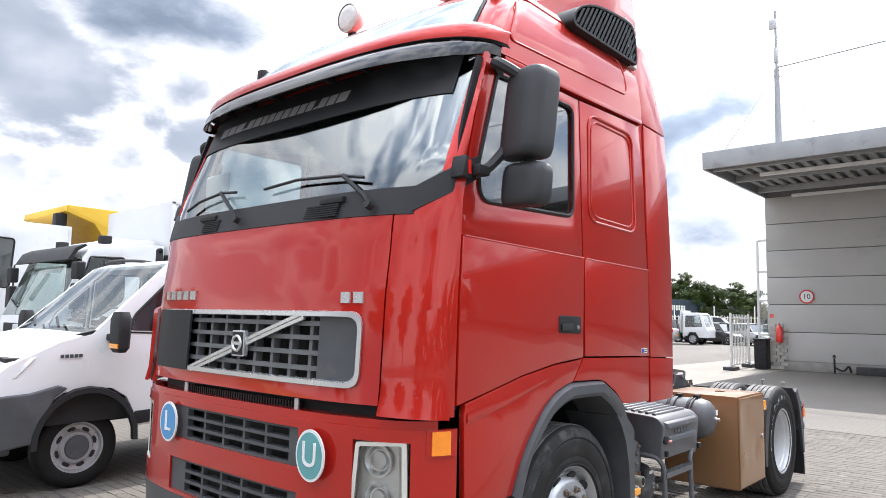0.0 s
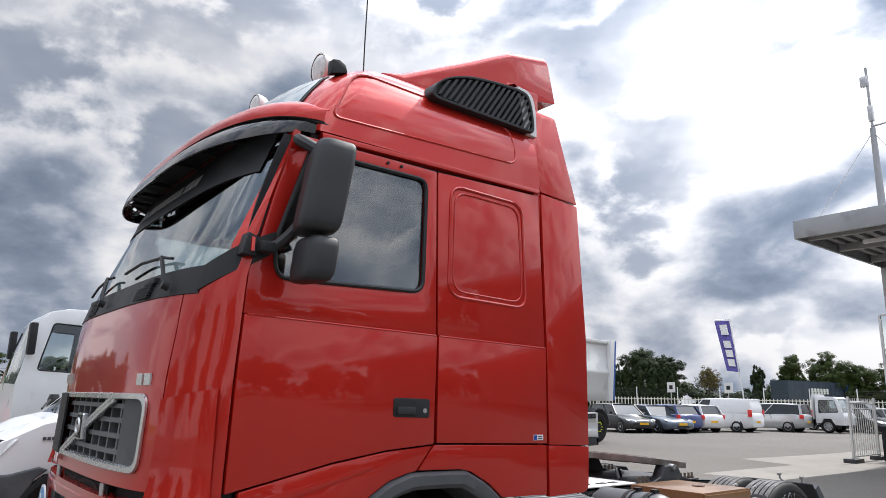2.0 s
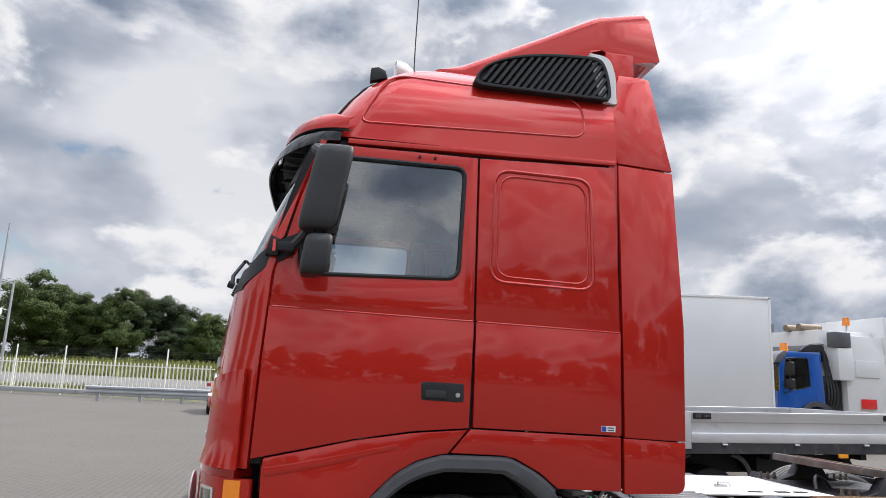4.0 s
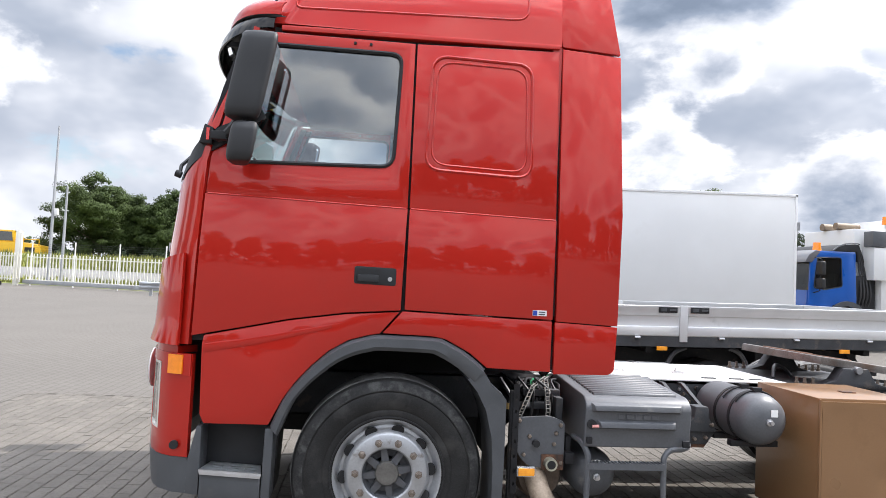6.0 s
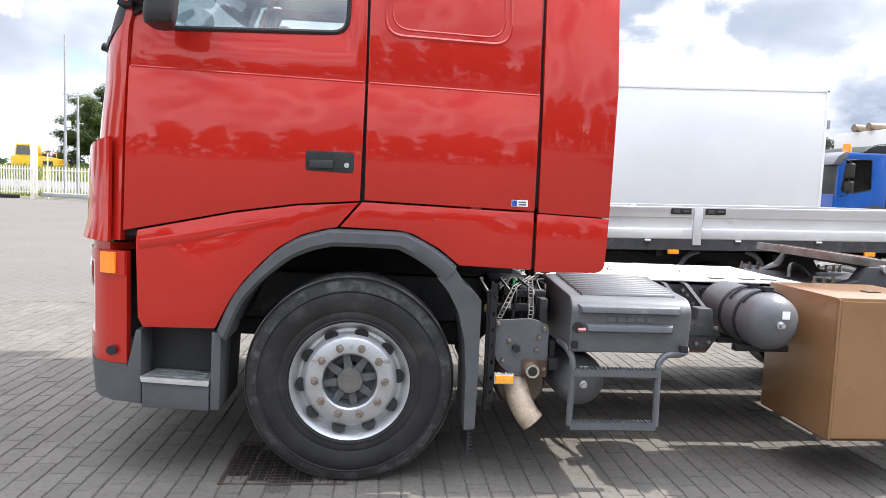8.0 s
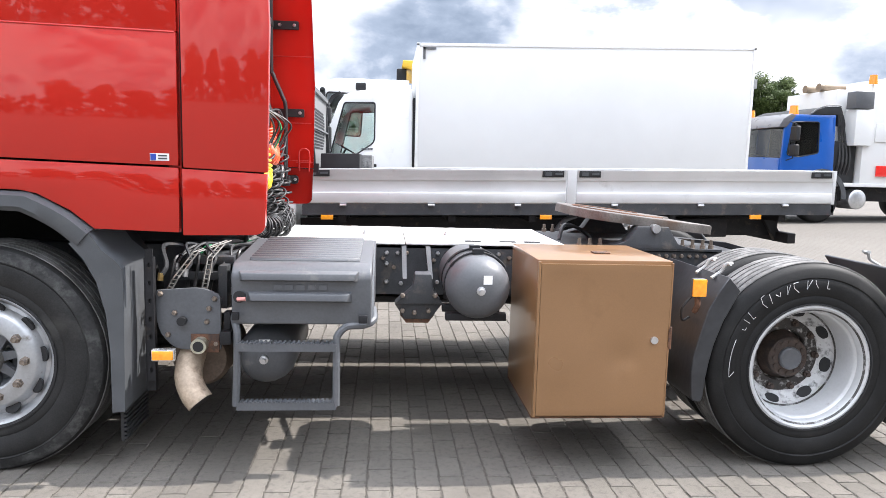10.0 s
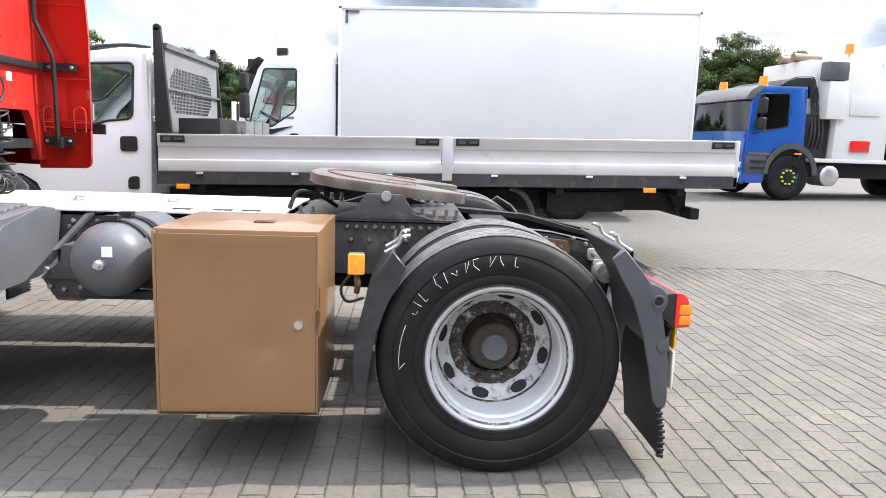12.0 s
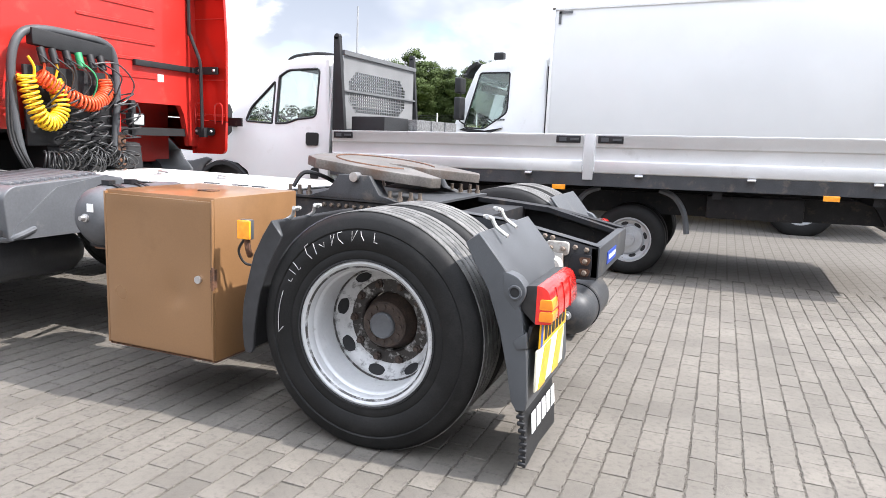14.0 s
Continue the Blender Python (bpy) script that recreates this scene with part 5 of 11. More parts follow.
add_tube(bm, [(-0.32, 0.27, 3.37), (-0.32, 0.27, 3.55), (-0.30, 0.27, 4.7)], 0.004, 6)
part("aerial", bm, BLACK_PL, roof)

# sticker near the sleeper's lower edge
bm = bm_new()
add_prism(bm, [(0.735, 1.372), (0.812, 1.372), (0.812, 1.402), (0.735, 1.402)], -0.0065, -0.002)
st = part("sticker", bm, WHITE_PL, truck, "small white and blue sticker")
bm = bm_new()
add_prism(bm, [(0.737, 1.374), (0.76, 1.374), (0.76, 1.40), (0.737, 1.40)], -0.008, -0.0065)
part("sticker_mark", bm, BLUE_L, st)
bm = bm_new()
for z in (1.378, 1.39):
    add_prism(bm, [(0.768, z), (0.804, z), (0.804, z + 0.006), (0.768, z + 0.006)], -0.008, -0.0065)
part("sticker_bars", bm, GREY_PL, st)

# inside of the cab
bm = bm_new()
add_box(bm, (-1.05, 0.06, 1.2), (0.83, 2.43, 1.26))
part("cab_floor", bm, DARK, truck)
bm = bm_new()
add_box(bm, (-0.72, 0.07, 2.80), (0.80, 2.42, 2.85))
part("headliner", bm, LINER, truck)
bm = bm_new()
add_box(bm, (0.30, 0.06, 1.26), (0.34, 2.43, 2.80))
part("bunk_curtain", bm, SEAT, truck, "dark curtain before the bunk")
bm = bm_new()
add_prism(bm, [(-1.18, 1.3), (-0.62, 1.3), (-0.6, 1.7), (-0.72, 1.98), (-0.9, 2.08), (-1.1, 2.12), (-1.16, 2.1)], 0.2, 2.29)
part("dashboard", bevel(bm, 0.02), GREY_PL, truck, "dark grey dashboard")
for y0 in (0.36, 1.62):
    bm = bm_new()
    add_box(bm, (-0.42, y0, 1.26), (0.08, y0 + 0.5, 1.72))
    seat = part("seat", bevel(bm, 0.04, 3), SEAT, truck, "dark fabric cab seat")
    bm = bm_new()
    add_prism(bm, [(0.02, 1.68), (0.16, 1.68), (0.26, 2.36), (0.16, 2.38)], y0 + 0.02, y0 + 0.48)
    add_prism(bm, [(0.17, 2.38), (0.25, 2.38), (0.28, 2.55), (0.2, 2.56)], y0 + 0.12, y0 + 0.38)
    part("seat_back", bevel(bm, 0.03, 3), SEAT, seat)
bm = bm_new()
cw = Vector((-0.62, 0.62, 2.06))
nrm = Vector((0.62, 0, 0.78))
u, w = basis(nrm)
add_tube(bm, [cw + 0.22 * (math.cos(t) * u + math.sin(t) * w) for t in [i * math.pi / 18 for i in range(36)]], 0.016, 8, True)
add_tube(bm, [cw - 0.2 * u, cw - 0.03 * nrm, cw + 0.2 * u], 0.02, 6)
add_tube(bm, [cw, cw - 0.45 * nrm], 0.03, 8)
part("steering_wheel", bm, BLACK_PL, truck)
bm = bm_new()
add_box(bm, (-0.98, 1.12, 2.62), (-0.96, 1.42, 2.76))
part("inner_mirror", bevel(bm, 0.02), LINER, truck)
bm = bm_new()
add_box(bm, (-1.085, 1.78, 2.2), (-1.08, 2.05, 2.42))
part("paper_sheet", bm, WHITE_PL, truck, "white printed sheet behind the windscreen")

# cab rear wall
bm = bm_new()
add_prism(bm, [(0.035, 1.22), (1.50, 1.22), (1.50, 1.445), (2.10, 1.445), (2.14, 1.38), (2.20, 1.12), (2.455, 1.12), (2.455, 2.86), (0.035, 2.86)], 0.80, 0.85, "x")
back = part("cab_rear_wall", bm, RED_DULL, truck, "red rear wall of the cab")
for i in range(10):
    bm = bm_new()
    z = 1.62 + i * 0.125
    add_prism(bm, round_poly([(1.15, z), (1.85, z + 0.004), (1.85, z + 0.03), (1.15, z + 0.026)], 0.012, 3), 0.85, 0.858, "x")
    part("pressed_rib", bevel(bm, 0.004, 1), RED_DULL, back)
# dark strips added behind the door gaps so no light shows through
for flip in (None, CY):
    bm = bm_new()
    add_loft(bm, [[Vector((door_edge(z) - 0.06, 0.04, z)), Vector((door_edge(z) + 0.05, 0.04, z)), Vector((door_edge(z) + 0.05, 0.055, z)), Vector((door_edge(z) - 0.06, 0.055, z))] for z in (1.17, 1.65, 2.12, 2.235, 2.49, 2.69, 2.8)])
    part("door_seal", bm, CHASSIS_D, truck, flip_y=flip)
    bm = bm_new()
    add_loft(bm, [[Vector((-0.02, 0.04 + lean, z)), Vector((0.10, 0.04 + lean, z)), Vector((0.10, 0.055 + lean, z)), Vector((-0.02, 0.055 + lean, z))] for z, lean in ((1.34, 0), (1.92, 0), (2.815, 0.03))])
    part("door_seal", bm, CHASSIS_D, truck, flip_y=flip)
# dark backing added behind the deflector joints to block light showing through
for lo, hi in (((0.832, 0.036, 1.08), (0.885, 0.05, 1.92)), ((0.826, 0.042, 1.92), (0.885, 0.056, 2.84)), ((0.80, 0.075, 2.83), (1.16, 0.09, 2.89)), ((0.84, 0.036, 1.30), (1.19, 0.05, 1.37))):
    for flip in (None, CY):
        bm = bm_new()
        add_box(bm, lo, hi)
        part("joint_seal", bm, CHASSIS_D, truck, flip_y=flip)


# ---- wheels ----
def tyre_mesh(R, r, w):
    """Outer side at h = 0, inner side at h = w."""
    bm = bm_new()
    prof = [(r - 0.012, 0.03), (r, 0.012), (r + 0.02, 0.004), (r + 0.045, 0.0), (r + 0.055, 0.004), (r + 0.06, 0.0), (R - 0.11, -0.004), (R - 0.08, -0.002), (R - 0.072, 0.003), (R - 0.066, -0.001), (R - 0.03, 0.008), (R - 0.012, 0.022), (R - 0.003, 0.045)]
    back = [(a, w - b) for a, b in prof[::-1]]
    mid = []
    for k in range(4):
        h = 0.045 + (w - 0.09) * (k + 1) / 5
        mid += [(R, h - 0.007), (R - 0.009, h - 0.005), (R - 0.009, h + 0.005), (R, h + 0.007)]
    add_lathe(bm, prof + mid + back, (0, 0, 0), (0, 1, 0), 72)
    return bm


def wheel_group(name, parent, centre, R, rim_r, w, side, dished, rim_mat, nuts=10, label="", scuff=True, nut_mat=None):
    """side: +1 if the outer face looks towards -y, -1 if towards +y. dished: rim face deep inside, as on a twin axle."""
    cx, cy, cz = centre
    flip = None if side > 0 else 0.0
    at = Matrix.Translation((cx, cy, cz))

    def put(nm, bm, mat, par, lab=""):
        for v in bm.verts:
            v.co = Vector((cx, cy, cz)) + Vector((v.co.x, v.co.y * side, v.co.z))
        return part(nm, bm, mat, par, lab)

    tyre = put(name, tyre_mesh(R, rim_r, w), RUBBER if dished else RUBBER_F, parent, label)
    bm = bm_new()
    for k in range(5):
        a = 0.04 + (w - 0.08) * k / 5 + (0.004 if k else 0)
        b = 0.04 + (w - 0.08) * (k + 1) / 5 - (0.005 if k < 4 else 0)
        add_lathe(bm, [(R - 0.002, a), (R + 0.0015, a + 0.002), (R + 0.0015, b - 0.002), (R - 0.002, b)], (0, 0, 0), (0, 1, 0), 72)
    put("tread", bm, TREAD, tyre)
    if scuff:
        bm = bm_new()
        add_lathe(bm, [(R - 0.062, -0.0022), (R - 0.03, 0.0062), (R - 0.014, 0.0195)], (0, 0, 0), (0, 1, 0), 72)
        put("scuffed_shoulder", bm, SCUFF, tyre)
    bm = bm_new()
    if dished:
        prof = [(rim_r + 0.012, 0.02), (rim_r + 0.012, 0.008), (rim_r + 0.002, 0.004), (rim_r - 0.010, 0.010), (rim_r - 0.020, 0.022), (rim_r - 0.024, 0.05), (rim_r - 0.031, 0.056), (rim_r - 0.036, 0.066), (rim_r - 0.040, 0.178), (0.244, 0.186)]
    else:
        prof = [(rim_r + 0.012, 0.03), (rim_r + 0.012, 0.016), (rim_r + 0.002, 0.01), (rim_r - 0.008, 0.018), (rim_r - 0.02, 0.045), (rim_r - 0.035, 0.065), (rim_r - 0.05, 0.06), (0.215, 0.025), (0.205, 0.018), (0.14, 0.016), (0.132, 0.022)]
    add_lathe(bm, prof, (0, 0, 0), (0, 1, 0), 64)
    rim = put("rim", bm, rim_mat, tyre, "worn white steel rim" if dished else "silver steel rim")
    bm = bm_new()
    add_lathe(bm, [(rim_r + 0.021, 0.012), (rim_r + 0.019, 0.000), (rim_r + 0.0125, -0.001), (rim_r + 0.0115, 0.012)], (0, 0, 0), (0, 1, 0), 64)
    put("tyre_bead", bm, DARK, tyre)
    if dished:
        for ring in ([(rim_r - 0.0095, 0.0085), (rim_r - 0.0135, 0.0122), (rim_r - 0.0165, 0.0165)], [(0.2470, 0.1800), (0.2455, 0.1790), (0.2395, 0.1785), (0.2385, 0.1835)]):
            bm = bm_new()
            add_lathe(bm, ring, (0, 0, 0), (0, 1, 0), 64)
            put("chipped_ring", bm, RIM_C, rim)
        bm = bm_new()
        add_lathe(bm, [(0.2445, 0.184), (0.240, 0.181), (0.238, 0.196), (0.230, 0.206), (0.207, 0.231), (0.200, 0.238), (0.17, 0.243)], (0, 0, 0), (0, 1, 0), 64)
        put("rim_disc", bm, RIM_D, rim, "chipped white wheel disc")
    # hand holes, as dark plugs whose colour stands for the shade inside
    bm = bm_new()
    add_prism(bm, [((0.041 if dished else 0.034) * math.cos(t), (0.0255 if dished else 0.0265) * math.sin(t)) for t in [i * math.pi / 8 for i in range(16)]], -0.004, 0.006)
    bmesh.ops.recalc_face_normals(bm, faces=bm.faces)
    hole = mesh_of("hand_hole", bm, DARK)
    bm.free()
    hr, hh = (0.2225, 0.2165) if dished else (0.236, 0.041)
    lean = 76 if dished else 33
    for i in range(8 if dished else 10):
        ang = 360 * i / (8 if dished else 10) + 12
        m = at @ (Matrix.Diagonal((1, side, 1, 1))) @ Matrix.Rotation(radians(ang), 4, "Y") @ Matrix.Translation((0, hh, hr)) @ Matrix.Rotation(radians(lean if not dished else 46), 4, "X")
        repeat("hand_hole", hole, rim, m)
    bm = bm_new()
    add_lathe(bm, [(0.024, 0.012), (0.024, 0.002), (0.0185, 0.0), (0.018, -0.014), (0.013, -0.016), (0.012, -0.028), (0, -0.029)], (0, 0, 0), (0, 1, 0), 6)
    nut = mesh_of("wheel_nut", bm, nut_mat or (HUB_BROWN if dished else NUT), 25)
    bm.free()
    nr, nh = (0.1675, 0.238) if dished else (0.1675, 0.016)
    if dished:
        bm = bm_new()
        add_lathe(bm, [(0.188, 0.245), (0.184, 0.237), (0.135, 0.235), (0.128, 0.242), (0.128, 0.30)], (0, 0, 0), (0, 1, 0), 48)
        put("wheel_flange", bm, pbr("flaking_paint", (0.03, 0.025, 0.022), 0.55, var=0.3, scale=20, dirt=(0.5, 0.49, 0.47), dirt_amount=0.45, dscale=26), rim)
        bm = bm_new()
        add_lathe(bm, [(0.126, 0.30), (0.122, 0.255), (0.102, 0.225), (0.1, 0.185), (0.092, 0.177), (0.056, 0.175)], (0, 0, 0), (0, 1, 0), 40)
        hub = put("hub", bm, HUB_BROWN, tyre, "brown oily axle hub")
        bm = bm_new()
        add_lathe(bm, [(0.057, 0.19), (0.056, 0.160), (0.049, 0.153), (0.044, 0.155), (0, 0.155)], (0, 0, 0), (0, 1, 0), 32)
        put("hub_cap", bm, TANK, hub)
        bolt = [(0.076, i * 30) for i in range(12)]
        bm = bm_new()
        add_lathe(bm, [(0.012, 0.01), (0.012, -0.006), (0, -0.007)], (0, 0, 0), (0, 1, 0), 6)
        bme = mesh_of("hub_bolt", bm, HUB_BROWN, 25)
        bm.free()
        for r, ang in bolt:
            repeat("hub_bolt", bme, hub, at @ Matrix.Diagonal((1, side, 1, 1)) @ Matrix.Rotation(radians(ang), 4, "Y") @ Matrix.Translation((0, 0.177, r)))
    else:
        bm = bm_new()
        add_lathe(bm, [(0.134, 0.02), (0.128, 0.05), (0.11, 0.085), (0.08, 0.09)], (0, 0, 0), (0, 1, 0), 40)
        hub = put("hub", bm, TANK, tyre, "grey ribbed hub")
        for i in range(8):
            bm = bm_new()
            a = radians(45 * i + 10)
            u, w2 = Vector((math.cos(a), 0, math.sin(a))), Vector((-math.sin(a), 0, math.cos(a)))
            ring0 = [u * 0.062 + w2 * 0.02 + Vector((0, 0.045, 0)), u * 0.062 - w2 * 0.02 + Vector((0, 0.045, 0)), u * 0.127 - w2 * 0.016 + Vector((0, 0.05, 0)), u * 0.127 + w2 * 0.016 + Vector((0, 0.05, 0))]
            add_loft(bm, [ring0, [p + Vector((0, 0.04, 0)) for p in ring0]])
            put("hub_rib", bm, TANK, hub)
        bm = bm_new()
        add_lathe(bm, [(0.066, 0.09), (0.066, 0.03), (0.06, 0.022), (0, 0.02)], (0, 0, 0), (0, 1, 0), 10)
        put("hub_cap", bm, pbr("oily_cap", (0.14, 0.135, 0.125), 0.4, 0.3, var=0.2, scale=12), hub)
    for i in range(nuts):
        m = at @ Matrix.Diagonal((1, side, 1, 1)) @ Matrix.Rotation(radians(360 * i / nuts + 18), 4, "Y") @ Matrix.Translation((0, nh, nr))
        repeat("wheel_nut", nut, rim, m)
    return tyre


wheel_group("front_wheel", truck, (0, 0.045, 0.497), 0.506, 0.287, 0.30, 1, False, RIM, label="large black front tyre")
wheel_group("front_wheel", truck, (0, 2 * CY - 0.045, 0.497), 0.506, 0.287, 0.30, -1, False, RIM, label="large black front tyre")
rear = wheel_group("rear_wheel", truck, (3.70, 0.0, 0.487), 0.495, 0.287, 0.30, 1, True, RIM_R, label="worn twin rear tyre with chalk marks", scuff=False)
wheel_group("rear_wheel", truck, (3.70, 2 * CY, 0.487), 0.495, 0.287, 0.30, -1, True, RIM_R, label="worn twin rear tyre", scuff=False)
for y in (0.345, 2 * CY - 0.345 - 0.29):
    bm = tyre_mesh(0.495, 0.287, 0.29)
    for v in bm.verts:
        v.co += Vector((3.70, y, 0.487))
    inner = part("inner_tyre", bm, RUBBER, truck, "inner tyre of the twin pair")
    bm = bm_new()
    for k in range(5):
        a, b = 0.04 + 0.21 * k / 5 + (0.004 if k else 0), 0.04 + 0.21 * (k + 1) / 5 - (0.005 if k < 4 else 0)
        add_lathe(bm, [(0.493, a), (0.4965, a + 0.002), (0.4965, b - 0.002), (0.493, b)], (3.70, y, 0.487), (0, 1, 0), 72)
    part("tread", bm, TREAD, inner)
# chalk strokes on the rear tyre's side
rnd = random.Random(11)
# a row of plain strokes, with an arrow that points down
for ang, tall in [(152, 0), (146, 1), (141, 1), (131, 1), (125, 1), (119, 0), (113, 1), (106, 1), (98, 1), (91, 1), (84, 1)]:
    a0, a1 = radians(ang + rnd.uniform(-1.6, 1.6)), radians(ang + rnd.uniform(-1.6, 1.6))
    r0, r1 = 0.372 + rnd.uniform(0, 0.012), (0.424 if tall else 0.398) + rnd.uniform(-0.008, 0.008)
    p, q = (Vector((3.70 + r * math.cos(a), -0.006, 0.487 + r * math.sin(a))) for r, a in ((r0, a0), (r1, a1)))
    side_step = Vector((math.sin(a0), 0, -math.cos(a0))) * rnd.uniform(0.010, 0.018)
    bm = bm_new()
    kind = rnd.randrange(4)
    middle = 0.5 * (p + q) + Vector((rnd.uniform(-0.004, 0.004), 0, 0))
    stroke = ([p, middle, q], [q, middle, p, p + side_step], [q, p, q + side_step * 1.5], [p + side_step, middle, q, q + side_step * 1.3])[kind]
    add_tube(bm, stroke, 0.0015, 4)
    part("chalk_mark", bm, CHALK, rear, "white chalk stroke on the sidewall")
bm = bm_new()
tip = Vector((3.70 + 0.40 * math.cos(radians(186)), -0.006, 0.487 + 0.40 * math.sin(radians(186))))
add_tube(bm, [tip + Vector((0.022, 0, 0.026)), tip, *[(3.70 + 0.40 * math.cos(radians(a)), -0.006, 0.487 + 0.40 * math.sin(radians(a))) for a in range(184, 156, -4)]], 0.0017, 4)
part("chalk_mark", bm, CHALK, rear, "white chalk arrow on the sidewall")


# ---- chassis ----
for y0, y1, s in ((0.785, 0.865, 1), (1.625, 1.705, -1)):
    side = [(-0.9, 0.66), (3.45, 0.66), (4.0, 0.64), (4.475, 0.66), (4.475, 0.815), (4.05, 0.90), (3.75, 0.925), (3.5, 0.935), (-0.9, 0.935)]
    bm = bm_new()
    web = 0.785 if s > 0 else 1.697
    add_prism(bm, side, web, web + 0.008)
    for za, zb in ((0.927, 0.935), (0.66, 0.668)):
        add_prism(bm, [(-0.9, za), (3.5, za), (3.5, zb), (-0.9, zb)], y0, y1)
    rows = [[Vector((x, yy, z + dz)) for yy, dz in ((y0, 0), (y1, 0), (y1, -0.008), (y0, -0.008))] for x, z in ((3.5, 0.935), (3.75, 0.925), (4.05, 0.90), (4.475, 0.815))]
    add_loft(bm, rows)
    # near rail in grey, far rail in the darker chassis material
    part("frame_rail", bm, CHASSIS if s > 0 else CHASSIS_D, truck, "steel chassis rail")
bm = bm_new()
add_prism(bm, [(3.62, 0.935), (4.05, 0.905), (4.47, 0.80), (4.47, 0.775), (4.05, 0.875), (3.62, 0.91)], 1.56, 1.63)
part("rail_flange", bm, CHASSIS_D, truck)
for x, w in ((0.6, 0.12), (1.7, 0.1), (2.7, 0.12), (3.7, 0.2)):
    box_part("cross_member", (x, 0.865, 0.70), (x + w, 1.625, 0.90), CHASSIS_D, truck)
bm = bm_new()
add_box(bm, (4.44, 0.785, 0.665), (4.482, 1.705, 0.812))
endb = part("end_beam", bevel(bm, 0.006), CHASSIS, truck, "grey rear cross beam")
box_part("blue_badge", (4.482, 1.02, 0.70), (4.486, 1.3, 0.76), BLUE_L, endb, 0)
bm = bm_new()
bars_mesh(bm, (4.487, 1.05, 0.722), (0, 1, 0), (0, 0, 1), [0.03, 0.03, 0.04, 0.03, 0.03], 0.02, 0.012)
part("badge_bars", bm, WHITE_PL, endb)
for x, half, z in ((0, 1.0, 0.43), (3.70, 0.95, 0.487)):
    bm = bm_new()
    add_cyl(bm, (x, 1.245 - half, z), (x, 1.245 + half, z), 0.07, n=14)
    part("axle", bm, CHASSIS_D, truck)
bm = bm_new()
add_lathe(bm, [(0.0, -0.3), (0.16, -0.26), (0.22, 0), (0.16, 0.26), (0, 0.3)], (3.70, 1.245, 0.487), (0, 1, 0), 20)
part("differential", bm, CHASSIS_D, truck)
bm = bm_new()
add_prism(bm, [(-0.9, 0.55), (0.7, 0.5), (0.95, 0.75), (0.9, 1.15), (-0.95, 1.15)], 0.85, 1.64)
part("engine_block", bevel(bm, 0.03), DARK, truck)
# bolts on the near rail
bm = bm_new()
add_lathe(bm, [(0.013, 0.008), (0.013, -0.006), (0.009, -0.014), (0, -0.015)], (0, 0, 0), (0, 1, 0), 6)
bolt = mesh_of("frame_bolt", bm, STEEL, 25)
bolt_r = bolt.copy()
bolt_r.materials.clear()
bolt_r.materials.append(NUT)
bm.free()
for x, z in ((1.72, 0.90), (1.78, 0.90), (1.72, 0.84), (1.72, 0.74), (1.80, 0.73), (1.95, 0.89), (2.0, 0.90), (1.95, 0.84), (1.95, 0.79), (2.0, 0.74), (2.06, 0.74), (2.28, 0.89), (2.34, 0.90), (2.34, 0.85), (2.34, 0.79)):
    repeat("frame_bolt", bolt, truck, pose(x, 0.783, z))
for x, z in [(3.03 + 0.045 * i, 0.905) for i in range(12)] + [(3.05 + 0.09 * i, 0.84) for i in range(6)] + [(4.02, 0.87), (4.06, 0.84), (4.10, 0.83), (4.02, 0.79), (4.08, 0.78), (4.16, 0.872), (4.225, 0.845), (4.262, 0.84), (4.37, 0.805), (4.422, 0.797), (4.42, 0.745), (4.42, 0.692), (4.12, 0.80), (4.17, 0.74)]:
    repeat("frame_bolt", bolt_r, truck, pose(x, 0.783, z))

# dark oval plates on the rails; the openings' shade is their colour
for y0, y1 in ((0.779, 0.785), (1.690, 1.697)):
    bm = bm_new()
    add_prism(bm, [(4.20 + 0.10 * math.cos(t), 0.775 + 0.032 * math.sin(t) - 0.02 * math.cos(t)) for t in [i * math.pi / 10 for i in range(20)]], y0, y1)
    part("rail_opening", bm, DARK, truck)
bm = bm_new()
add_prism(bm, round_poly([(3.98, 0.70), (4.16, 0.69), (4.14, 0.86), (4.0, 0.875)], 0.02, 3), 0.774, 0.785)
part("rail_gusset", bevel(bm, 0.004), RUST, truck, "rust-stained gusset plate on the chassis rail")

# white deck plates
for x0, x1, y1 in ((0.96, 1.82, 1.72), (1.825, 2.72, 1.70)):
    bm = bm_new()
    add_box(bm, (x0, 0.775, 0.945), (x1, y1, 0.957))
    deck = part("deck_plate", bevel(bm, 0.003, 1), DECK, truck, "white painted chequer deck plate")
    bm = bm_new()
    rnd = random.Random(int(x0 * 100))
    for i in range(9):
        for j in range(10):
            if i > 1 and rnd.random() < 0.8:
                continue
            x, y = x0 + 0.06 + i * 0.09, 0.83 + j * 0.085
            d = 0.018 if (i + j) % 2 else -0.018
            add_loft(bm, [[Vector((x - 0.018, y - d, 0.957)), Vector((x - 0.014, y - d + 0.006, 0.957)), Vector((x + 0.018, y + d, 0.957)), Vector((x + 0.014, y + d - 0.006, 0.957))], [Vector((x - 0.014, y - d * 0.8, 0.9595)), Vector((x - 0.012, y - d * 0.8 + 0.004, 0.9595)), Vector((x + 0.014, y + d * 0.8, 0.9595)), Vector((x + 0.012, y + d * 0.8 - 0.004, 0.9595))]])
    tagged(part("deck_studs", bm, DECK, deck), kind="stuff")
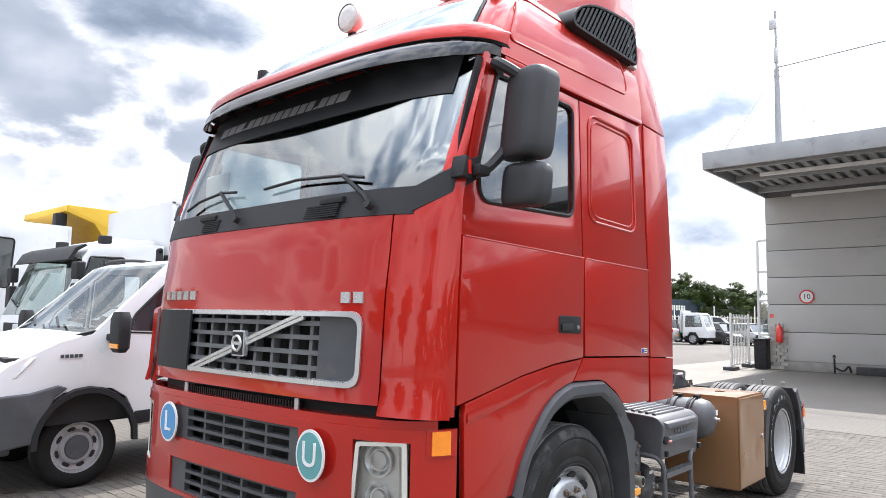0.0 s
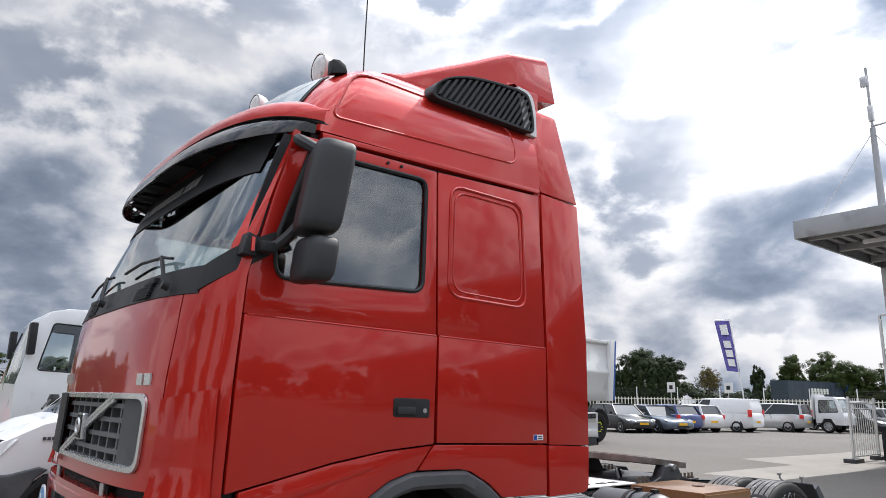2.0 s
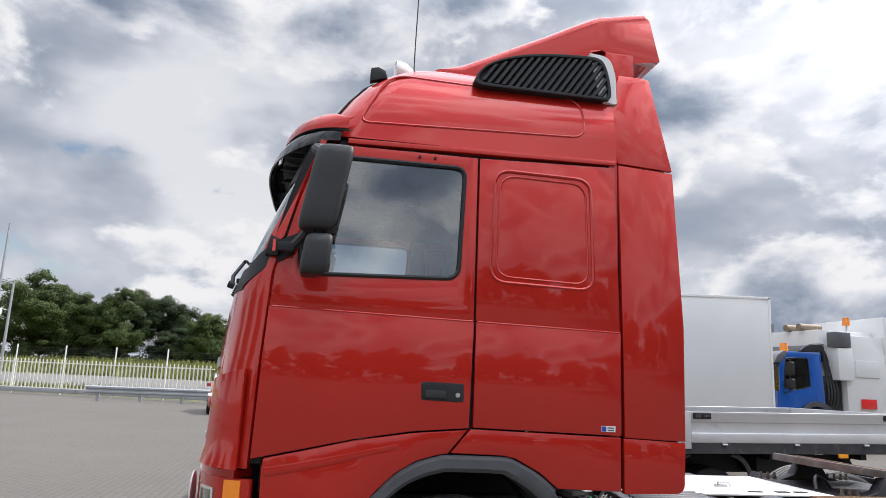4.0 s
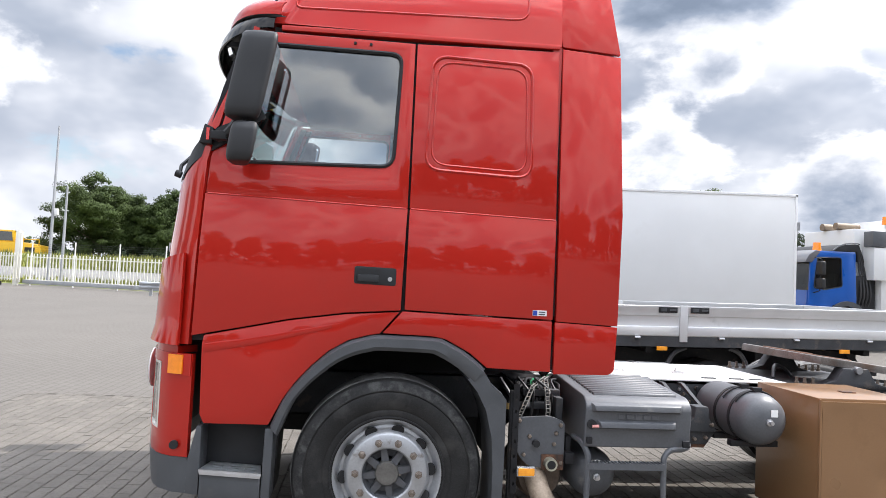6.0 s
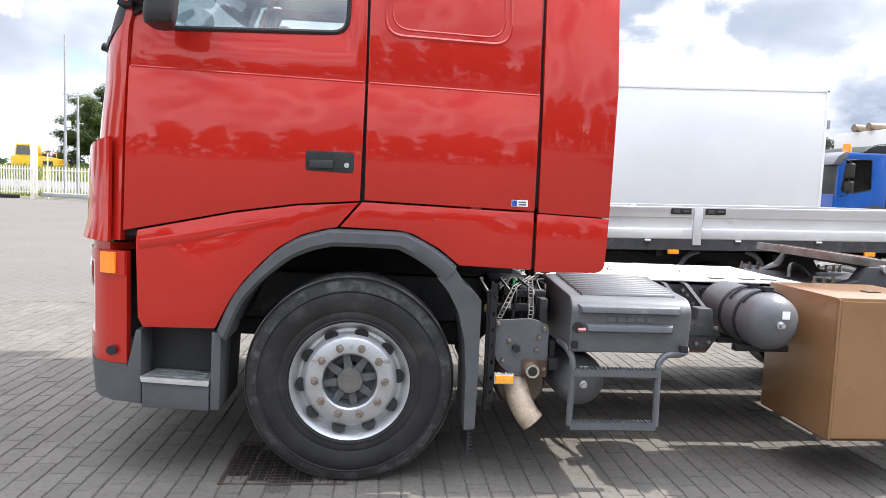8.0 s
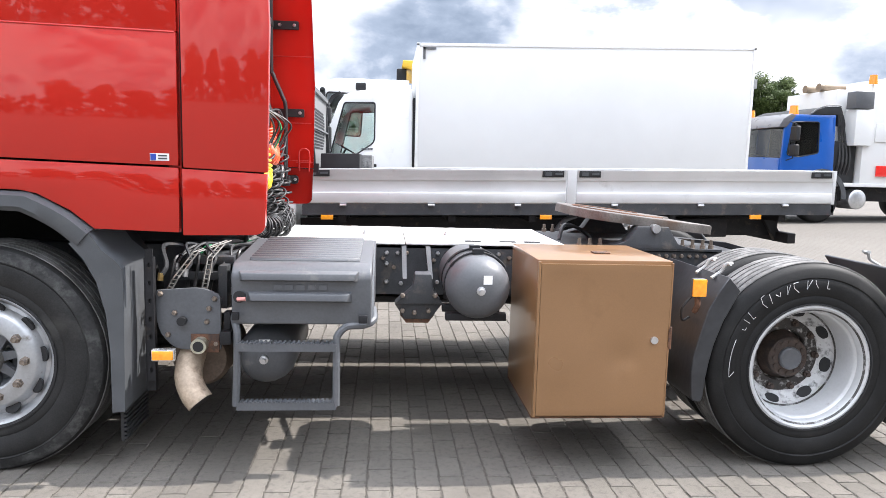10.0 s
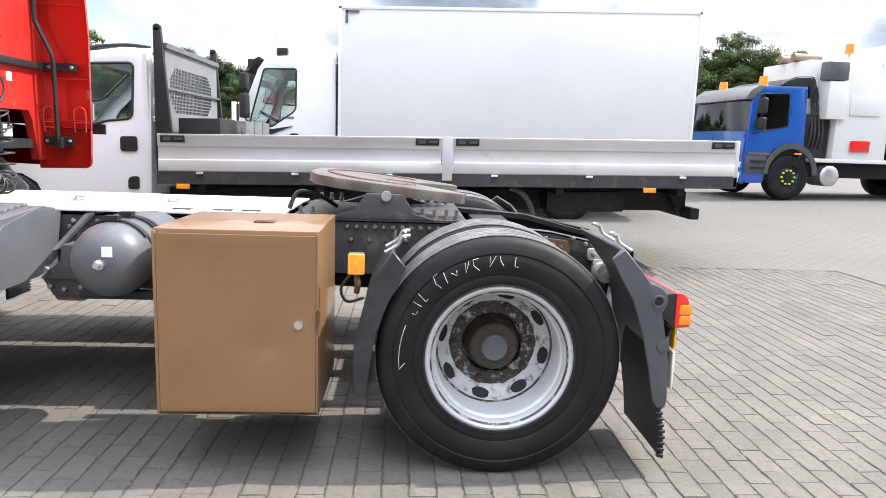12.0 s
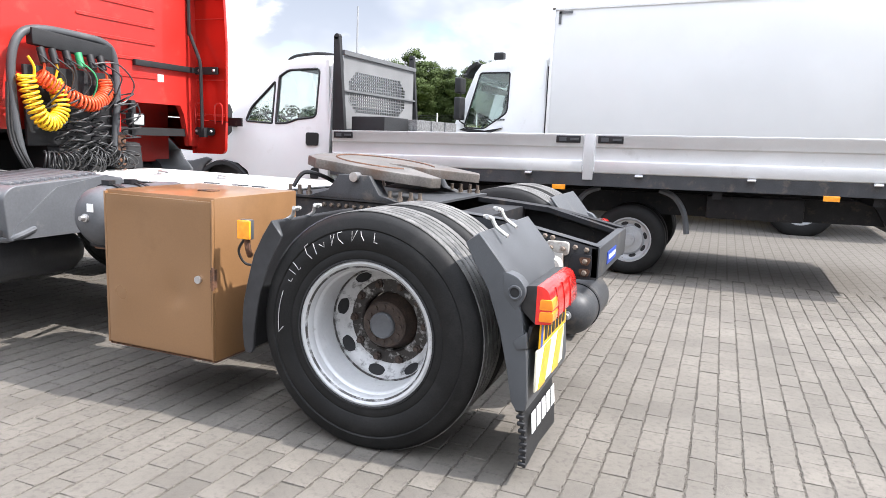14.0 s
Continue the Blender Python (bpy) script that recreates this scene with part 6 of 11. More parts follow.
for x in (1.62, 2.1):
    bm = bm_new()
    add_tube(bm, [(x - 0.04, 1.1, 0.96), (x - 0.03, 1.1, 0.99), (x + 0.05, 1.1, 0.985), (x + 0.06, 1.1, 0.96)], 0.007, 6)
    add_box(bm, (x - 0.05, 1.07, 0.957), (x + 0.02, 1.13, 0.972))
    part("deck_latch", bm, STEEL, truck)
for x in (2.16, 2.36, 2.5):
    box_part("deck_pad", (x, 0.86, 0.957), (x + 0.09, 0.9, 0.963), CHASSIS, truck, 0)
bm = bm_new()
add_box(bm, (0.75, 0.55, 0.90), (1.0, 1.75, 0.955))
part("cab_mount_beam", bm, CHASSIS_D, truck)

# fifth wheel coupling
bm = bm_new()
outer = [(-0.44, -0.18), (-0.38, -0.36), (-0.25, -0.45), (0.22, -0.45), (0.52, -0.37), (0.55, -0.3), (0.22, -0.07), (0.05, -0.055), (0.0, 0.0), (0.05, 0.055), (0.22, 0.07), (0.55, 0.3), (0.52, 0.37), (0.22, 0.45), (-0.25, 0.45), (-0.38, 0.36), (-0.44, 0.18)]
tilt = Matrix.Translation((3.17, 1.245, 1.076)) @ Matrix.Rotation(radians(6.3), 4, "Y") @ Matrix.Diagonal((0.83, 1, 1, 1))
fill_plate(bm, outer, [], lambda x, y, d: tilt @ Vector((x, y, 0.045 - d)), 0.052)
fw = part("fifth_wheel", bevel(bm, 0.012, 2, 50), pbr("worn_plate_steel", (0.135, 0.122, 0.112), 0.42, 0.3, var=0.3, scale=7, bump=0.001, bscale=100, dirt=(0.10, 0.062, 0.042), dirt_amount=0.5, dscale=4), truck, "worn steel coupling plate, tilted to the rear")
bm = bm_new()
add_tube(bm, [tilt @ Vector((0.33 * math.cos(t) - 0.02, 0.33 * math.sin(t), 0.046)) for t in [radians(40 + i * 280 / 30) for i in range(31)]], 0.006, 5)
part("grease_ring", bm, RUST, fw)
for s in (-1, 1):
    bm = bm_new()
    y = CY + s * 0.43
    add_prism(bm, [(2.93, 0.945), (3.47, 0.945), (3.36, 0.975), (3.30, 1.07), (3.12, 1.07), (3.06, 0.985)], y - 0.05, y + 0.05)
    part("coupling_mount", bevel(bm, 0.008), CHASSIS, fw, "grey cast mount")
    bm = bm_new()
    add_cyl(bm, (3.22, CY + s * 0.45, 1.06), (3.22, CY + s * 0.5, 1.06), 0.025, n=12)
    part("mount_pin", bm, STEEL, fw)
bm = bm_new()
add_box(bm, (2.75, 0.77, 0.935), (3.62, 1.72, 0.947))
part("mount_plate", bm, CHASSIS, truck)
bm = bm_new()
add_lathe(bm, [(0.016, 0), (0.016, 0.02), (0.010, 0.02), (0.010, 0.05), (0, 0.05)], (0, 0, 0), (0, 0, 1), 8)
stud = mesh_of("mount_stud", bm, NUT, 25)
bm.free()
for y in (0.805, 1.68):
    for x in (2.80, 2.86, 2.92, 3.40, 3.46, 3.52, 3.57):
        repeat("mount_stud", stud, truck, pose(x, y, 0.947))
bm = bm_new()
add_tube(bm, smooth_path([(2.72, 0.95, 0.97), (2.76, 1.0, 1.05), (2.86, 1.05, 1.03), (2.95, 1.1, 0.97)], 6), 0.012, 6)
part("release_hose", bm, BLACK_H, truck)

# battery box, steps and tanks
bm = bm_new()
add_prism(bm, round_poly([(0.02, 0.675), (0.75, 0.675), (0.75, 0.965), (0.62, 0.985), (0.05, 0.945), (0.0, 0.90)], [0.01, 0, 0, 0, 0.03, 0.03], 4), 1.055, 1.655, "x")
bat = part("battery_box", bevel(bm, 0.012, 3), TANK, truck, "grey ribbed battery box")
for i in range(11):
    y = 0.08 + i * 0.05
    z = 0.9475 + (y - 0.05) * 0.07
    bm = bm_new()
    add_prism(bm, [(y, z - 0.004), (y + 0.006, z + 0.012), (y + 0.026, z + 0.013), (y + 0.032, z - 0.002)], 1.12, 1.60, "x")
    part("lid_rib", bevel(bm, 0.003, 1), TANK, bat)
for z0, x0, x1 in ((0.865, 1.085, 1.60), (0.775, 1.12, 1.57)):
    bm = bm_new()
    ring0 = [(x0, 0.012, z0), (x1, 0.012, z0), (x1, 0.012, z0 + 0.052), (x0, 0.012, z0 + 0.052)]
    ring1 = [(x0 + 0.022, -0.02, z0 + 0.012), (x1 - 0.022, -0.02, z0 + 0.012), (x1 - 0.012, -0.012, z0 + 0.04), (x0 + 0.012, -0.012, z0 + 0.04)]
    add_loft(bm, [[Vector(p) for p in ring0], [Vector(p) for p in ring1]])
    part("front_ridge", bevel(bm, 0.004, 2), TANK, bat)
for k in range(5):
    bm = bm_new()
    bars_mesh(bm, (1.235 + 0.048 * k, 0.002, 0.832), (1, 0, 0), (0, 0, 1), [0.036], 0.024, 0.0, 0.003)
    part("moulded_bar", bevel(bm, 0.001, 1), TANK, bat)
bm = bm_new()
add_cyl(bm, (1.09, -0.004, 0.80), (1.09, 0.02, 0.80), 0.026, n=14)
part("cable_socket", bm, DARK, bat)
bm = bm_new()
add_cyl(bm, (1.085, -0.02, 0.793), (1.12, -0.022, 0.795), 0.009, n=8)
part("cable_end", bm, pbr("pink_plug", (0.5, 0.22, 0.2), 0.5), bat)
bm = bm_new()
add_box(bm, (1.60, -0.02, 0.69), (1.64, 0.0, 0.725))
part("box_latch", bevel(bm, 0.004), CHASSIS_D, bat)
box_part("box_latch", (1.06, -0.02, 0.70), (1.09, 0.0, 0.735), CHASSIS_D, bat, 0.004)
bm = bm_new()
add_prism(bm, [(0.03, 0.67), (0.7, 0.67), (0.78, 0.94), (0.62, 0.985), (0.3, 0.93), (0.06, 0.74)], 1.655, 1.663, "x")
part("box_side_plate", bm, TANK, bat)
bm = bm_new()
path = smooth_path([(1.04, 0.16, 0.70), (1.055, 0.06, 0.69), (1.075, 0.02, 0.645), (1.078, 0.01, 0.59), (1.075, 0.005, 0.45), (1.07, 0.0, 0.315)], 4)
add_tube(bm, path, 0.0165, 8)
step = part("side_step", bm, TANK, truck, "grey tubular side step with two rungs")
bm = bm_new()
path = smooth_path([(1.66, 0.16, 0.72), (1.665, 0.06, 0.69), (1.62, 0.03, 0.672), (1.55, 0.02, 0.668), (1.51, 0.012, 0.63), (1.505, 0.008, 0.58), (1.505, 0.0, 0.315)], 4)
add_tube(bm, path, 0.0165, 8)
part("step_tube", bm, TANK, step)
for z in (0.58, 0.315):
    bm = bm_new()
    add_box(bm, (1.075, -0.012, z - 0.018), (1.505, 0.03, z + 0.016))
    for i in range(20):
        add_box(bm, (1.09 + i * 0.0205, -0.014, z + 0.016), (1.10 + i * 0.0205, 0.03, z + 0.022))
    part("rung", bm, TANK, step)


def air_tank(centre, r, y0, y1, mat, label, strap=()):
    x, z = centre
    bm = bm_new()
    add_lathe(bm, [(0, y0), (r * 0.35, y0 + 0.004), (r * 0.7, y0 + 0.025), (r * 0.92, y0 + 0.06), (r, y0 + 0.11), (r, y1 - 0.08), (r * 0.7, y1 - 0.01), (0, y1)], (x, 0, z), (0, 1, 0), 40)
    tank = part("air_tank", bm, mat, truck, label)
    bm = bm_new()
    add_lathe(bm, [(0, -0.035), (0.012, -0.034), (0.013, -0.012), (0.02, -0.01), (0.02, 0.01)], (x, y0, z), (0, 1, 0), 10)
    part("drain_valve", bm, STEEL, tank)
    for y in strap:
        bm = bm_new()
        add_lathe(bm, [(r + 0.001, y), (r + 0.005, y + 0.001), (r + 0.005, y + 0.024), (r + 0.001, y + 0.025)], (x, 0, z), (0, 1, 0), 40)
        part("tank_strap", bm, CHASSIS_D, tank)
    return tank


tank = air_tank((2.145, 0.825), 0.15, 0.06, 0.72, TANK, "grey air tank slung beside the chassis", (0.22, 0.38))
box_part("tank_label", (2.155, 0.058, 0.855), (2.195, 0.0605, 0.895), WHITE_PL, tank, 0)
for y in (0.2, 0.4):
    box_part("tank_bracket", (2.0, y, 0.655), (2.29, y + 0.05, 0.69), CHASSIS_D, truck)
tank = air_tank((1.17, 0.485), 0.135, 0.13, 0.8, TANK, "grey air tank under the battery box")
box_part("tank_label", (1.145, 0.141, 0.555), (1.195, 0.1435, 0.575), WHITE_PL, tank, 0)
air_tank((4.37, 0.50), 0.11, 0.70, 1.3, CHASSIS, "grey air tank under the frame end", (0.9,))

# suspension hanger between battery box and tank
bm = bm_new()
add_prism(bm, [(1.76, 0.70), (2.0, 0.70), (1.95, 0.78), (1.94, 0.85), (1.86, 0.85), (1.85, 0.78)], 0.36, 0.46)
add_prism(bm, [(1.81, 0.62), (1.94, 0.62), (2.0, 0.70), (1.76, 0.70)], 0.38, 0.45)
part("spring_hanger", bevel(bm, 0.008), CHASSIS, truck, "grey cast hanger bracket")
for x in (1.80, 1.93):
    bm = bm_new()
    add_loft(bm, [[Vector((x, 0.40, 0.82)), Vector((x + 0.02, 0.40, 0.82)), Vector((x + 0.02, 0.44, 0.82)), Vector((x, 0.44, 0.82))], [Vector((x, 0.72, 0.94)), Vector((x + 0.025, 0.72, 0.94)), Vector((x + 0.025, 0.785, 0.94)), Vector((x, 0.785, 0.94))]])
    part("hanger_stay", bm, CHASSIS, truck)
bm = bm_new()
add_prism(bm, [(1.82, 0.60), (1.93, 0.60), (1.96, 0.64), (1.79, 0.64)], 0.39, 0.44)
part("rusty_lug", bm, RUST, truck)

# plate, plugs and exhaust behind the front wheel
bm = bm_new()
add_prism(bm, round_poly([(0.70, 0.80), (0.70, 0.62), (0.78, 0.53), (0.98, 0.53), (0.98, 0.78), (0.90, 0.815)], [0.01, 0.1, 0.05, 0.01, 0.02, 0.05], 4), 0.13, 0.15)
plate = part("connector_plate", bevel(bm, 0.003), TANK, truck, "grey plate with plug sockets")
bm = bm_new()
add_cyl(bm, (0.815, 0.10, 0.665), (0.815, 0.15, 0.665), 0.02, n=14)
part("rubber_cap", bm, BLACK_PL, plate)
bm = bm_new()
add_cyl(bm, (0.895, 0.07, 0.56), (0.895, 0.14, 0.56), 0.034, n=20)
part("plug_socket", bm, pbr("galvanised_socket", (0.42, 0.41, 0.33), 0.4, 0.6, var=0.2, scale=14, dirt=(0.3, 0.22, 0.1), dirt_amount=0.3, dscale=20), plate)
bm = bm_new()
add_lathe(bm, [(0.024, 0.0685), (0, 0.0685)], (0.895, 0, 0.56), (0, 1, 0), 16)
part("socket_face", bm, DARK, plate)
bm = bm_new()
add_box(bm, (0.85, 0.12, 0.52), (0.975, 0.128, 0.605))
part("socket_flange", bevel(bm, 0.003), RUST, plate)
for x, z in ((0.72, 0.785), (0.955, 0.765), (0.96, 0.56)):
    repeat("plate_bolt", bolt_r, plate, pose(x, 0.13, z))
box_part("side_marker", (0.70, 0.045, 0.50), (0.80, 0.075, 0.553), CHROME, truck, 0.006, "orange side marker lamp")
box_part("marker_lens", (0.705, 0.036, 0.506), (0.795, 0.05, 0.547), AMBER, truck, 0.006, "orange lens")
bm = bm_new()
add_box(bm, (0.66, 0.10, 0.35), (0.70, 0.14, 0.95))
part("guard_stay", bevel(bm, 0.004), CHASSIS_D, truck)
bm = bm_new()
add_lathe(bm, [(0.0, 0.22), (0.118, 0.22), (0.135, 0.25), (0.135, 0.6), (0, 0.62)], (0.865, 0, 0.465), (0, 1, 0), 28)
part("silencer", bm, pbr("burnt_metal", (0.15, 0.112, 0.085), 0.6, 0.4, var=0.25, scale=10, dirt=(0.13, 0.08, 0.05), dirt_amount=0.4, dscale=8), truck, "dull brown-grey exhaust silencer")
bm = bm_new()
path = smooth_path([(0.835, 0.28, 0.50), (0.832, 0.18, 0.47), (0.842, 0.105, 0.408), (0.872, 0.072, 0.350), (0.905, 0.058, 0.310)], 5)
add_tube(bm, path, 0.060, 22)
exh = part("exhaust_pipe", bm, pbr("pale_exhaust_steel", (0.40, 0.315, 0.235), 0.6, 0.3, var=0.25, scale=9, dirt=(0.085, 0.045, 0.028), dirt_amount=0.5, dscale=7), truck, "pale exhaust tail pipe bent outwards")
d = (Vector(path[-1]) - Vector(path[-2])).normalized()
# dark disc over the closed pipe end, coloured as its shaded inside
bm = bm_new()
add_cyl(bm, Vector(path[-1]) + d * 0.001, Vector(path[-1]) + d * 0.003, 0.054, n=20)
part("pipe_mouth", bm, DARK, exh)
for pts in ([(0.72, 0.2, 0.76), (0.76, 0.22, 0.84), (0.83, 0.3, 0.95), (0.95, 0.45, 0.99)], [(0.885, 0.18, 0.74), (0.90, 0.2, 0.83), (0.905, 0.26, 0.93), (0.93, 0.4, 0.98)]):
    bm = bm_new()
    for p, q in zip(pts, pts[1:]):
        p, q = Vector(p), Vector(q)
        u, w = basis(q - p)
        for s in (-0.011, 0.011):
            add_tube(bm, [p + Vector((s, 0, 0)), q + Vector((s, 0, 0))], 0.004, 5)
        for k in range(5):
            c = p + (q - p) * (k + 0.5) / 5
            add_tube(bm, [c - Vector((0.011, 0, 0)), c + Vector((0.011, 0, 0))], 0.003, 4)
    part("perforated_strap", bm, STRAP, truck, "perforated steel strap")
bm = bm_new()
add_box(bm, (0.72, 0.3, 0.82), (0.99, 0.75, 0.86))
add_box(bm, (0.78, 0.32, 0.89), (1.0, 0.72, 0.93))
add_box(bm, (0.95, 0.22, 0.70), (0.99, 0.3, 0.90))
part("valve_carrier", bevel(bm, 0.006), CHASSIS, truck)
for k in range(5):
    bm = bm_new()
    add_tube(bm, smooth_path([(0.75 + 0.04 * k, 0.34, 0.93), (0.80 + 0.03 * k, 0.45, 0.965 + 0.01 * (k % 2)), (0.95, 0.55 + 0.03 * k, 0.95), (1.05, 0.7, 0.97)], 5), 0.008, 6)
    part("air_line", bm, GREEN if k == 2 else BLACK_H, truck)

BRASS = pbr("brass_fitting", (0.36, 0.25, 0.10), 0.4, 0.7, var=0.2, scale=20)
rnd = random.Random(8)
for k in range(12):
    x0, y0, z0 = 0.68 + 0.028 * k, 0.26 + 0.03 * (k % 4), 0.84 + 0.02 * (k % 3)
    bm = bm_new()
    add_tube(bm, smooth_path([(x0, y0, z0 - 0.12 * (k % 2)), (x0 + 0.02, y0 + 0.03, z0 + 0.05), (x0 + rnd.uniform(-0.05, 0.08), y0 + 0.12, z0 + rnd.uniform(0.06, 0.13)), (x0 + rnd.uniform(0.0, 0.12), y0 + 0.3, 0.95)], 5), 0.0075 if k % 3 else 0.011, 6)
    line = part("air_line", bm, BLACK_H if k % 4 else CHASSIS, truck)
    bm = bm_new()
    add_cyl(bm, (x0 - 0.001, y0, z0 - 0.12 * (k % 2) - 0.018), (x0 + 0.002, y0 + 0.002, z0 - 0.12 * (k % 2) + 0.016), 0.013, n=8)
    part("line_fitting", bm, BRASS if k % 3 == 0 else STEEL, line)
bm = bm_new()
fill_plate(bm, [(0.672, 0.40), (0.705, 0.40), (0.705, 0.99), (0.672, 0.99)], [[(0.6885 + 0.008 * math.cos(t), z + 0.012 * math.sin(t)) for t in [i * math.pi / 4 for i in range(8)]] for z in (0.45, 0.52, 0.60, 0.68, 0.76, 0.84, 0.92)], lambda x, z, d: (x, 0.085 + d, z), 0.006)
part("perforated_bar", bm, CHASSIS_D, truck, "dark perforated steel bar")
for x, z in ((0.78, 0.70), (0.93, 0.72), (0.75, 0.60), (0.92, 0.66)):
    repeat("plate_bolt", bolt_r, plate, pose(x, 0.13, z))
bm = bm_new()
add_box(bm, (0.98, 0.10, 0.56), (1.03, 0.30, 0.62))
add_box(bm, (0.99, 0.14, 0.62), (1.02, 0.20, 0.70))
part("valve_block", bevel(bm, 0.006), CHASSIS_D, truck)
# brass nuts along the rail and the hanger
for x, z in ((1.70, 0.87), (1.76, 0.82), (1.83, 0.90), (1.98, 0.86), (2.02, 0.81), (2.07, 0.90), (2.25, 0.80), (2.29, 0.74), (2.37, 0.72), (2.40, 0.88)):
    repeat("frame_bolt", bolt_r, truck, pose(x, 0.783, z))
for x, y, z in ((1.80, 0.372, 0.665), (1.86, 0.372, 0.655), (1.93, 0.372, 0.665), (1.96, 0.355, 0.745), (1.80, 0.355, 0.745)):
    repeat("hanger_bolt", bolt_r, truck, pose(x, y, z))
bm = bm_new()
fill_plate(bm, [(2.03, 0.66), (2.10, 0.66), (2.10, 0.92), (2.03, 0.92)], [[(2.065 + 0.018 * math.cos(t), z + 0.018 * math.sin(t)) for t in [i * math.pi / 5 for i in range(10)]] for z in (0.71, 0.77, 0.83, 0.88)], lambda x, z, d: (x, 0.70 + d, z), 0.008)
part("perforated_bar", bm, CHASSIS_D, truck, "dark perforated steel bracket")
for y in (0.2, 0.34):
    bm = bm_new()
    add_tube(bm, [(2.145 + 0.157 * math.cos(t), y, 0.825 + 0.157 * math.sin(t)) for t in [radians(a) for a in range(35, 146, 10)]], 0.006, 5)
    add_box(bm, (2.12, y - 0.02, 0.978), (2.17, y + 0.02, 1.0))
    part("strap_clamp", bm, CHASSIS_D, truck)
# side box
bm = bm_new()
add_box(bm, (2.378, -0.028, 0.268), (2.992, 0.575, 0.985))
sbox = part("storage_box", bevel(bm, 0.005), BROWN, truck, "large tan painted steel storage box")
bm = bm_new()
(DX0, DY0, DZ0), (DX1, DY1, DZ1) = (2.394, -0.046, 0.28), (2.982, -0.028, 0.968)
DENTS = ((0.66, 0.37, 0.13, 0.012), (0.70, 0.30, 0.05, -0.006), (0.22, 0.80, 0.22, 0.009), (0.50, 0.60, 0.30, 0.008), (0.12, 0.30, 0.12, -0.006))
rows = []
for k in range(37):
    row = []
    for n in range(29):
        u, w = n / 28, k / 36
        edge = min(1.0, 14 * min(u, 1 - u, w, 1 - w))
        sink = sum(d * math.exp(-((u - a) ** 2 + (w - b) ** 2) / (2 * r * r * 0.4)) for a, b, r, d in DENTS)
        row.append(bm.verts.new((DX0 + (DX1 - DX0) * u, DY0 + sink * edge + (0.0025 if edge == 0 else 0), DZ0 + (DZ1 - DZ0) * w)))
    rows.append(row)
for k in range(36):
    for n in range(28):
        bm.faces.new((rows[k][n], rows[k][n + 1], rows[k + 1][n + 1], rows[k + 1][n]))
rim = rows[0][:-1] + [r[-1] for r in rows[:-1]] + rows[-1][:0:-1] + [r[0] for r in rows[:0:-1]]
deep = [bm.verts.new((v.co.x, DY1, v.co.z)) for v in rim]
for k in range(len(rim)):
    q = (k + 1) % len(rim)
    bm.faces.new((rim[q], rim[k], deep[k], deep[q]))
bm.faces.new(deep)
bmesh.ops.recalc_face_normals(bm, faces=bm.faces)
sdoor = part("box_door", bm, BROWN, sbox, "tan steel door, slightly dented")
for x0, x1 in ((2.380, 2.393), (2.983, 2.991)):
    bm = bm_new()
    add_box(bm, (x0, -0.044, 0.272), (x1, -0.028, 0.978))
    part("corner_strip", bevel(bm, 0.003), BROWN, sbox)
bm = bm_new()
add_box(bm, (2.378, -0.030, 0.262), (2.992, 0.57, 0.268))
part("box_base", bm, RUST, sbox)
bm = bm_new()
add_cyl(bm, (2.918, -0.056, 0.63), (2.918, -0.036, 0.63), 0.0165, n=18)
part("box_lock", bm, STEEL, sdoor)
bm = bm_new()
add_box(bm, (2.984, -0.05, 0.60), (2.996, -0.02, 0.68))
add_cyl(bm, (2.993, -0.045, 0.59), (2.993, -0.045, 0.69), 0.006, n=8)
part("box_hinge", bm, RUST, sbox)
box_part("lid_tab", (2.70, 0.2, 0.985), (2.78, 0.26, 0.991), RUST, sbox, 0.002)
for y in (0.60, 0.72):
    box_part("box_bracket", (2.45, y, 0.70), (2.92, y + 0.06, 0.76), CHASSIS_D, truck)

# rear mudguards
def guard(pts, wide, name, label, mat):
    bm = bm_new()
    rows = []
    for (x, z), (ix, iz) in pts:
        rows.append([Vector((x, 0.02, z)), Vector((x, -0.012, z)), Vector((ix, -0.016, iz)), Vector((ix, 0.0, iz)), Vector((x + (ix - x) * 0.2, 0.03, z + (iz - z) * 0.2)), Vector((x + (ix - x) * 0.2, wide, z + (iz - z) * 0.2)), Vector((x, wide, z))])
    add_loft(bm, rows)
    return both(name, bevel(bm, 0.004, 1, 50), mat, truck, label)


GUARD_D = pbr("dark_guard_plastic", (0.030, 0.031, 0.034), 0.36, spec=0.45, var=0.2, scale=6, bump=0.0015, bscale=30, dirt=(0.06, 0.06, 0.06), dirt_amount=0.25)
guard([((3.268, 0.915), (3.322, 0.852)), ((3.222, 0.845), (3.288, 0.782)), ((3.178, 0.76), (3.252, 0.712)), ((3.148, 0.65), (3.215, 0.605)), ((3.125, 0.55), (3.197, 0.52)), ((3.118, 0.46), (3.185, 0.44)), ((3.125, 0.36), (3.178, 0.35)), ((3.132, 0.335), (3.168, 0.33))], 0.66, "rear_mudguard", "dark plastic mudguard before the rear wheel", GUARD_D)
rear_guards = guard([((4.17, 0.945), (4.12, 0.905)), ((4.235, 0.87), (4.155, 0.84)), ((4.30, 0.79), (4.215, 0.74)), ((4.345, 0.66), (4.265, 0.60)), ((4.375, 0.50), (4.30, 0.46)), ((4.385, 0.34), (4.325, 0.33)), ((4.38, 0.30), (4.345, 0.30))], 0.66, "rear_mudguard", "grey plastic mudguard behind the rear wheel", GREY_PL)
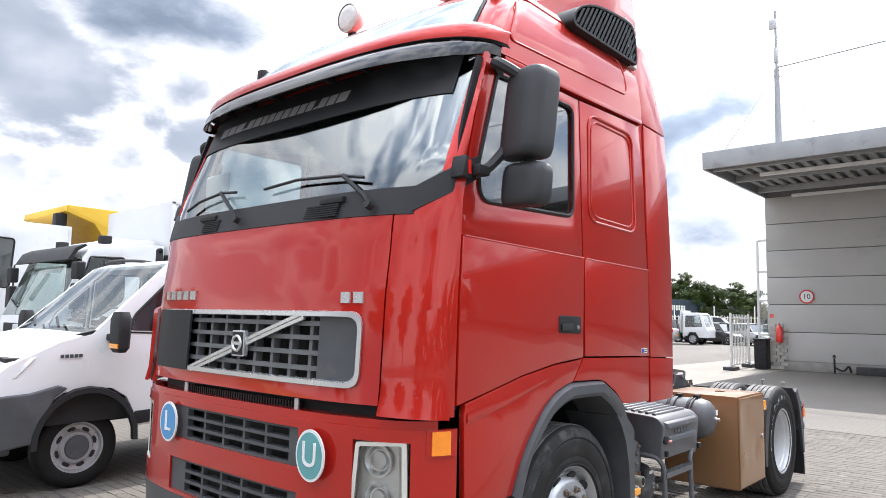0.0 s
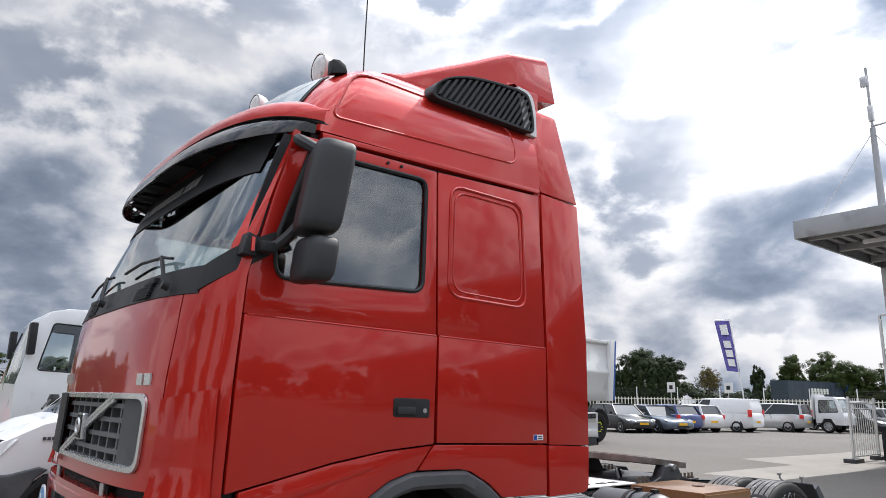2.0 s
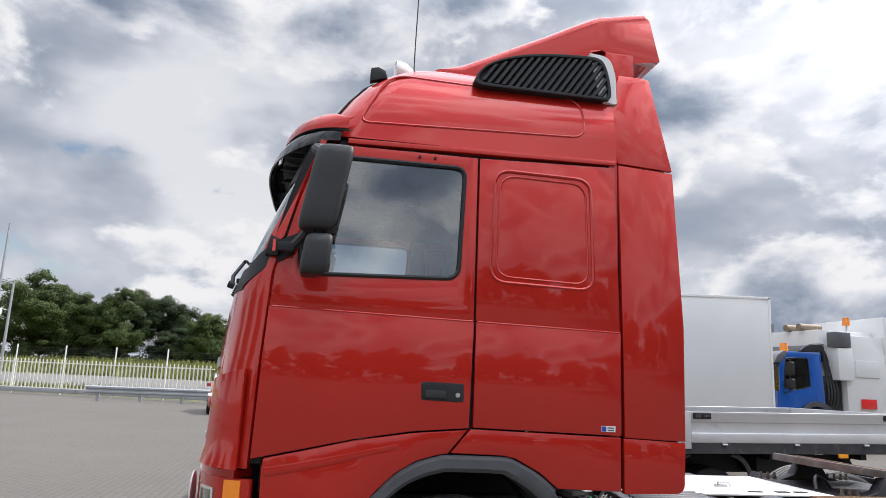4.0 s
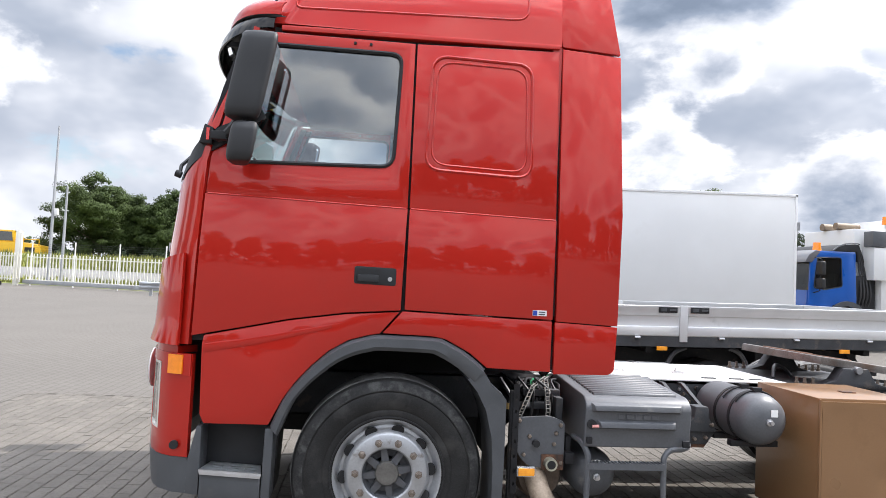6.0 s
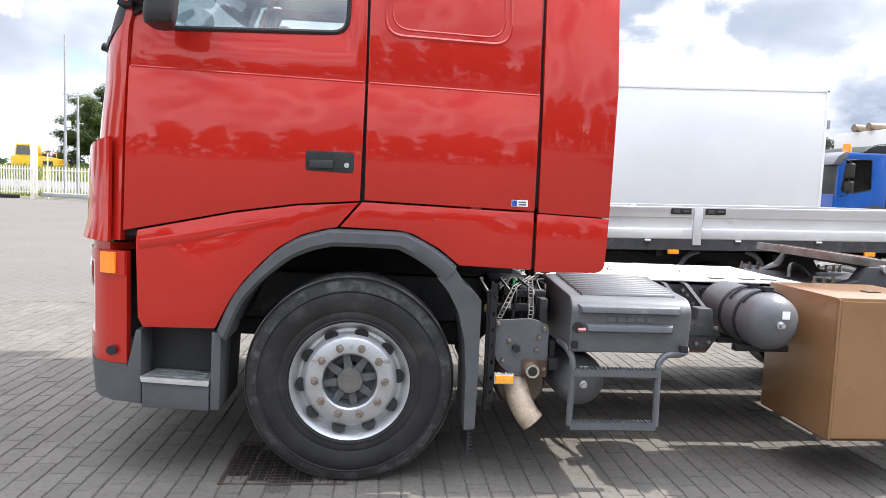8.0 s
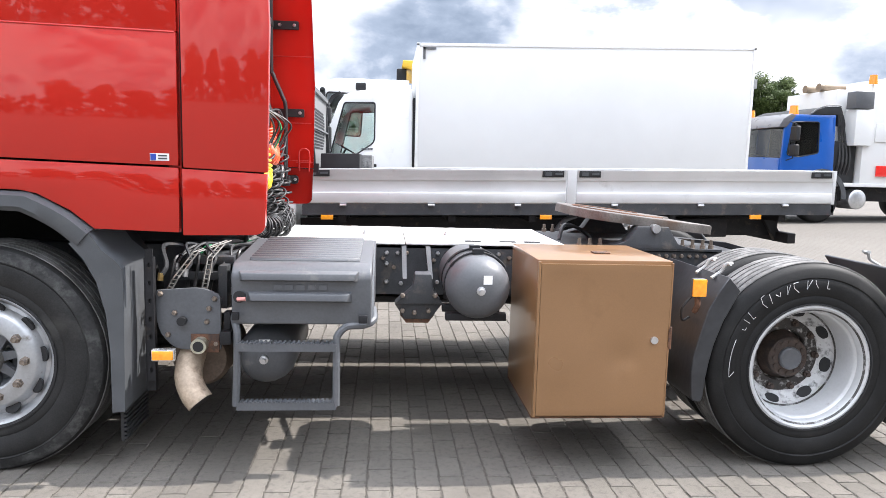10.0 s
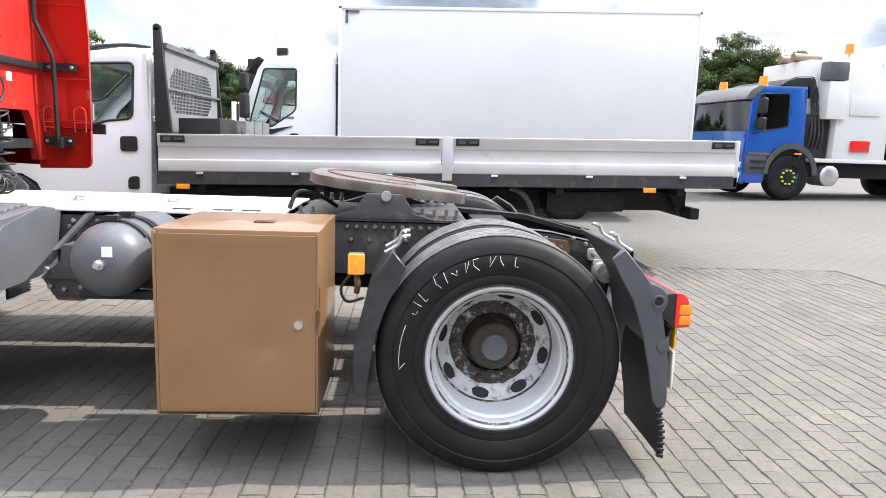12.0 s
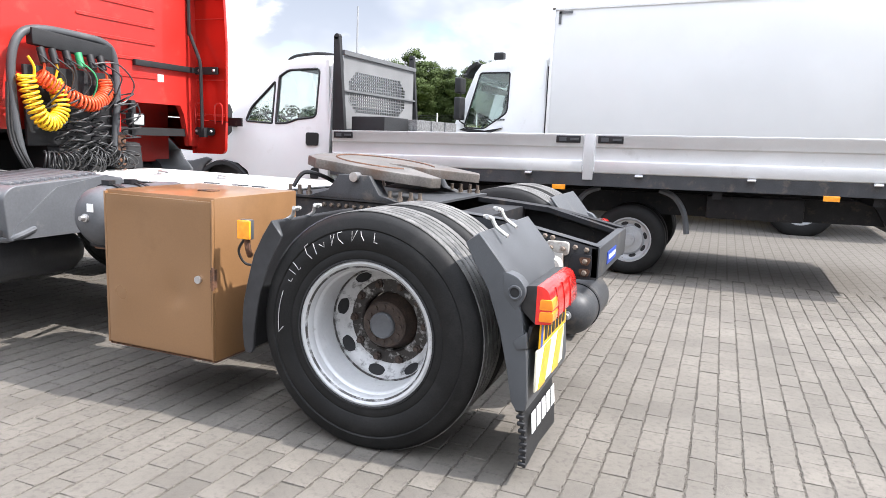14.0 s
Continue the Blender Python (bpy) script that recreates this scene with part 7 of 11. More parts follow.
for x, y, z in ((3.285, 0.10, 0.912), (3.285, 0.26, 0.912), (4.19, 0.12, 0.94), (4.17, 0.30, 0.955)):
    bm = bm_new()
    s = -1 if x < 3.7 else 1
    add_tube(bm, smooth_path([(x - s * 0.05, y, z + 0.05), (x - s * 0.02, y, z + 0.045), (x, y + 0.01, z + 0.01), (x + s * 0.05, y, z - 0.02)], 4), 0.008, 6)
    add_tube(bm, [(x - s * 0.03, y - 0.02, z + 0.05), (x - s * 0.02, y + 0.02, z + 0.04)], 0.009, 6)
    part("guard_clip", bm, pbr("pale_rubber", (0.36, 0.36, 0.35), 0.6, var=0.2, scale=30) if x == 3.285 and y == 0.10 else bpy.data.materials["pale_rubber"], truck, "pale rubber clip")
for flip, guard_ob in zip((None, CY), rear_guards):
    bm = bm_new()
    add_prism(bm, round_poly([(4.262, 0.815), (4.325, 0.80), (4.357, 0.757), (4.352, 0.72), (4.322, 0.672), (4.27, 0.72)], [0.02, 0.03, 0.02, 0.02, 0.01, 0.01], 4), -0.014, 0.05)
    plate = part("guard_plate", bevel(bm, 0.006, 2), GREY_PL, guard_ob, flip_y=flip)
    bm = bm_new()
    add_lathe(bm, [(0.018, -0.0135), (0.018, -0.018), (0.021, -0.021), (0.026, -0.020), (0.0275, -0.0135)], (4.316, 0, 0.74), (0, 1, 0), 24)
    part("hole_rim", bm, GREY_PL, plate, flip_y=flip)
    # dark disc instead of an opening; the hole's shade is its colour
    bm = bm_new()
    add_lathe(bm, [(0.0, -0.0148), (0.0178, -0.0148), (0.0178, -0.0135)], (4.316, 0, 0.74), (0, 1, 0), 20)
    part("guard_hole", bm, DARK, plate, "dark disc for the shaded hole in the guard", flip_y=flip)
bm = bm_new()
add_prism(bm, [(4.32, 0.56), (4.37, 0.60), (4.375, 0.54), (4.335, 0.53)], -0.02, 0.0)
part("guard_boss", bevel(bm, 0.005), GREY_PL, rear_guards[0])
for flip in (None, CY):
    bm = bm_new()
    add_prism(bm, round_poly([(4.335, 0.68), (4.392, 0.628), (4.405, 0.63), (4.40, 0.772), (4.35, 0.765)], 0.012, 3), 0.004, 0.44)
    lampb = part("tail_lamp", bevel(bm, 0.006), pbr("black_tape", (0.02, 0.02, 0.021), 0.38, var=0.2, scale=14, bump=0.004, bscale=34) if flip is None else bpy.data.materials["black_tape"], truck, "red and orange tail lamp wrapped in black tape", flip_y=flip)
    shell = round_poly([(4.394, 0.630), (4.455, 0.637), (4.452, 0.70), (4.440, 0.752), (4.418, 0.770), (4.394, 0.772)], [0.006, 0.012, 0.02, 0.02, 0.012, 0.004], 3)
    bm = bm_new()
    add_prism(bm, shell, -0.004, 0.438)
    lens = part("tail_lens", bevel(bm, 0.006), LENS_RED, lampb, "red lens", flip_y=flip)
    for y in (0.092, 0.20, 0.315):
        bm = bm_new()
        add_prism(bm, [(4.43, 0.64), (4.4575, 0.640), (4.4545, 0.70), (4.442, 0.755), (4.43, 0.755)], y, y + 0.004)
        part("lens_rib", bm, pbr("dark_red_rib", (0.36, 0.01, 0.01), 0.3) if "dark_red_rib" not in bpy.data.materials else bpy.data.materials["dark_red_rib"], lens, flip_y=flip)
    for k, (za, zb) in enumerate(((0.643, 0.683), (0.686, 0.727))):
        bm = bm_new()
        add_prism(bm, round_poly([(4.407, za), (4.4585, za + 0.003), (4.4575 - 0.006 * k, zb), (4.409, zb - 0.002)], 0.006, 2), -0.0085, 0.080)
        part("indicator_lens", bevel(bm, 0.003), ORANGE, lampb, "orange lens", flip_y=flip)
    bm = bm_new()
    rows = []
    for k in range(9):
        z = 0.62 - 0.54 * k / 8
        x = 4.385 - 0.03 * math.sin(math.pi * min(1.0, k / 6.5)) - (0.004 if k < 8 else -0.002)
        rows.append([Vector((x - 0.006, -0.004, z)), Vector((x + 0.006, -0.004, z)), Vector((x + 0.008 + 0.012 * math.sin(k * 0.6), 0.24, z)), Vector((x + 0.006, 0.47, z)), Vector((x - 0.006, 0.47, z)), Vector((x - 0.004, 0.24, z))])
    add_loft(bm, rows)
    flap = part("mud_flap", bm, BLACK_PL, truck, "black rubber mud flap with white bars", flip_y=flip)
    for i in range(9):
        z = 0.085 + i * 0.026
        x = 4.385 - 0.03 * math.sin(math.pi * min(1.0, (0.62 - z) / 0.54 * 8 / 6.5)) - 0.006
        bm = bm_new()
        add_box(bm, (x - 0.015, -0.010, z), (x + 0.014, 0.008, z + 0.014))
        part("flap_rib", bevel(bm, 0.003, 1), BLACK_PL, flap, flip_y=flip)
    for k in range(5):
        bm = bm_new()
        bars_mesh(bm, (4.397, 0.045 + 0.078 * k, 0.195), (0, 1, 0), (-0.16, 0, 1), [0.056], 0.072, 0.012, 0.002, 0.3)
        part("flap_bar", bm, WHITE_PL, flap, flip_y=flip)
    bm = bm_new()
    add_box(bm, (4.400, 0.005, 0.372), (4.410, 0.45, 0.53))
    refl = part("reflector_board", bevel(bm, 0.003, 1), pbr("cream_reflector", (0.74, 0.70, 0.55), 0.4, var=0.06, scale=12) if flip is None else bpy.data.materials["cream_reflector"], truck, "cream and yellow striped reflector board", flip_y=flip)
    for y, w in ((0.035, 0.10), (0.255, 0.10)):
        bm = bm_new()
        add_prism(bm, [(y, 0.374), (y + w, 0.374), (y + w + 0.07, 0.528), (y + 0.07, 0.528)], 4.410, 4.413, "x")
        part("stripe", bm, REFL_Y, refl, flip_y=flip)
    bm = bm_new()
    add_box(bm, (4.406, 0.02, 0.535), (4.414, 0.45, 0.635))
    npl = part("number_plate", bevel(bm, 0.003), PLATE_Y, truck, "yellow plate with dark bars", flip_y=flip)
    bm = bm_new()
    bars_mesh(bm, (4.415, 0.075, 0.553), (0, 1, 0), (0, 0, 1), [0.042] * 6, 0.06, 0.018, 0.001)
    part("plate_bars", bm, BLACK_PL, npl, flip_y=flip)
    bm = bm_new()
    add_box(bm, (4.4143, 0.022, 0.537), (4.4148, 0.052, 0.633))
    part("plate_edge", bm, BLUE_L, npl, flip_y=flip)
    if flip:
        # the other side's guard sits further forward
        for ob in (rear_guards[1], lampb, flap, refl, npl):
            ob.location.x -= 0.17
bm = bm_new()
add_prism(bm, [(3.10, 0.82), (3.16, 0.82), (3.16, 0.905), (3.10, 0.905)], -0.005, 0.02)
sml = part("side_marker", bevel(bm, 0.006), GREY_PL, truck, "orange side marker lamp on a bracket")
box_part("marker_lens", (3.098, -0.018, 0.822), (3.162, -0.004, 0.903), AMBER, sml, 0.006, "orange lens")
bm = bm_new()
add_tube(bm, smooth_path([(3.13, 0.01, 0.82), (3.135, 0.01, 0.78), (3.13, 0.03, 0.745)], 4), 0.013, 6)
part("marker_stay", bm, RUST, sml)
bm = bm_new()
add_tube(bm, smooth_path([(3.11, 0.02, 0.82), (3.07, 0.03, 0.76), (3.09, 0.06, 0.70), (3.15, 0.12, 0.70)], 5), 0.006, 6)
part("marker_cable", bm, BLACK_H, sml)
CASTING = pbr("pale_casting", (0.36, 0.345, 0.32), 0.6, var=0.2, scale=12, dirt=(0.16, 0.085, 0.045), dirt_amount=0.42, dscale=14)
bm = bm_new()
add_prism(bm, round_poly([(4.235, 0.765), (4.345, 0.765), (4.345, 0.828), (4.235, 0.828)], 0.02, 4), 0.755, 0.785)
add_prism(bm, [(4.262, 0.69), (4.322, 0.69), (4.322, 0.775), (4.262, 0.775)], 0.745, 0.785)
mount = part("shock_mount", bevel(bm, 0.005), CASTING, truck, "pale cast shock absorber bracket")
for x in (4.262, 4.318):
    repeat("mount_bolt", bolt_r, mount, pose(x, 0.753, 0.797))
bm = bm_new()
add_lathe(bm, [(0.0, 0.60), (0.018, 0.60), (0.02, 0.615), (0.046, 0.62), (0.048, 0.69), (0.044, 0.70), (0.034, 0.705), (0.034, 0.75)], (4.292, 0, 0.725), (0, 1, 0), 22)
part("shock_eye", bm, CASTING, mount)
bm = bm_new()
add_tube(bm, [(4.292, 0.655, 0.72), (4.25, 0.655, 0.40)], 0.034, 12)
part("shock_absorber", bm, CHASSIS_D, truck, "dark shock absorber")
bm = bm_new()
add_prism(bm, round_poly([(4.335, 0.672), (4.45, 0.672), (4.45, 0.775), (4.352, 0.775)], 0.012, 3), 0.772, 0.785)
part("rail_gusset", bevel(bm, 0.003), CHASSIS_D, truck, "dark gusset plate with rust round its bolts")
for x, z in ((4.42, 0.745), (4.42, 0.692)):
    bm = bm_new()
    add_prism(bm, [(x + 0.024 * math.cos(a) * (1 + 0.2 * math.sin(3 * a)), z + 0.024 * math.sin(a) * (1 + 0.25 * math.cos(2 * a))) for a in [k * math.pi / 9 for k in range(18)]], 0.7705, 0.772)
    part("rust_bloom", bm, RUST, truck)
    repeat("frame_bolt", bolt_r, truck, pose(x, 0.769, z))

# lines and hoses behind the cab
def coil(path, r, wire, turns, mat, name, label=""):
    pts = smooth_path(path, 12)
    k = len(pts)
    out, u = [], None
    steps = turns * 12
    for i in range(steps + 1):
        f = i / steps * (k - 1)
        j = min(int(f), k - 2)
        p = pts[j] + (pts[j + 1] - pts[j]) * (f - j)
        d = (pts[j + 1] - pts[j]).normalized()
        if u is None:
            u, w = basis(d)
        else:
            u = (u - d * u.dot(d)).normalized()
            w = d.cross(u)
        t = 2 * math.pi * i / 12
        out.append(p + r * (math.cos(t) * u + math.sin(t) * w))
    bm = bm_new()
    add_tube(bm, out, wire, 6)
    return part(name, bm, mat, truck, label, smooth=80)


coil([(1.02, 0.64, 1.55), (1.03, 0.66, 1.42), (1.05, 0.70, 1.30), (1.05, 0.78, 1.27), (1.04, 0.85, 1.34), (1.02, 0.86, 1.46), (1.0, 0.84, 1.52)], 0.048, 0.0085, 26, YELLOW_H, "air_hose", "yellow coiled air hose")
coil([(1.0, 0.74, 1.56), (1.02, 0.82, 1.50), (1.04, 0.92, 1.44), (1.05, 1.04, 1.40), (1.04, 1.14, 1.42), (1.02, 1.22, 1.48), (1.0, 1.23, 1.56)], 0.045, 0.0085, 27, RED_H, "air_hose", "orange-red coiled air hose")
coil([(1.0, 0.80, 1.4), (1.04, 0.86, 1.2), (1.08, 0.9, 1.06), (1.1, 0.78, 1.03), (1.06, 0.70, 1.04)], 0.055, 0.0065, 15, BLACK_H, "electric_cable", "black coiled cable")
coil([(1.0, 0.98, 1.42), (1.05, 1.0, 1.25), (1.08, 1.02, 1.1), (1.08, 1.12, 1.04), (1.05, 1.2, 1.1)], 0.05, 0.0065, 14, BLACK_H, "electric_cable", "black coiled cable")
coil([(1.0, 1.15, 1.45), (1.04, 1.16, 1.3), (1.06, 1.12, 1.12), (1.08, 1.0, 1.03)], 0.06, 0.006, 9, BLACK_H, "electric_cable", "black coiled cable")
coil([(1.02, 0.90, 1.50), (1.06, 0.94, 1.30), (1.10, 0.90, 1.12), (1.12, 0.98, 1.02), (1.08, 1.08, 1.00)], 0.058, 0.006, 13, BLACK_H, "electric_cable", "black coiled cable")
coil([(1.02, 1.06, 1.44), (1.07, 1.10, 1.24), (1.10, 1.18, 1.08), (1.10, 1.26, 1.02), (1.06, 1.30, 1.06)], 0.05, 0.006, 12, BLACK_H, "electric_cable", "black coiled cable")
for k in range(6):
    y = 0.74 + 0.09 * k
    bm = bm_new()
    add_tube(bm, smooth_path([(1.02, y, 1.68), (1.10 + 0.02 * (k % 3), y + 0.05, 1.60), (1.10, y + 0.11 - 0.04 * (k % 2), 1.52), (1.05, y + 0.06, 1.42), (1.02, y + 0.02, 1.36)], 6), 0.0055, 6)
    part("loose_cable", bm, BLACK_H if k != 3 else GREEN, truck)
bm = bm_new()
add_tube(bm, smooth_path([(0.98, 0.66, 0.98), (0.97, 0.62, 1.1), (0.96, 0.60, 1.3), (0.95, 0.60, 1.6), (0.95, 0.66, 1.78), (0.95, 0.8, 1.84), (0.95, 1.1, 1.84), (0.95, 1.28, 1.82), (0.95, 1.36, 1.74), (0.96, 1.37, 1.5), (0.97, 1.34, 1.25), (0.98, 1.30, 0.98)], 6), 0.026, 10)
part("hose_hoop", bm, GREY_PL, truck, "grey tubular hoop that carries the hoses")
box_part("hose_board", (0.90, 0.70, 1.12), (0.925, 1.40, 1.62), BLACK_PL, truck, 0.01)
bm = bm_new()
add_prism(bm, [(0.72, 1.74), (1.32, 1.70), (1.32, 1.80), (0.72, 1.84)], 0.93, 0.99, "x")
part("plug_bar", bevel(bm, 0.008), BLACK_PL, truck)
for y, mt in ((0.76, BLACK_PL), (0.84, BLACK_PL), (0.94, BLACK_PL), (1.03, GREEN), (1.12, BLACK_PL), (1.2, BLACK_PL)):
    bm = bm_new()
    add_cyl(bm, (1.0, y, 1.72), (1.03, y, 1.63), 0.024, n=12)
    part("hose_plug", bm, mt, truck)
for y0, y1, mt in ((0.66, 0.70, YELLOW_H), (0.76, 0.74, RED_H), (0.84, 0.84, YELLOW_H), (1.2, 1.23, RED_H), (0.96, 0.98, BLACK_H), (1.1, 1.13, BLACK_H)):
    bm = bm_new()
    add_tube(bm, smooth_path([(1.02, y0, 1.66), (1.03, 0.5 * (y0 + y1) + 0.01, 1.6), (1.01, y1, 1.53)], 4), 0.0085, 6)
    part("hose_end", bm, mt, truck)
for k in range(3):
    bm = bm_new()
    y = 0.57 + 0.02 * k
    add_tube(bm, smooth_path([(0.95, y, 1.5), (0.97, y - 0.02, 1.2), (1.0, y + 0.03, 1.02), (0.98, y + 0.1, 0.95)], 5), 0.01, 6)
    part("air_line", bm, BLACK_H, truck)
bm = bm_new()
add_box(bm, (1.0, 1.40, 1.27), (1.06, 1.52, 1.36))
wl = part("work_lamp", bevel(bm, 0.01), BLACK_PL, truck, "small square work lamp")
box_part("lamp_lens", (1.06, 1.415, 1.28), (1.066, 1.505, 1.35), LENS_W, wl, 0.003)
box_part("lamp_stay", (0.98, 1.44, 1.2), (1.02, 1.48, 1.45), BLACK_PL, wl, 0.004)
box_part("rusty_stay", (0.96, 1.33, 0.95), (1.0, 1.40, 1.2), RUST, truck, 0.004)
# stays between rear wall and the far deflector
FAR = 2.269
for z, xa, xb in ((1.735, 0.875, 1.10), (2.36, 0.875, 1.06)):
    bm = bm_new()
    add_prism(bm, round_poly([(xa, z - 0.03), (xb, z - 0.03), (xb, z + 0.03), (xa, z + 0.03)], 0.008, 3), FAR - 0.022, FAR)
    stay = part("deflector_stay", bevel(bm, 0.004), BLACK_PL, truck, "black stay of the far deflector")
    bm = bm_new()
    add_box(bm, (0.853, 1.62, z - 0.022), (0.885, FAR - 0.02, z + 0.022))
    part("stay_arm", bevel(bm, 0.004), BLACK_PL, stay)
    for x in (xa + 0.05, xb - 0.03):
        repeat("stay_bolt", bolt, stay, pose(x, FAR - 0.022, z))
bm = bm_new()
add_tube(bm, smooth_path([(0.872, 2.19, 2.9), (0.872, 2.19, 2.10), (0.885, 2.195, 2.0), (0.945, 2.20, 1.86), (0.972, 2.20, 1.78), (0.974, 2.205, 1.6), (0.972, 2.215, 1.24)], 5), 0.0145, 8)
part("rear_pipe", bm, BLACK_PL, truck, "black pipe along the deflector")
bm = bm_new()
add_prism(bm, round_poly([(0.86, 1.215), (1.06, 1.215), (1.06, 1.28), (0.86, 1.28)], 0.03, 4), FAR - 0.02, FAR)
foot = part("pipe_foot", bevel(bm, 0.005), BLACK_PL, truck, "black foot plate of the pipe")
box_part("pipe_socket", (0.945, FAR - 0.065, 1.20), (1.0, FAR - 0.02, 1.275), BLACK_PL, foot, 0.006)
for x in (0.885, 1.035):
    repeat("foot_bolt", bolt, foot, pose(x, FAR - 0.02, 1.248))
for x in (0.90, 1.10):
    bm = bm_new()
    for z, xa, xb in ((1.46, x - 0.035, x + 0.035),):
        add_tube(bm, smooth_path([(xa, FAR - 0.006, z - 0.15), (xa, FAR - 0.008, z), (xb, FAR - 0.008, z), (xb, FAR - 0.006, z - 0.15)], 3), 0.006, 6)
    add_tube(bm, [(x - 0.06, FAR - 0.004, 1.375), (x + 0.06, FAR - 0.004, 1.375)], 0.005, 6)
    part("panel_bracket", bm, RED_DULL, truck)
for z in (1.385, 1.66, 2.14):
    box_part("panel_crease", (0.86, FAR - 0.004, z), (1.15, FAR + 0.004, z + 0.006), RED_DULL, truck, 0.001)
box_part("wall_label", (0.85, 1.865, 1.615), (0.853, 1.925, 1.67), WHITE_PL, truck, 0)
bm = bm_new()
add_prism(bm, [(1.42, 0.98), (2.30, 0.98), (2.30, 1.50), (1.42, 1.50)], 0.50, 0.53, "x")
part("sleeper_floor_edge", bm, RED_DULL, truck, "red cab floor edge in shade")
coil([(1.02, 1.37, 1.50), (1.05, 1.40, 1.36), (1.06, 1.39, 1.20), (1.08, 1.36, 1.07), (1.10, 1.30, 1.01)], 0.062, 0.0058, 9, BLACK_H, "electric_cable", "black coiled cable")
bm = bm_new()
add_tube(bm, smooth_path([(1.03, 1.10, 1.66), (1.07, 1.28, 1.68), (1.09, 1.40, 1.56), (1.08, 1.34, 1.44), (1.07, 1.24, 1.40), (1.08, 1.42, 1.42), (1.07, 1.46, 1.34), (1.06, 1.38, 1.28)], 6), 0.0055, 6)
part("loose_cable", bm, BLACK_H, truck)
# fuel tank and side box on the other side
bm = bm_new()
add_prism(bm, round_poly([(1.80, 0.40), (2.42, 0.40), (2.42, 0.90), (1.80, 0.90)], 0.09, 5), 1.15, 2.55, "x")
ftank = part("fuel_tank", bevel(bm, 0.01, 2), TANK, truck, "long grey fuel tank on the far side")
for x in (1.45, 2.2):
    bm = bm_new()
    add_prism(bm, round_poly([(1.795, 0.395), (2.425, 0.395), (2.425, 0.905), (1.795, 0.905)], 0.094, 5), x, x + 0.05, "x")
    part("tank_strap", bm, CHASSIS_D, ftank)
box_part("battery_tray", (2.62, 1.80, 0.52), (3.08, 2.40, 0.88), CHASSIS_D, truck, 0.02)
bm = bm_new()
add_cyl(bm, (0.9, 1.245, 0.66), (3.5, 1.245, 0.54), 0.06, n=14)
part("drive_shaft", bm, CHASSIS_D, truck)


# ---- vehicles beside and behind ----
def raked(bm, x0=-0.7, k=0.02):
    for v in bm.verts:
        v.co.z += k * (v.co.x - x0)
    return bm


def small_wheel(name, parent, centre, R, r, w, side, rim_mat, label="black tyre", holes=6, cover=None, spots=None):
    cx, cy, cz = centre

    def put(nm, bm, mat, par, lab=""):
        for v in bm.verts:
            v.co = Vector((cx, cy, cz)) + Vector((v.co.x, v.co.y * side, v.co.z))
        return part(nm, bm, mat, par, lab)

    bm = bm_new()
    prof = [(r - 0.01, 0.03), (r, 0.01), (r + 0.02, 0.0), (R - 0.05, -0.003), (R - 0.015, 0.015), (R, 0.04), (R, w - 0.04), (R - 0.02, w - 0.01), (r, w)]
    add_lathe(bm, prof, (0, 0, 0), (0, 1, 0), 40)
    tyre = put(name, bm, RUBBER, parent, label)
    bm = bm_new()
    add_lathe(bm, [(r + 0.008, 0.02), (r + 0.008, 0.006), (r - 0.006, 0.006), (r - 0.02, 0.04), (r * 0.72, 0.05), (r * 0.62, 0.025), (r * 0.3, 0.02), (r * 0.28, 0.0), (0, -0.002)], (0, 0, 0), (0, 1, 0), 36)
    rim = put("rim", bm, rim_mat, tyre)
    for i in range(holes):
        bm = bm_new()
        a = 2 * math.pi * i / holes + 0.3
        c = Vector((math.cos(a), 0, math.sin(a))) * r * 0.76
        t = Vector((-math.sin(a), 0, math.cos(a)))
        u = Vector((math.cos(a), 0, math.sin(a)))
        h = r * 0.17
        add_loft(bm, [[c + t * h * math.cos(q) + u * h * 0.5 * math.sin(q) + Vector((0, 0.043, 0)) for q in [k * math.pi / 5 for k in range(10)]], [c + t * h * math.cos(q) + u * h * 0.5 * math.sin(q) + Vector((0, 0.06, 0)) for q in [k * math.pi / 5 for k in range(10)]]])
        # no hole is cut: the plug's near-black is its shade
        put("hand_hole", bm, DARK, rim)
    if cover:
        bm = bm_new()
        add_lathe(bm, [(r * 0.5, 0.02), (r * 0.46, 0.0), (0, -0.012)], (0, 0, 0), (0, 1, 0), 20)
        put("rim_cover", bm, cover, rim)
    if spots:
        for i in range(10):
            a = 2 * math.pi * i / 10
            bm = bm_new()
            add_cyl(bm, (r * 0.55 * math.cos(a), -0.02, r * 0.55 * math.sin(a)), (r * 0.55 * math.cos(a), 0.02, r * 0.55 * math.sin(a)), 0.022, n=8)
            put("nut_cap", bm, spots, rim)
    return tyre


def skin(bm, prof, y0, y1, thick, crown=0.0, inset=None):
    """A sheet over the vehicle, along a side profile of x and z, from side to side. inset(z): how far the sides lean in."""
    inset = inset or (lambda z: 0.0)
    rows = []
    for x, z in prof:
        a, b = y0 + inset(z), y1 - inset(z)
        rows.append([Vector((x - crown * (1 - (2 * t - 1) ** 2), a + (b - a) * t, z + crown * 0.4 * (1 - (2 * t - 1) ** 2))) for t in [i / 8 for i in range(9)]])
    add_loft(bm, rows, False, False)
    bmesh.ops.recalc_face_normals(bm, faces=bm.faces)
    return solid(bm, thick)


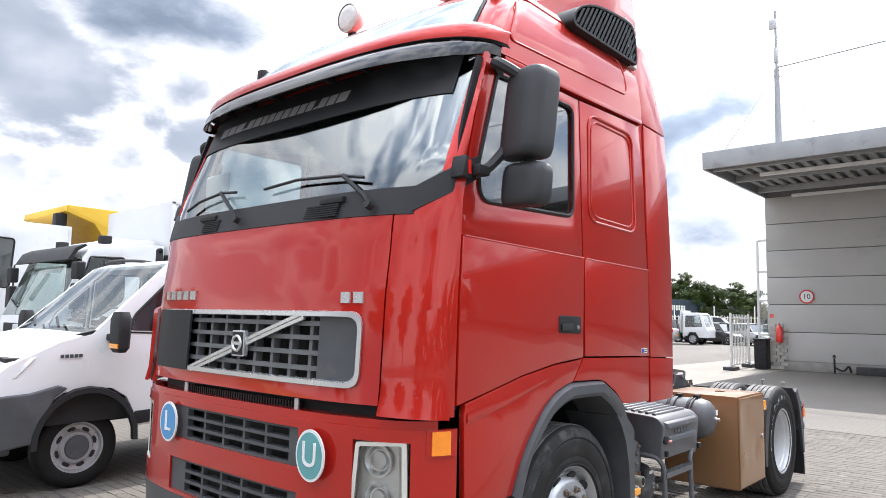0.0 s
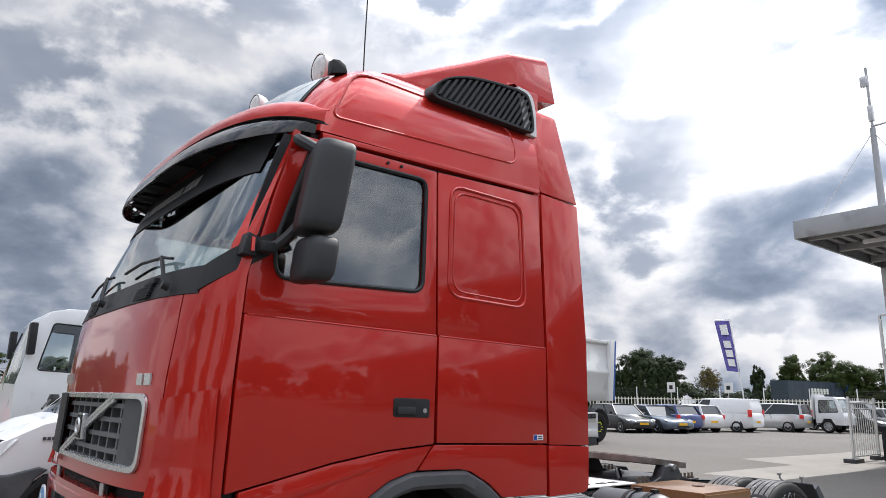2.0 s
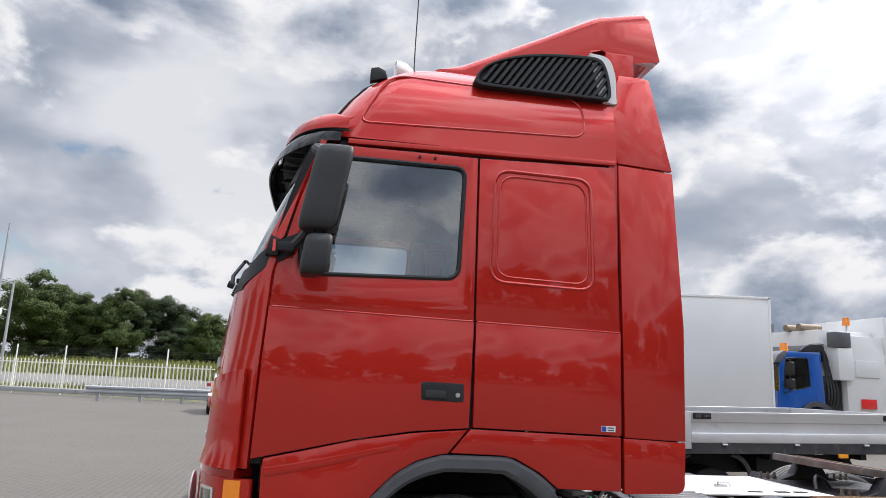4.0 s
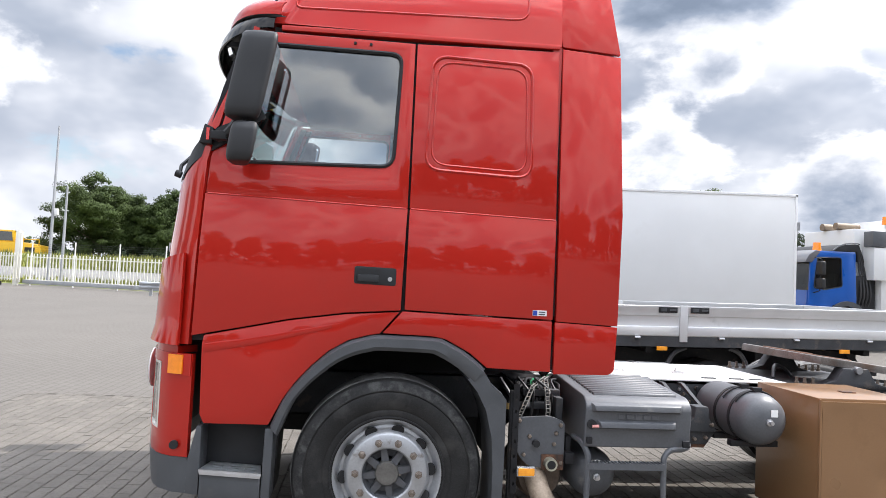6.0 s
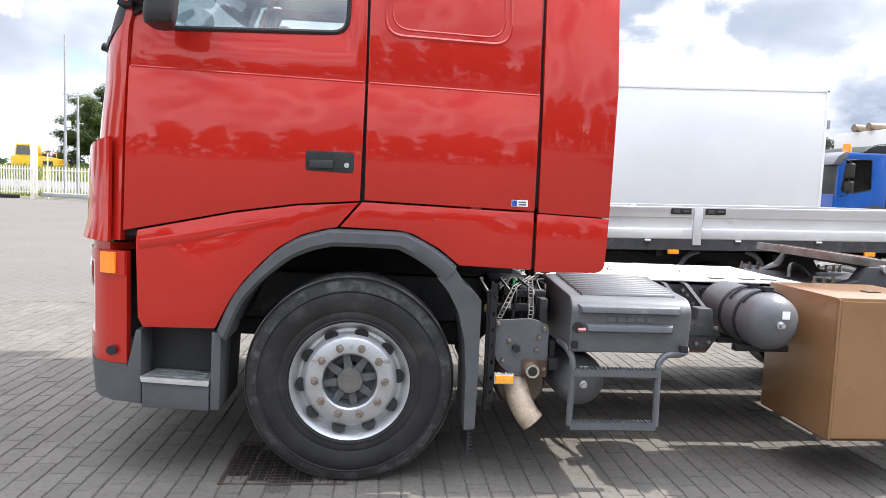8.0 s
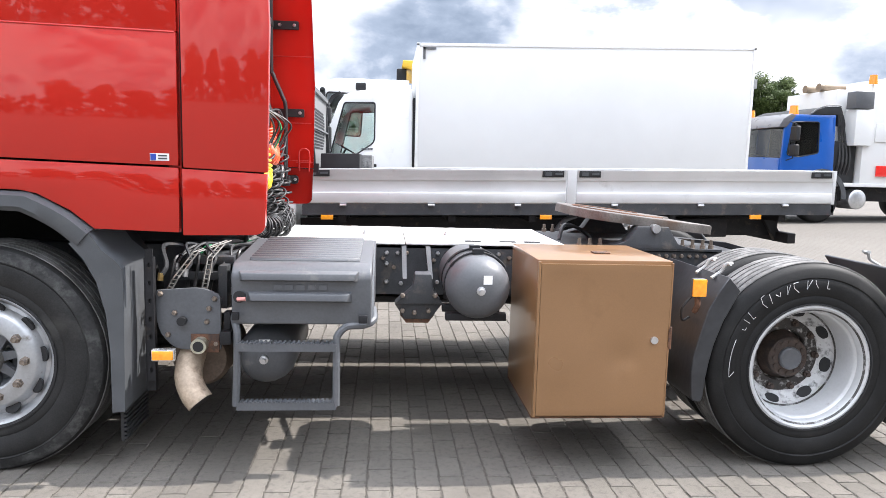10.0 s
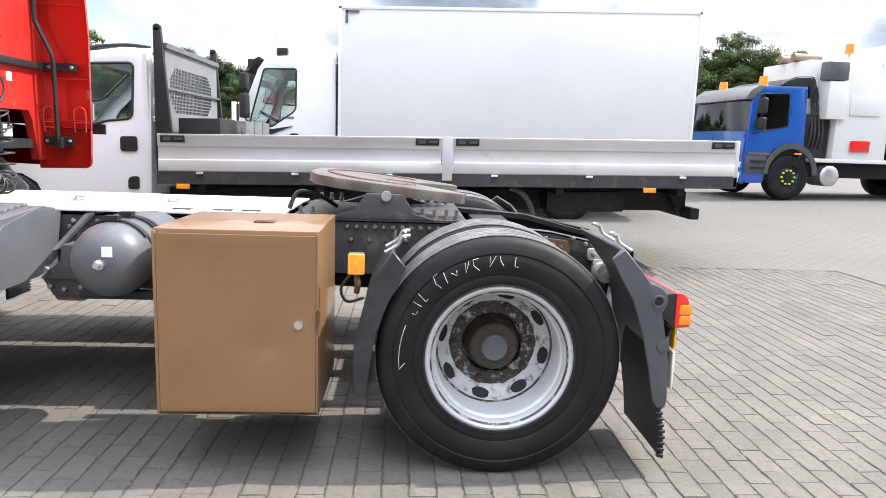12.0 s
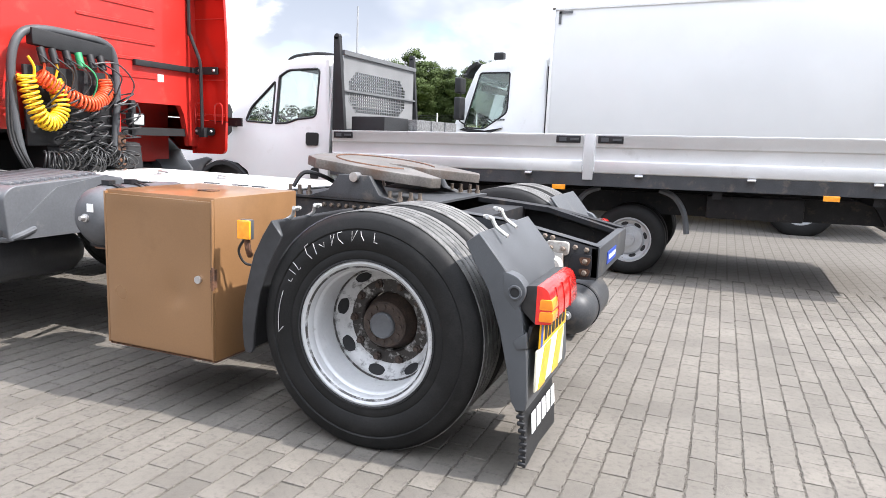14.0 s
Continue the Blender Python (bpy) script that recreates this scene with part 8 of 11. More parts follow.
def cab_shell(root, prof, y0, y1, paint, windows, screen, belt, inset, rake=None, glass_mat=GLASS):
    """A cab from its side profile (front, over the roof, to the back; then closed below), with side windows and a windscreen segment."""
    fix = rake or (lambda b: b)
    lean = lambda z: inset * max(0.0, (z - belt)) / 0.7
    upper = prof["top"]
    outline = upper + prof["bottom"]
    sides = []
    for flip in (None, 0.5 * (y0 + y1)):
        bm = bm_new()
        fill_plate(bm, outline, windows, lambda x, z, d: (x, y0 + lean(z) + d, z), 0.05)
        bevel(bm, 0.02, 2, 60)
        sides.append(part("cab_side", fix(bm), paint, root, flip_y=flip))
        for w in windows:
            bm = bm_new()
            fill_pane(bm, w, lambda x, z, d: (x, y0 + lean(z) + 0.018 + d, z), 0.006)
            g = part("side_window", fix(bm), glass_mat, sides[-1], "tinted window", flip_y=flip)
            g.visible_shadow = False
            bm = bm_new()
            add_tube(bm, [(x, y0 + lean(z) + 0.004, z) for x, z in w], 0.014, 6, True)
            part("window_seal", fix(bm), BLACK_PL, sides[-1], flip_y=flip)
    i, j = screen
    for seg, mat, nm in ((upper[: i + 1], paint, "cab_front"), (upper[i: j + 1], glass_mat, "windscreen"), (upper[j:], paint, "cab_roof")):
        bm = bm_new()
        dens = []
        for p, q in zip(seg, seg[1:]):
            dens += [(p[0] + (q[0] - p[0]) * k / 3, p[1] + (q[1] - p[1]) * k / 3) for k in range(3)]
        dens.append(seg[-1])
        skin(bm, dens, y0 + 0.03, y1 - 0.03, 0.03 if mat is not glass_mat else 0.006, 0.05 if nm != "cab_roof" else 0.0, lean)
        ob = part(nm, fix(bm), mat, root, "tinted windscreen" if nm == "windscreen" else "")
        if nm == "windscreen":
            ob.visible_shadow = False
    xb = max(p[0] for p in outline)
    bm = bm_new()
    zt, zb = max(p[1] for p in outline), min(p[1] for p in prof["bottom"])
    add_box(bm, (xb - 0.06, y0 + 0.05, zb), (xb - 0.02, y1 - 0.05, zt - 0.06))
    part("cab_back", fix(bm), paint, root)
    bm = bm_new()
    add_box(bm, (xb - 0.10, y0 + 0.12, belt - 0.2), (xb - 0.065, y1 - 0.12, zt - 0.12))
    part("cab_lining", fix(bm), SEAT, root)
    bm = bm_new()
    x_lo, z_lo = min(p[0] for p in outline), zb
    add_box(bm, (x_lo + 0.25, y0 + 0.08, z_lo + 0.08), (xb - 0.1, y1 - 0.08, belt - 0.18))
    part("cab_floor", fix(bm), DARK, root)
    for f in (0.18, 0.62):
        y = y0 + (y1 - y0) * f
        bm = bm_new()
        add_box(bm, (xb - 0.75, y, belt - 0.3), (xb - 0.3, y + 0.42, belt - 0.05))
        add_prism(bm, [(xb - 0.38, belt - 0.1), (xb - 0.24, belt - 0.1), (xb - 0.16, belt + 0.42), (xb - 0.26, belt + 0.44)], y, y + 0.42)
        part("seat", fix(bevel(bm, 0.03)), SEAT, root)
    bm = bm_new()
    c = Vector((upper[i][0] + 0.45, y0 + 0.5, belt + 0.05))
    nrm = Vector((0.5, 0, 0.86))
    u, w = basis(nrm)
    add_tube(bm, [c + 0.19 * (math.cos(t) * u + math.sin(t) * w) for t in [k * math.pi / 12 for k in range(24)]], 0.014, 6, True)
    add_tube(bm, [c, c - 0.3 * nrm], 0.02, 6)
    part("steering_wheel", fix(bm), BLACK_PL, root)
    return sides


# white dropside truck
flat = thing("flatbed_truck", "white light truck with aluminium dropside bed", "truck")
top = [(-1.60, 0.62), (-1.62, 0.80), (-1.53, 0.98), (-1.36, 1.12), (-0.98, 1.30), (-0.72, 1.36), (0.0, 2.03), (0.15, 2.085), (0.45, 2.125), (0.74, 2.12)]
bottom = [(0.74, 0.55), (-0.28, 0.5), (-0.30, 0.62), (-0.38, 0.78), (-0.52, 0.87), (-0.73, 0.89), (-0.93, 0.86), (-1.06, 0.77), (-1.12, 0.62), (-1.14, 0.55)]
W0 = round_poly([(-0.40, 1.375), (-0.02, 1.352), (-0.02, 1.84), (-0.34, 1.53)], [0.03, 0.01, 0.03, 0.05], 3)
W1 = round_poly([(0.03, 1.35), (0.20, 1.355), (0.32, 1.40), (0.575, 1.425), (0.575, 1.975), (0.14, 1.965), (0.03, 1.89)], [0.01, 0.05, 0.05, 0.06, 0.06, 0.06, 0.01], 4)
sides = cab_shell(flat, {"top": top, "bottom": bottom}, 4.53, 6.53, WHITE, [W0, W1], (5, 6), 1.35, 0.1, raked, GLASS_C)
for flip in (None, 5.53):
    bm = bm_new()
    add_prism(bm, [(-1.64, 0.40), (-1.12, 0.46), (-1.06, 0.70), (-1.0, 0.83), (-0.9, 0.9), (-0.98, 0.93), (-1.2, 0.88), (-1.64, 0.86)], 4.50, 4.56)
    part("bumper_corner", raked(bevel(bm, 0.02, 3)), GREY_PL, flat, "dark grey plastic bumper corner", flip_y=flip)
    bm = bm_new()
    rows = []
    for k in range(13):
        a = math.pi * (1.02 - k / 12 * 1.04)
        c, s = math.cos(a), math.sin(a)
        rows.append([Vector((-0.72 + c * r, y, 0.42 + s * r * 1.05)) for r, y in ((0.40, 4.53), (0.405, 4.49), (0.45, 4.49), (0.46, 4.53))])
    add_loft(bm, rows)
    part("wheel_arch", bm, BLACK_PL, flat, flip_y=flip)
    bm = bm_new()
    add_prism(bm, [(-0.30, 0.52), (0.74, 0.56), (0.74, 0.66), (-0.30, 0.64)], 4.515, 4.55)
    part("sill_trim", raked(bevel(bm, 0.01)), BLACK_PL, flat, flip_y=flip)
    bm = bm_new()
    add_prism(bm, round_poly([(0.455, 1.10), (0.62, 1.10), (0.62, 1.25), (0.455, 1.25)], 0.03, 3), 4.515, 4.545)
    part("door_handle", raked(bevel(bm, 0.008)), BLACK_PL, flat, "black door handle", flip_y=flip)
    bm = bm_new()
    add_prism(bm, round_poly([(0.52, 0.72), (0.63, 0.72), (0.63, 0.85), (0.55, 0.85), (0.52, 0.82)], 0.025, 3), 4.518, 4.545)
    part("fuel_cap", raked(bm), BLACK_PL, flat, flip_y=flip)
    bm = bm_new()
    rings = []
    for z, s in ((1.20, 0.6), (1.24, 0.95), (1.38, 1.0), (1.50, 1.0), (1.56, 0.75)):
        rings.append([Vector((-0.56 + dx * s, 4.33 + dy * s, z)) for dx, dy in round_poly([(-0.06, -0.11), (0.05, -0.11), (0.05, 0.11), (-0.06, 0.11)], 0.03, 3)])
    add_loft(bm, rings)
    mir = part("wing_mirror", raked(bm), BLACK_PL, flat, "black wing mirror", flip_y=flip)
    bm = bm_new()
    add_box(bm, (-0.60, 4.40, 1.30), (-0.52, 4.56, 1.36))
    part("mirror_foot", raked(bevel(bm, 0.01)), BLACK_PL, mir, flip_y=flip)
    bm = bm_new()
    add_box(bm, (-0.628, 4.24, 1.24), (-0.60, 4.40, 1.28))
    part("mirror_lamp", raked(bm), AMBER, mir, flip_y=flip)
    bm = bm_new()
    add_loft(bm, [[Vector((-1.50, 4.60, 0.98)), Vector((-1.28, 4.54, 1.0)), Vector((-1.14, 4.53, 1.17)), Vector((-1.36, 4.62, 1.12))], [Vector((-1.48, 4.86, 0.98)), Vector((-1.27, 4.62, 1.0)), Vector((-1.14, 4.60, 1.17)), Vector((-1.34, 4.86, 1.14))]])
    for v in bm.verts:
        v.co += Vector((-0.03, -0.02, 0.01))
    part("headlight", raked(bevel(bm, 0.01)), LENS_W, flat, "clear headlight", flip_y=flip)
    small_wheel("front_wheel", flat, (-0.73, 4.66 if flip is None else 6.40, 0.352), 0.352, 0.215, 0.2, 1 if flip is None else -1, RIM, holes=8, cover=GREY_PL)
    for off in (0.0, 0.23):
        yy = 4.62 + off if flip is None else 6.44 - off
        small_wheel("rear_wheel", flat, (4.16, yy, 0.352), 0.352, 0.215, 0.2, 1 if flip is None else -1, RIM, holes=8)
bm = bm_new()
add_prism(bm, [(-1.66, 0.38), (-1.3, 0.38), (-1.3, 0.88), (-1.64, 0.88), (-1.68, 0.7)], 4.55, 6.51)
part("bumper", raked(bevel(bm, 0.03, 3)), GREY_PL, flat, "dark grey bumper")
bm = bm_new()
for k in range(4):
    add_box(bm, (-1.655, 5.0, 0.90 + k * 0.05), (-1.55, 6.06, 0.925 + k * 0.05))
part("grille", raked(bm), BLACK_PL, flat)
bm = bm_new()
bars_mesh(bm, (-0.98, 4.52, 1.16), (1, 0, 0), (0, 0, 1), [0.03] * 5, 0.03, 0.008)
part("badge_bars", raked(bm), GREY_PL, flat)
bm = bm_new()
add_prism(bm, [(-0.86, 1.36), (-0.7, 1.33), (-0.5, 1.36), (-0.55, 1.42)], 4.54, 4.58)
part("pillar_trim", raked(bm), BLACK_PL, flat)
for y in (4.95, 5.55):
    bm = bm_new()
    add_tube(bm, [(-0.86, y, 1.42), (-0.80, y + 0.2, 1.46), (-0.72, y + 0.45, 1.50)], 0.012, 6)
    part("wiper", raked(bm), BLACK_PL, flat)
for y in (4.7, 6.36):
    bm = bm_new()
    add_tube(bm, smooth_path([(0.1, y, 2.09), (0.2, y, 2.135), (0.5, y, 2.155), (0.72, y, 2.13)], 4), 0.018, 8)
    part("roof_rail", raked(bm), BLACK_PL, flat)
# bed
bm = bm_new()
add_box(bm, (0.83, 4.48, 0.86), (6.79, 6.62, 0.92))
part("bed_floor", raked(bevel(bm, 0.005)), GREY_PL2, flat)


def side_board(x0, x1, y):
    bm = bm_new()
    prof = [(y, 0.905), (y - 0.012, 0.915), (y - 0.012, 1.02), (y - 0.002, 1.03), (y - 0.002, 1.15), (y - 0.014, 1.16), (y - 0.014, 1.24), (y - 0.02, 1.25), (y - 0.02, 1.28), (y + 0.012, 1.28), (y + 0.012, 0.905)]
    add_prism(bm, prof, x0, x1, "x")
    return part("side_board", raked(bevel(bm, 0.003, 1)), BED, flat, "ribbed aluminium dropside board")


for y in (4.475, 6.635):
    for x0, x1 in ((0.84, 3.68), (3.80, 6.76)):
        b = side_board(x0, x1, y)
        if y < 5:
            for xa in (x0 + 0.03, x1 - 0.27) if x0 < 2 else (x0 + 0.02, x1 - 0.27):
                bm = bm_new()
                add_box(bm, (xa, y - 0.026, 1.195), (xa + 0.24, y - 0.012, 1.265))
                lt = part("latch", raked(bevel(bm, 0.004)), BLACK_PL, b, "black board latch")
                bm = bm_new()
                add_box(bm, (xa + 0.03, y - 0.03, 1.212), (xa + 0.1, y - 0.026, 1.25))
                add_box(bm, (xa + 0.14, y - 0.034, 1.22), (xa + 0.22, y - 0.026, 1.242))
                part("latch_lever", raked(bm), GREY_PL, lt)
            n = 3
            for k in range(n):
                xa = x0 + (x1 - x0) * (k + 0.4) / n
                bm = bm_new()
                add_box(bm, (xa, y - 0.03, 0.885), (xa + 0.07, y - 0.01, 0.91))
                add_cyl(bm, (xa, y - 0.03, 0.89), (xa + 0.07, y - 0.03, 0.89), 0.012, n=8)
                part("board_hinge", raked(bm), STEEL, b)
    bm = bm_new()
    add_box(bm, (3.69, y - 0.02, 0.84), (3.79, y + 0.02, 1.285))
    part("bed_post", raked(bevel(bm, 0.004)), BED, flat)
    bm = bm_new()
    add_box(bm, (0.82, y - 0.005, 0.78), (6.80, y + 0.03, 0.90))
    part("bed_rail", raked(bm), CHASSIS, flat, "dark grey bed side rail")
bm = bm_new()
add_box(bm, (6.76, 4.47, 0.80), (6.80, 6.64, 1.28))
part("tail_board", raked(bevel(bm, 0.004)), BED, flat)
for y in (5.15, 5.85):
    bm = bm_new()
    add_box(bm, (-0.9, y, 0.48), (6.55, y + 0.08, 0.70))
    part("chassis_rail", raked(bm), CHASSIS_D, flat)
for x in (1.2, 2.4, 3.3, 4.9, 6.2):
    bm = bm_new()
    add_box(bm, (x, 4.55, 0.70), (x + 0.08, 6.6, 0.86))
    part("cross_member", raked(bm), CHASSIS_D, flat)
bm = bm_new()
add_box(bm, (6.45, 4.75, 0.42), (6.55, 6.4, 0.54))
part("underrun_bar", raked(bevel(bm, 0.01)), CHASSIS_D, flat)
bm = bm_new()
add_prism(bm, [(6.25, 0.75), (6.35, 0.75), (6.55, 0.45), (6.45, 0.42)], 5.0, 5.06)
part("bar_stay", raked(bm), CHASSIS_D, flat)
bm = bm_new()
add_box(bm, (4.85, 4.75, 0.50), (5.7, 5.1, 0.72))
part("tool_bin", raked(bevel(bm, 0.02)), CHASSIS_D, flat)
for x in (3.65, 4.62):
    bm = bm_new()
    s = -1 if x < 4 else 1
    add_tube(bm, smooth_path([(x + s * 0.08, 4.62, 0.35), (x + s * 0.04, 4.62, 0.55), (x - s * 0.06, 4.62, 0.70), (x - s * 0.2, 4.62, 0.76)], 4), 0.03, 6)
    part("wheel_guard", raked(bm), GREY_PL, flat)
for x in (1.02, 3.40, 5.80):
    bm = bm_new()
    add_box(bm, (x, 4.44, 0.735), (x + 0.13, 4.47, 0.785))
    part("side_marker", raked(bevel(bm, 0.006)), AMBER, flat, "orange side marker lamp")
# headboard
bm = bm_new()
mesh_holes = []
for r in range(13):
    for c in range(30):
        y, z = 4.74 + 0.05 * c, 1.50 + 0.036 * r
        corner_cut = min(r, 12 - r) + min(c, 29 - c) < 3
        if r != 6 and not corner_cut:
            mesh_holes.append([(y, z), (y + 0.034, z), (y + 0.034, z + 0.024), (y, z + 0.024)])
fill_plate(bm, [(4.60, 1.28), (6.50, 1.28), (6.50, 2.14), (4.60, 2.14)], mesh_holes, lambda y, z, d: (0.89 + d, y, z), 0.006)
part("headboard", raked(bm), pbr("grey_headboard", (0.19, 0.193, 0.197), 0.5, var=0.1, scale=4), flat, "grey perforated headboard")
for y in (4.53, 6.52):
    bm = bm_new()
    add_loft(bm, [[Vector((0.80, y, 0.9)), Vector((0.99, y, 0.9)), Vector((0.99, y + 0.06, 0.9)), Vector((0.80, y + 0.06, 0.9))], [Vector((0.805, y, 2.31)), Vector((0.875, y, 2.31)), Vector((0.875, y + 0.06, 2.31)), Vector((0.805, y + 0.06, 2.31))]])
    add_cyl(bm, (0.84, y, 2.31), (0.84, y + 0.06, 2.31), 0.036, n=14)
    part("headboard_post", raked(bevel(bm, 0.006)), BLACK_PL, flat, "black headboard post")
for z, tall in ((2.12, 0.05), (1.718, 0.018)):
    bm = bm_new()
    add_box(bm, (0.86, 4.58, z), (0.92, 6.52, z + tall))
    part("headboard_rail", raked(bm), GREY_PL2, flat)
bm = bm_new()
add_box(bm, (1.0, 4.62, 0.93), (1.42, 5.25, 1.44))
part("tool_box", raked(bevel(bm, 0.01)), BLACK_PL, flat, "black tool box on the bed")
TREAD_BOX = pbr("grimy_tread_plate", (0.20, 0.20, 0.20), 0.5, 0.5, var=0.4, scale=26, bump=0.003, bscale=70, dirt=(0.09, 0.09, 0.09), dirt_amount=0.5, dscale=30)
for y in (5.85, 6.3, 6.75):
    bm = bm_new()
    add_box(bm, (1.0, y - 0.6, 0.93), (1.54, y - 0.2, 1.43))
    part("tread_plate_box", raked(bevel(bm, 0.008)), TREAD_BOX, flat, "tread plate storage box on the bed")

# white box truck
box = thing("box_truck", "white truck with a plain white box body", "truck")
KB = 0.026
rk = lambda b: raked(b, 2.0, KB)
top = [(0.50, 0.75), (0.50, 1.35), (0.54, 1.50), (0.88, 2.42), (0.98, 2.56), (1.25, 2.63), (2.15, 2.66)]
bottom = [(2.15, 0.80), (1.75, 0.80), (1.62, 1.05), (1.30, 1.15), (0.98, 1.05), (0.82, 0.75)]
WB = round_poly([(0.74, 1.50), (1.10, 1.48), (1.50, 1.75), (1.50, 2.42), (0.98, 2.42)], [0.05, 0.06, 0.08, 0.04, 0.04], 4)
cab_shell(box, {"top": top, "bottom": bottom}, 8.98, 11.42, WHITE, [WB], (2, 3), 1.6, 0.06, rk, GLASS_B)
bm = bm_new()
add_box(bm, (2.20, 8.95, 1.10), (8.15, 11.45, 3.40))
bb = part("box_body", rk(bevel(bm, 0.012)), WHITE_BOX, box, "plain white box body")
for lo, hi in (((2.19, 8.935, 3.36), (8.16, 8.96, 3.41)), ((2.19, 8.935, 1.08), (8.16, 8.96, 1.16)), ((2.19, 8.935, 1.1), (2.24, 8.96, 3.4)), ((8.11, 8.935, 1.1), (8.16, 8.96, 3.4))):
    bm = bm_new()
    add_box(bm, lo, hi)
    part("box_trim", rk(bevel(bm, 0.004)), WHITE_PL, bb)
bm = bm_new()
add_box(bm, (2.30, 8.928, 3.30), (2.52, 8.936, 3.34))
add_box(bm, (2.30, 8.928, 3.14), (2.34, 8.936, 3.34))
part("corner_mark", rk(bm), GREY_PL2, bb, "grey corner marking")
bm = bm_new()
add_box(bm, (8.15, 8.93, 2.70), (8.21, 8.98, 2.86))
part("door_keeper", rk(bm), STEEL, bb)
bm = bm_new()
add_prism(bm, [(0.66, 2.36), (0.76, 2.54), (0.90, 2.61), (0.93, 2.585), (0.80, 2.50), (0.72, 2.36)], 9.05, 11.35)
part("sun_visor", rk(bm), BLACK_PL, box, "black sun visor")
for y in (9.15, 10.9):
    bm = bm_new()
    add_box(bm, (1.16, y, 2.64), (1.34, y + 0.14, 2.77))
    part("roof_horn", rk(bevel(bm, 0.03)), BLACK_PL, box)
bm = bm_new()
add_prism(bm, [(1.36, 2.64), (2.12, 2.64), (2.12, 2.755), (1.48, 2.75), (1.38, 2.72)], 9.35, 11.05)
part("roof_panel", rk(bevel(bm, 0.015)), WHITE, box)
for flip in (None, 10.2):
    for z0, z1 in ((2.06, 2.32), (1.62, 2.0)):
        bm = bm_new()
        add_box(bm, (0.66, 8.66, z0), (0.78, 8.9, z1))
        part("wing_mirror", rk(bevel(bm, 0.03, 3)), BLACK_PL, box, "black mirror housing", flip_y=flip)
    bm = bm_new()
    add_tube(bm, [(0.74, 8.98, 2.40), (0.74, 8.76, 2.36), (0.74, 8.76, 1.6), (0.74, 8.98, 1.56)], 0.014, 6)
    part("mirror_arm", rk(bm), BLACK_PL, box, flip_y=flip)
    bm = bm_new()
    add_prism(bm, [(0.66, 1.46), (1.10, 1.36), (1.45, 1.50), (1.12, 1.45), (0.74, 1.49)], 8.965, 8.99)
    part("window_trim", rk(bm), BLACK_PL, box, flip_y=flip)
    bm = bm_new()
    add_prism(bm, round_poly([(1.36, 1.28), (1.54, 1.28), (1.54, 1.38), (1.42, 1.38)], 0.02), 8.965, 8.985)
    part("door_handle", rk(bm), BLACK_PL, box, flip_y=flip)
    for x in (1.30, 6.1):
        small_wheel("wheel", box, (x, 9.02 if flip is None else 11.38, 0.5), 0.48, 0.28, 0.28, 1 if flip is None else -1, RIM)
bm = bm_new()
bars_mesh(bm, (1.28, 8.978, 1.62), (1, 0, 0), (0, 0, 1), [0.04] * 4, 0.03, 0.01)
part("badge_bars", rk(bm), GREY_PL, box)
for lo, hi, nm in (((2.155, 9.0, 0.9), (2.185, 11.4, 2.5), "bulkhead"), ((0.7, 9.7, 0.62), (8.0, 9.8, 0.9), "chassis_rail"), ((0.7, 10.6, 0.62), (8.0, 10.7, 0.9), "chassis_rail"), ((2.3, 9.1, 0.9), (8.1, 11.3, 1.08), "subframe")):
    bm = bm_new()
    add_box(bm, lo, hi)
    part(nm, rk(bm), CHASSIS_D, box)
bm = bm_new()
add_box(bm, (0.42, 9.0, 0.45), (0.7, 11.4, 0.85))
part("bumper", bevel(bm, 0.04, 3), WHITE, box)
bm = bm_new()
add_box(bm, (0.455, 9.4, 1.0), (0.50, 11.0, 1.35))
part("grille", bm, BLACK_PL, box)
bm = bm_new()
bars_mesh(bm, (0.80, 11.1, 2.18), (0, -1, 0), (0.35, 0, 0.94), [0.09, 0.09, 0.09, 0.09, 0.09, 0.04, 0.09, 0.09, 0.09, 0.04, 0.09, 0.09, 0.12], 0.11, 0.03, 0.004)
part("screen_bars", rk(bm), WHITE_PL, box)
# a further white cab and a yellow skip body behind it
far = thing("tipper_truck", "white truck with a yellow tipper body", "truck")
top = [(-1.10, 0.75), (-1.10, 1.5), (-0.85, 2.60), (-0.7, 2.78), (-0.4, 2.86), (1.0, 2.86)]
bottom = [(1.0, 0.85), (0.5, 0.85), (0.3, 1.1), (-0.3, 1.1), (-0.5, 0.75)]
WF = round_poly([(-0.80, 1.75), (0.05, 1.72), (0.10, 2.55), (-0.62, 2.58)], 0.06, 3)
cab_shell(far, {"top": top, "bottom": bottom}, 13.1, 15.55, WHITE, [WF], (1, 2), 1.75, 0.05)
YEL = pbr("yellow_tipper_paint", (0.72, 0.44, 0.03), 0.45, var=0.08, scale=2, dirt=(0.5, 0.32, 0.05), dirt_amount=0.25, dscale=2)
bm = bm_new()
add_prism(bm, [(1.55, 1.3), (5.5, 1.3), (5.5, 3.2), (0.87, 3.24), (0.85, 3.12), (1.35, 2.95), (1.6, 2.6)], 13.1, 15.6)
tb = part("tipper_body", bevel(bm, 0.02), YEL, far, "yellow tipper body with a canopy over the cab")
for x in (2.0, 3.0, 4.0, 5.0):
    box_part("body_rib", (x, 13.06, 1.35), (x + 0.1, 13.12, 3.05), YEL, tb)
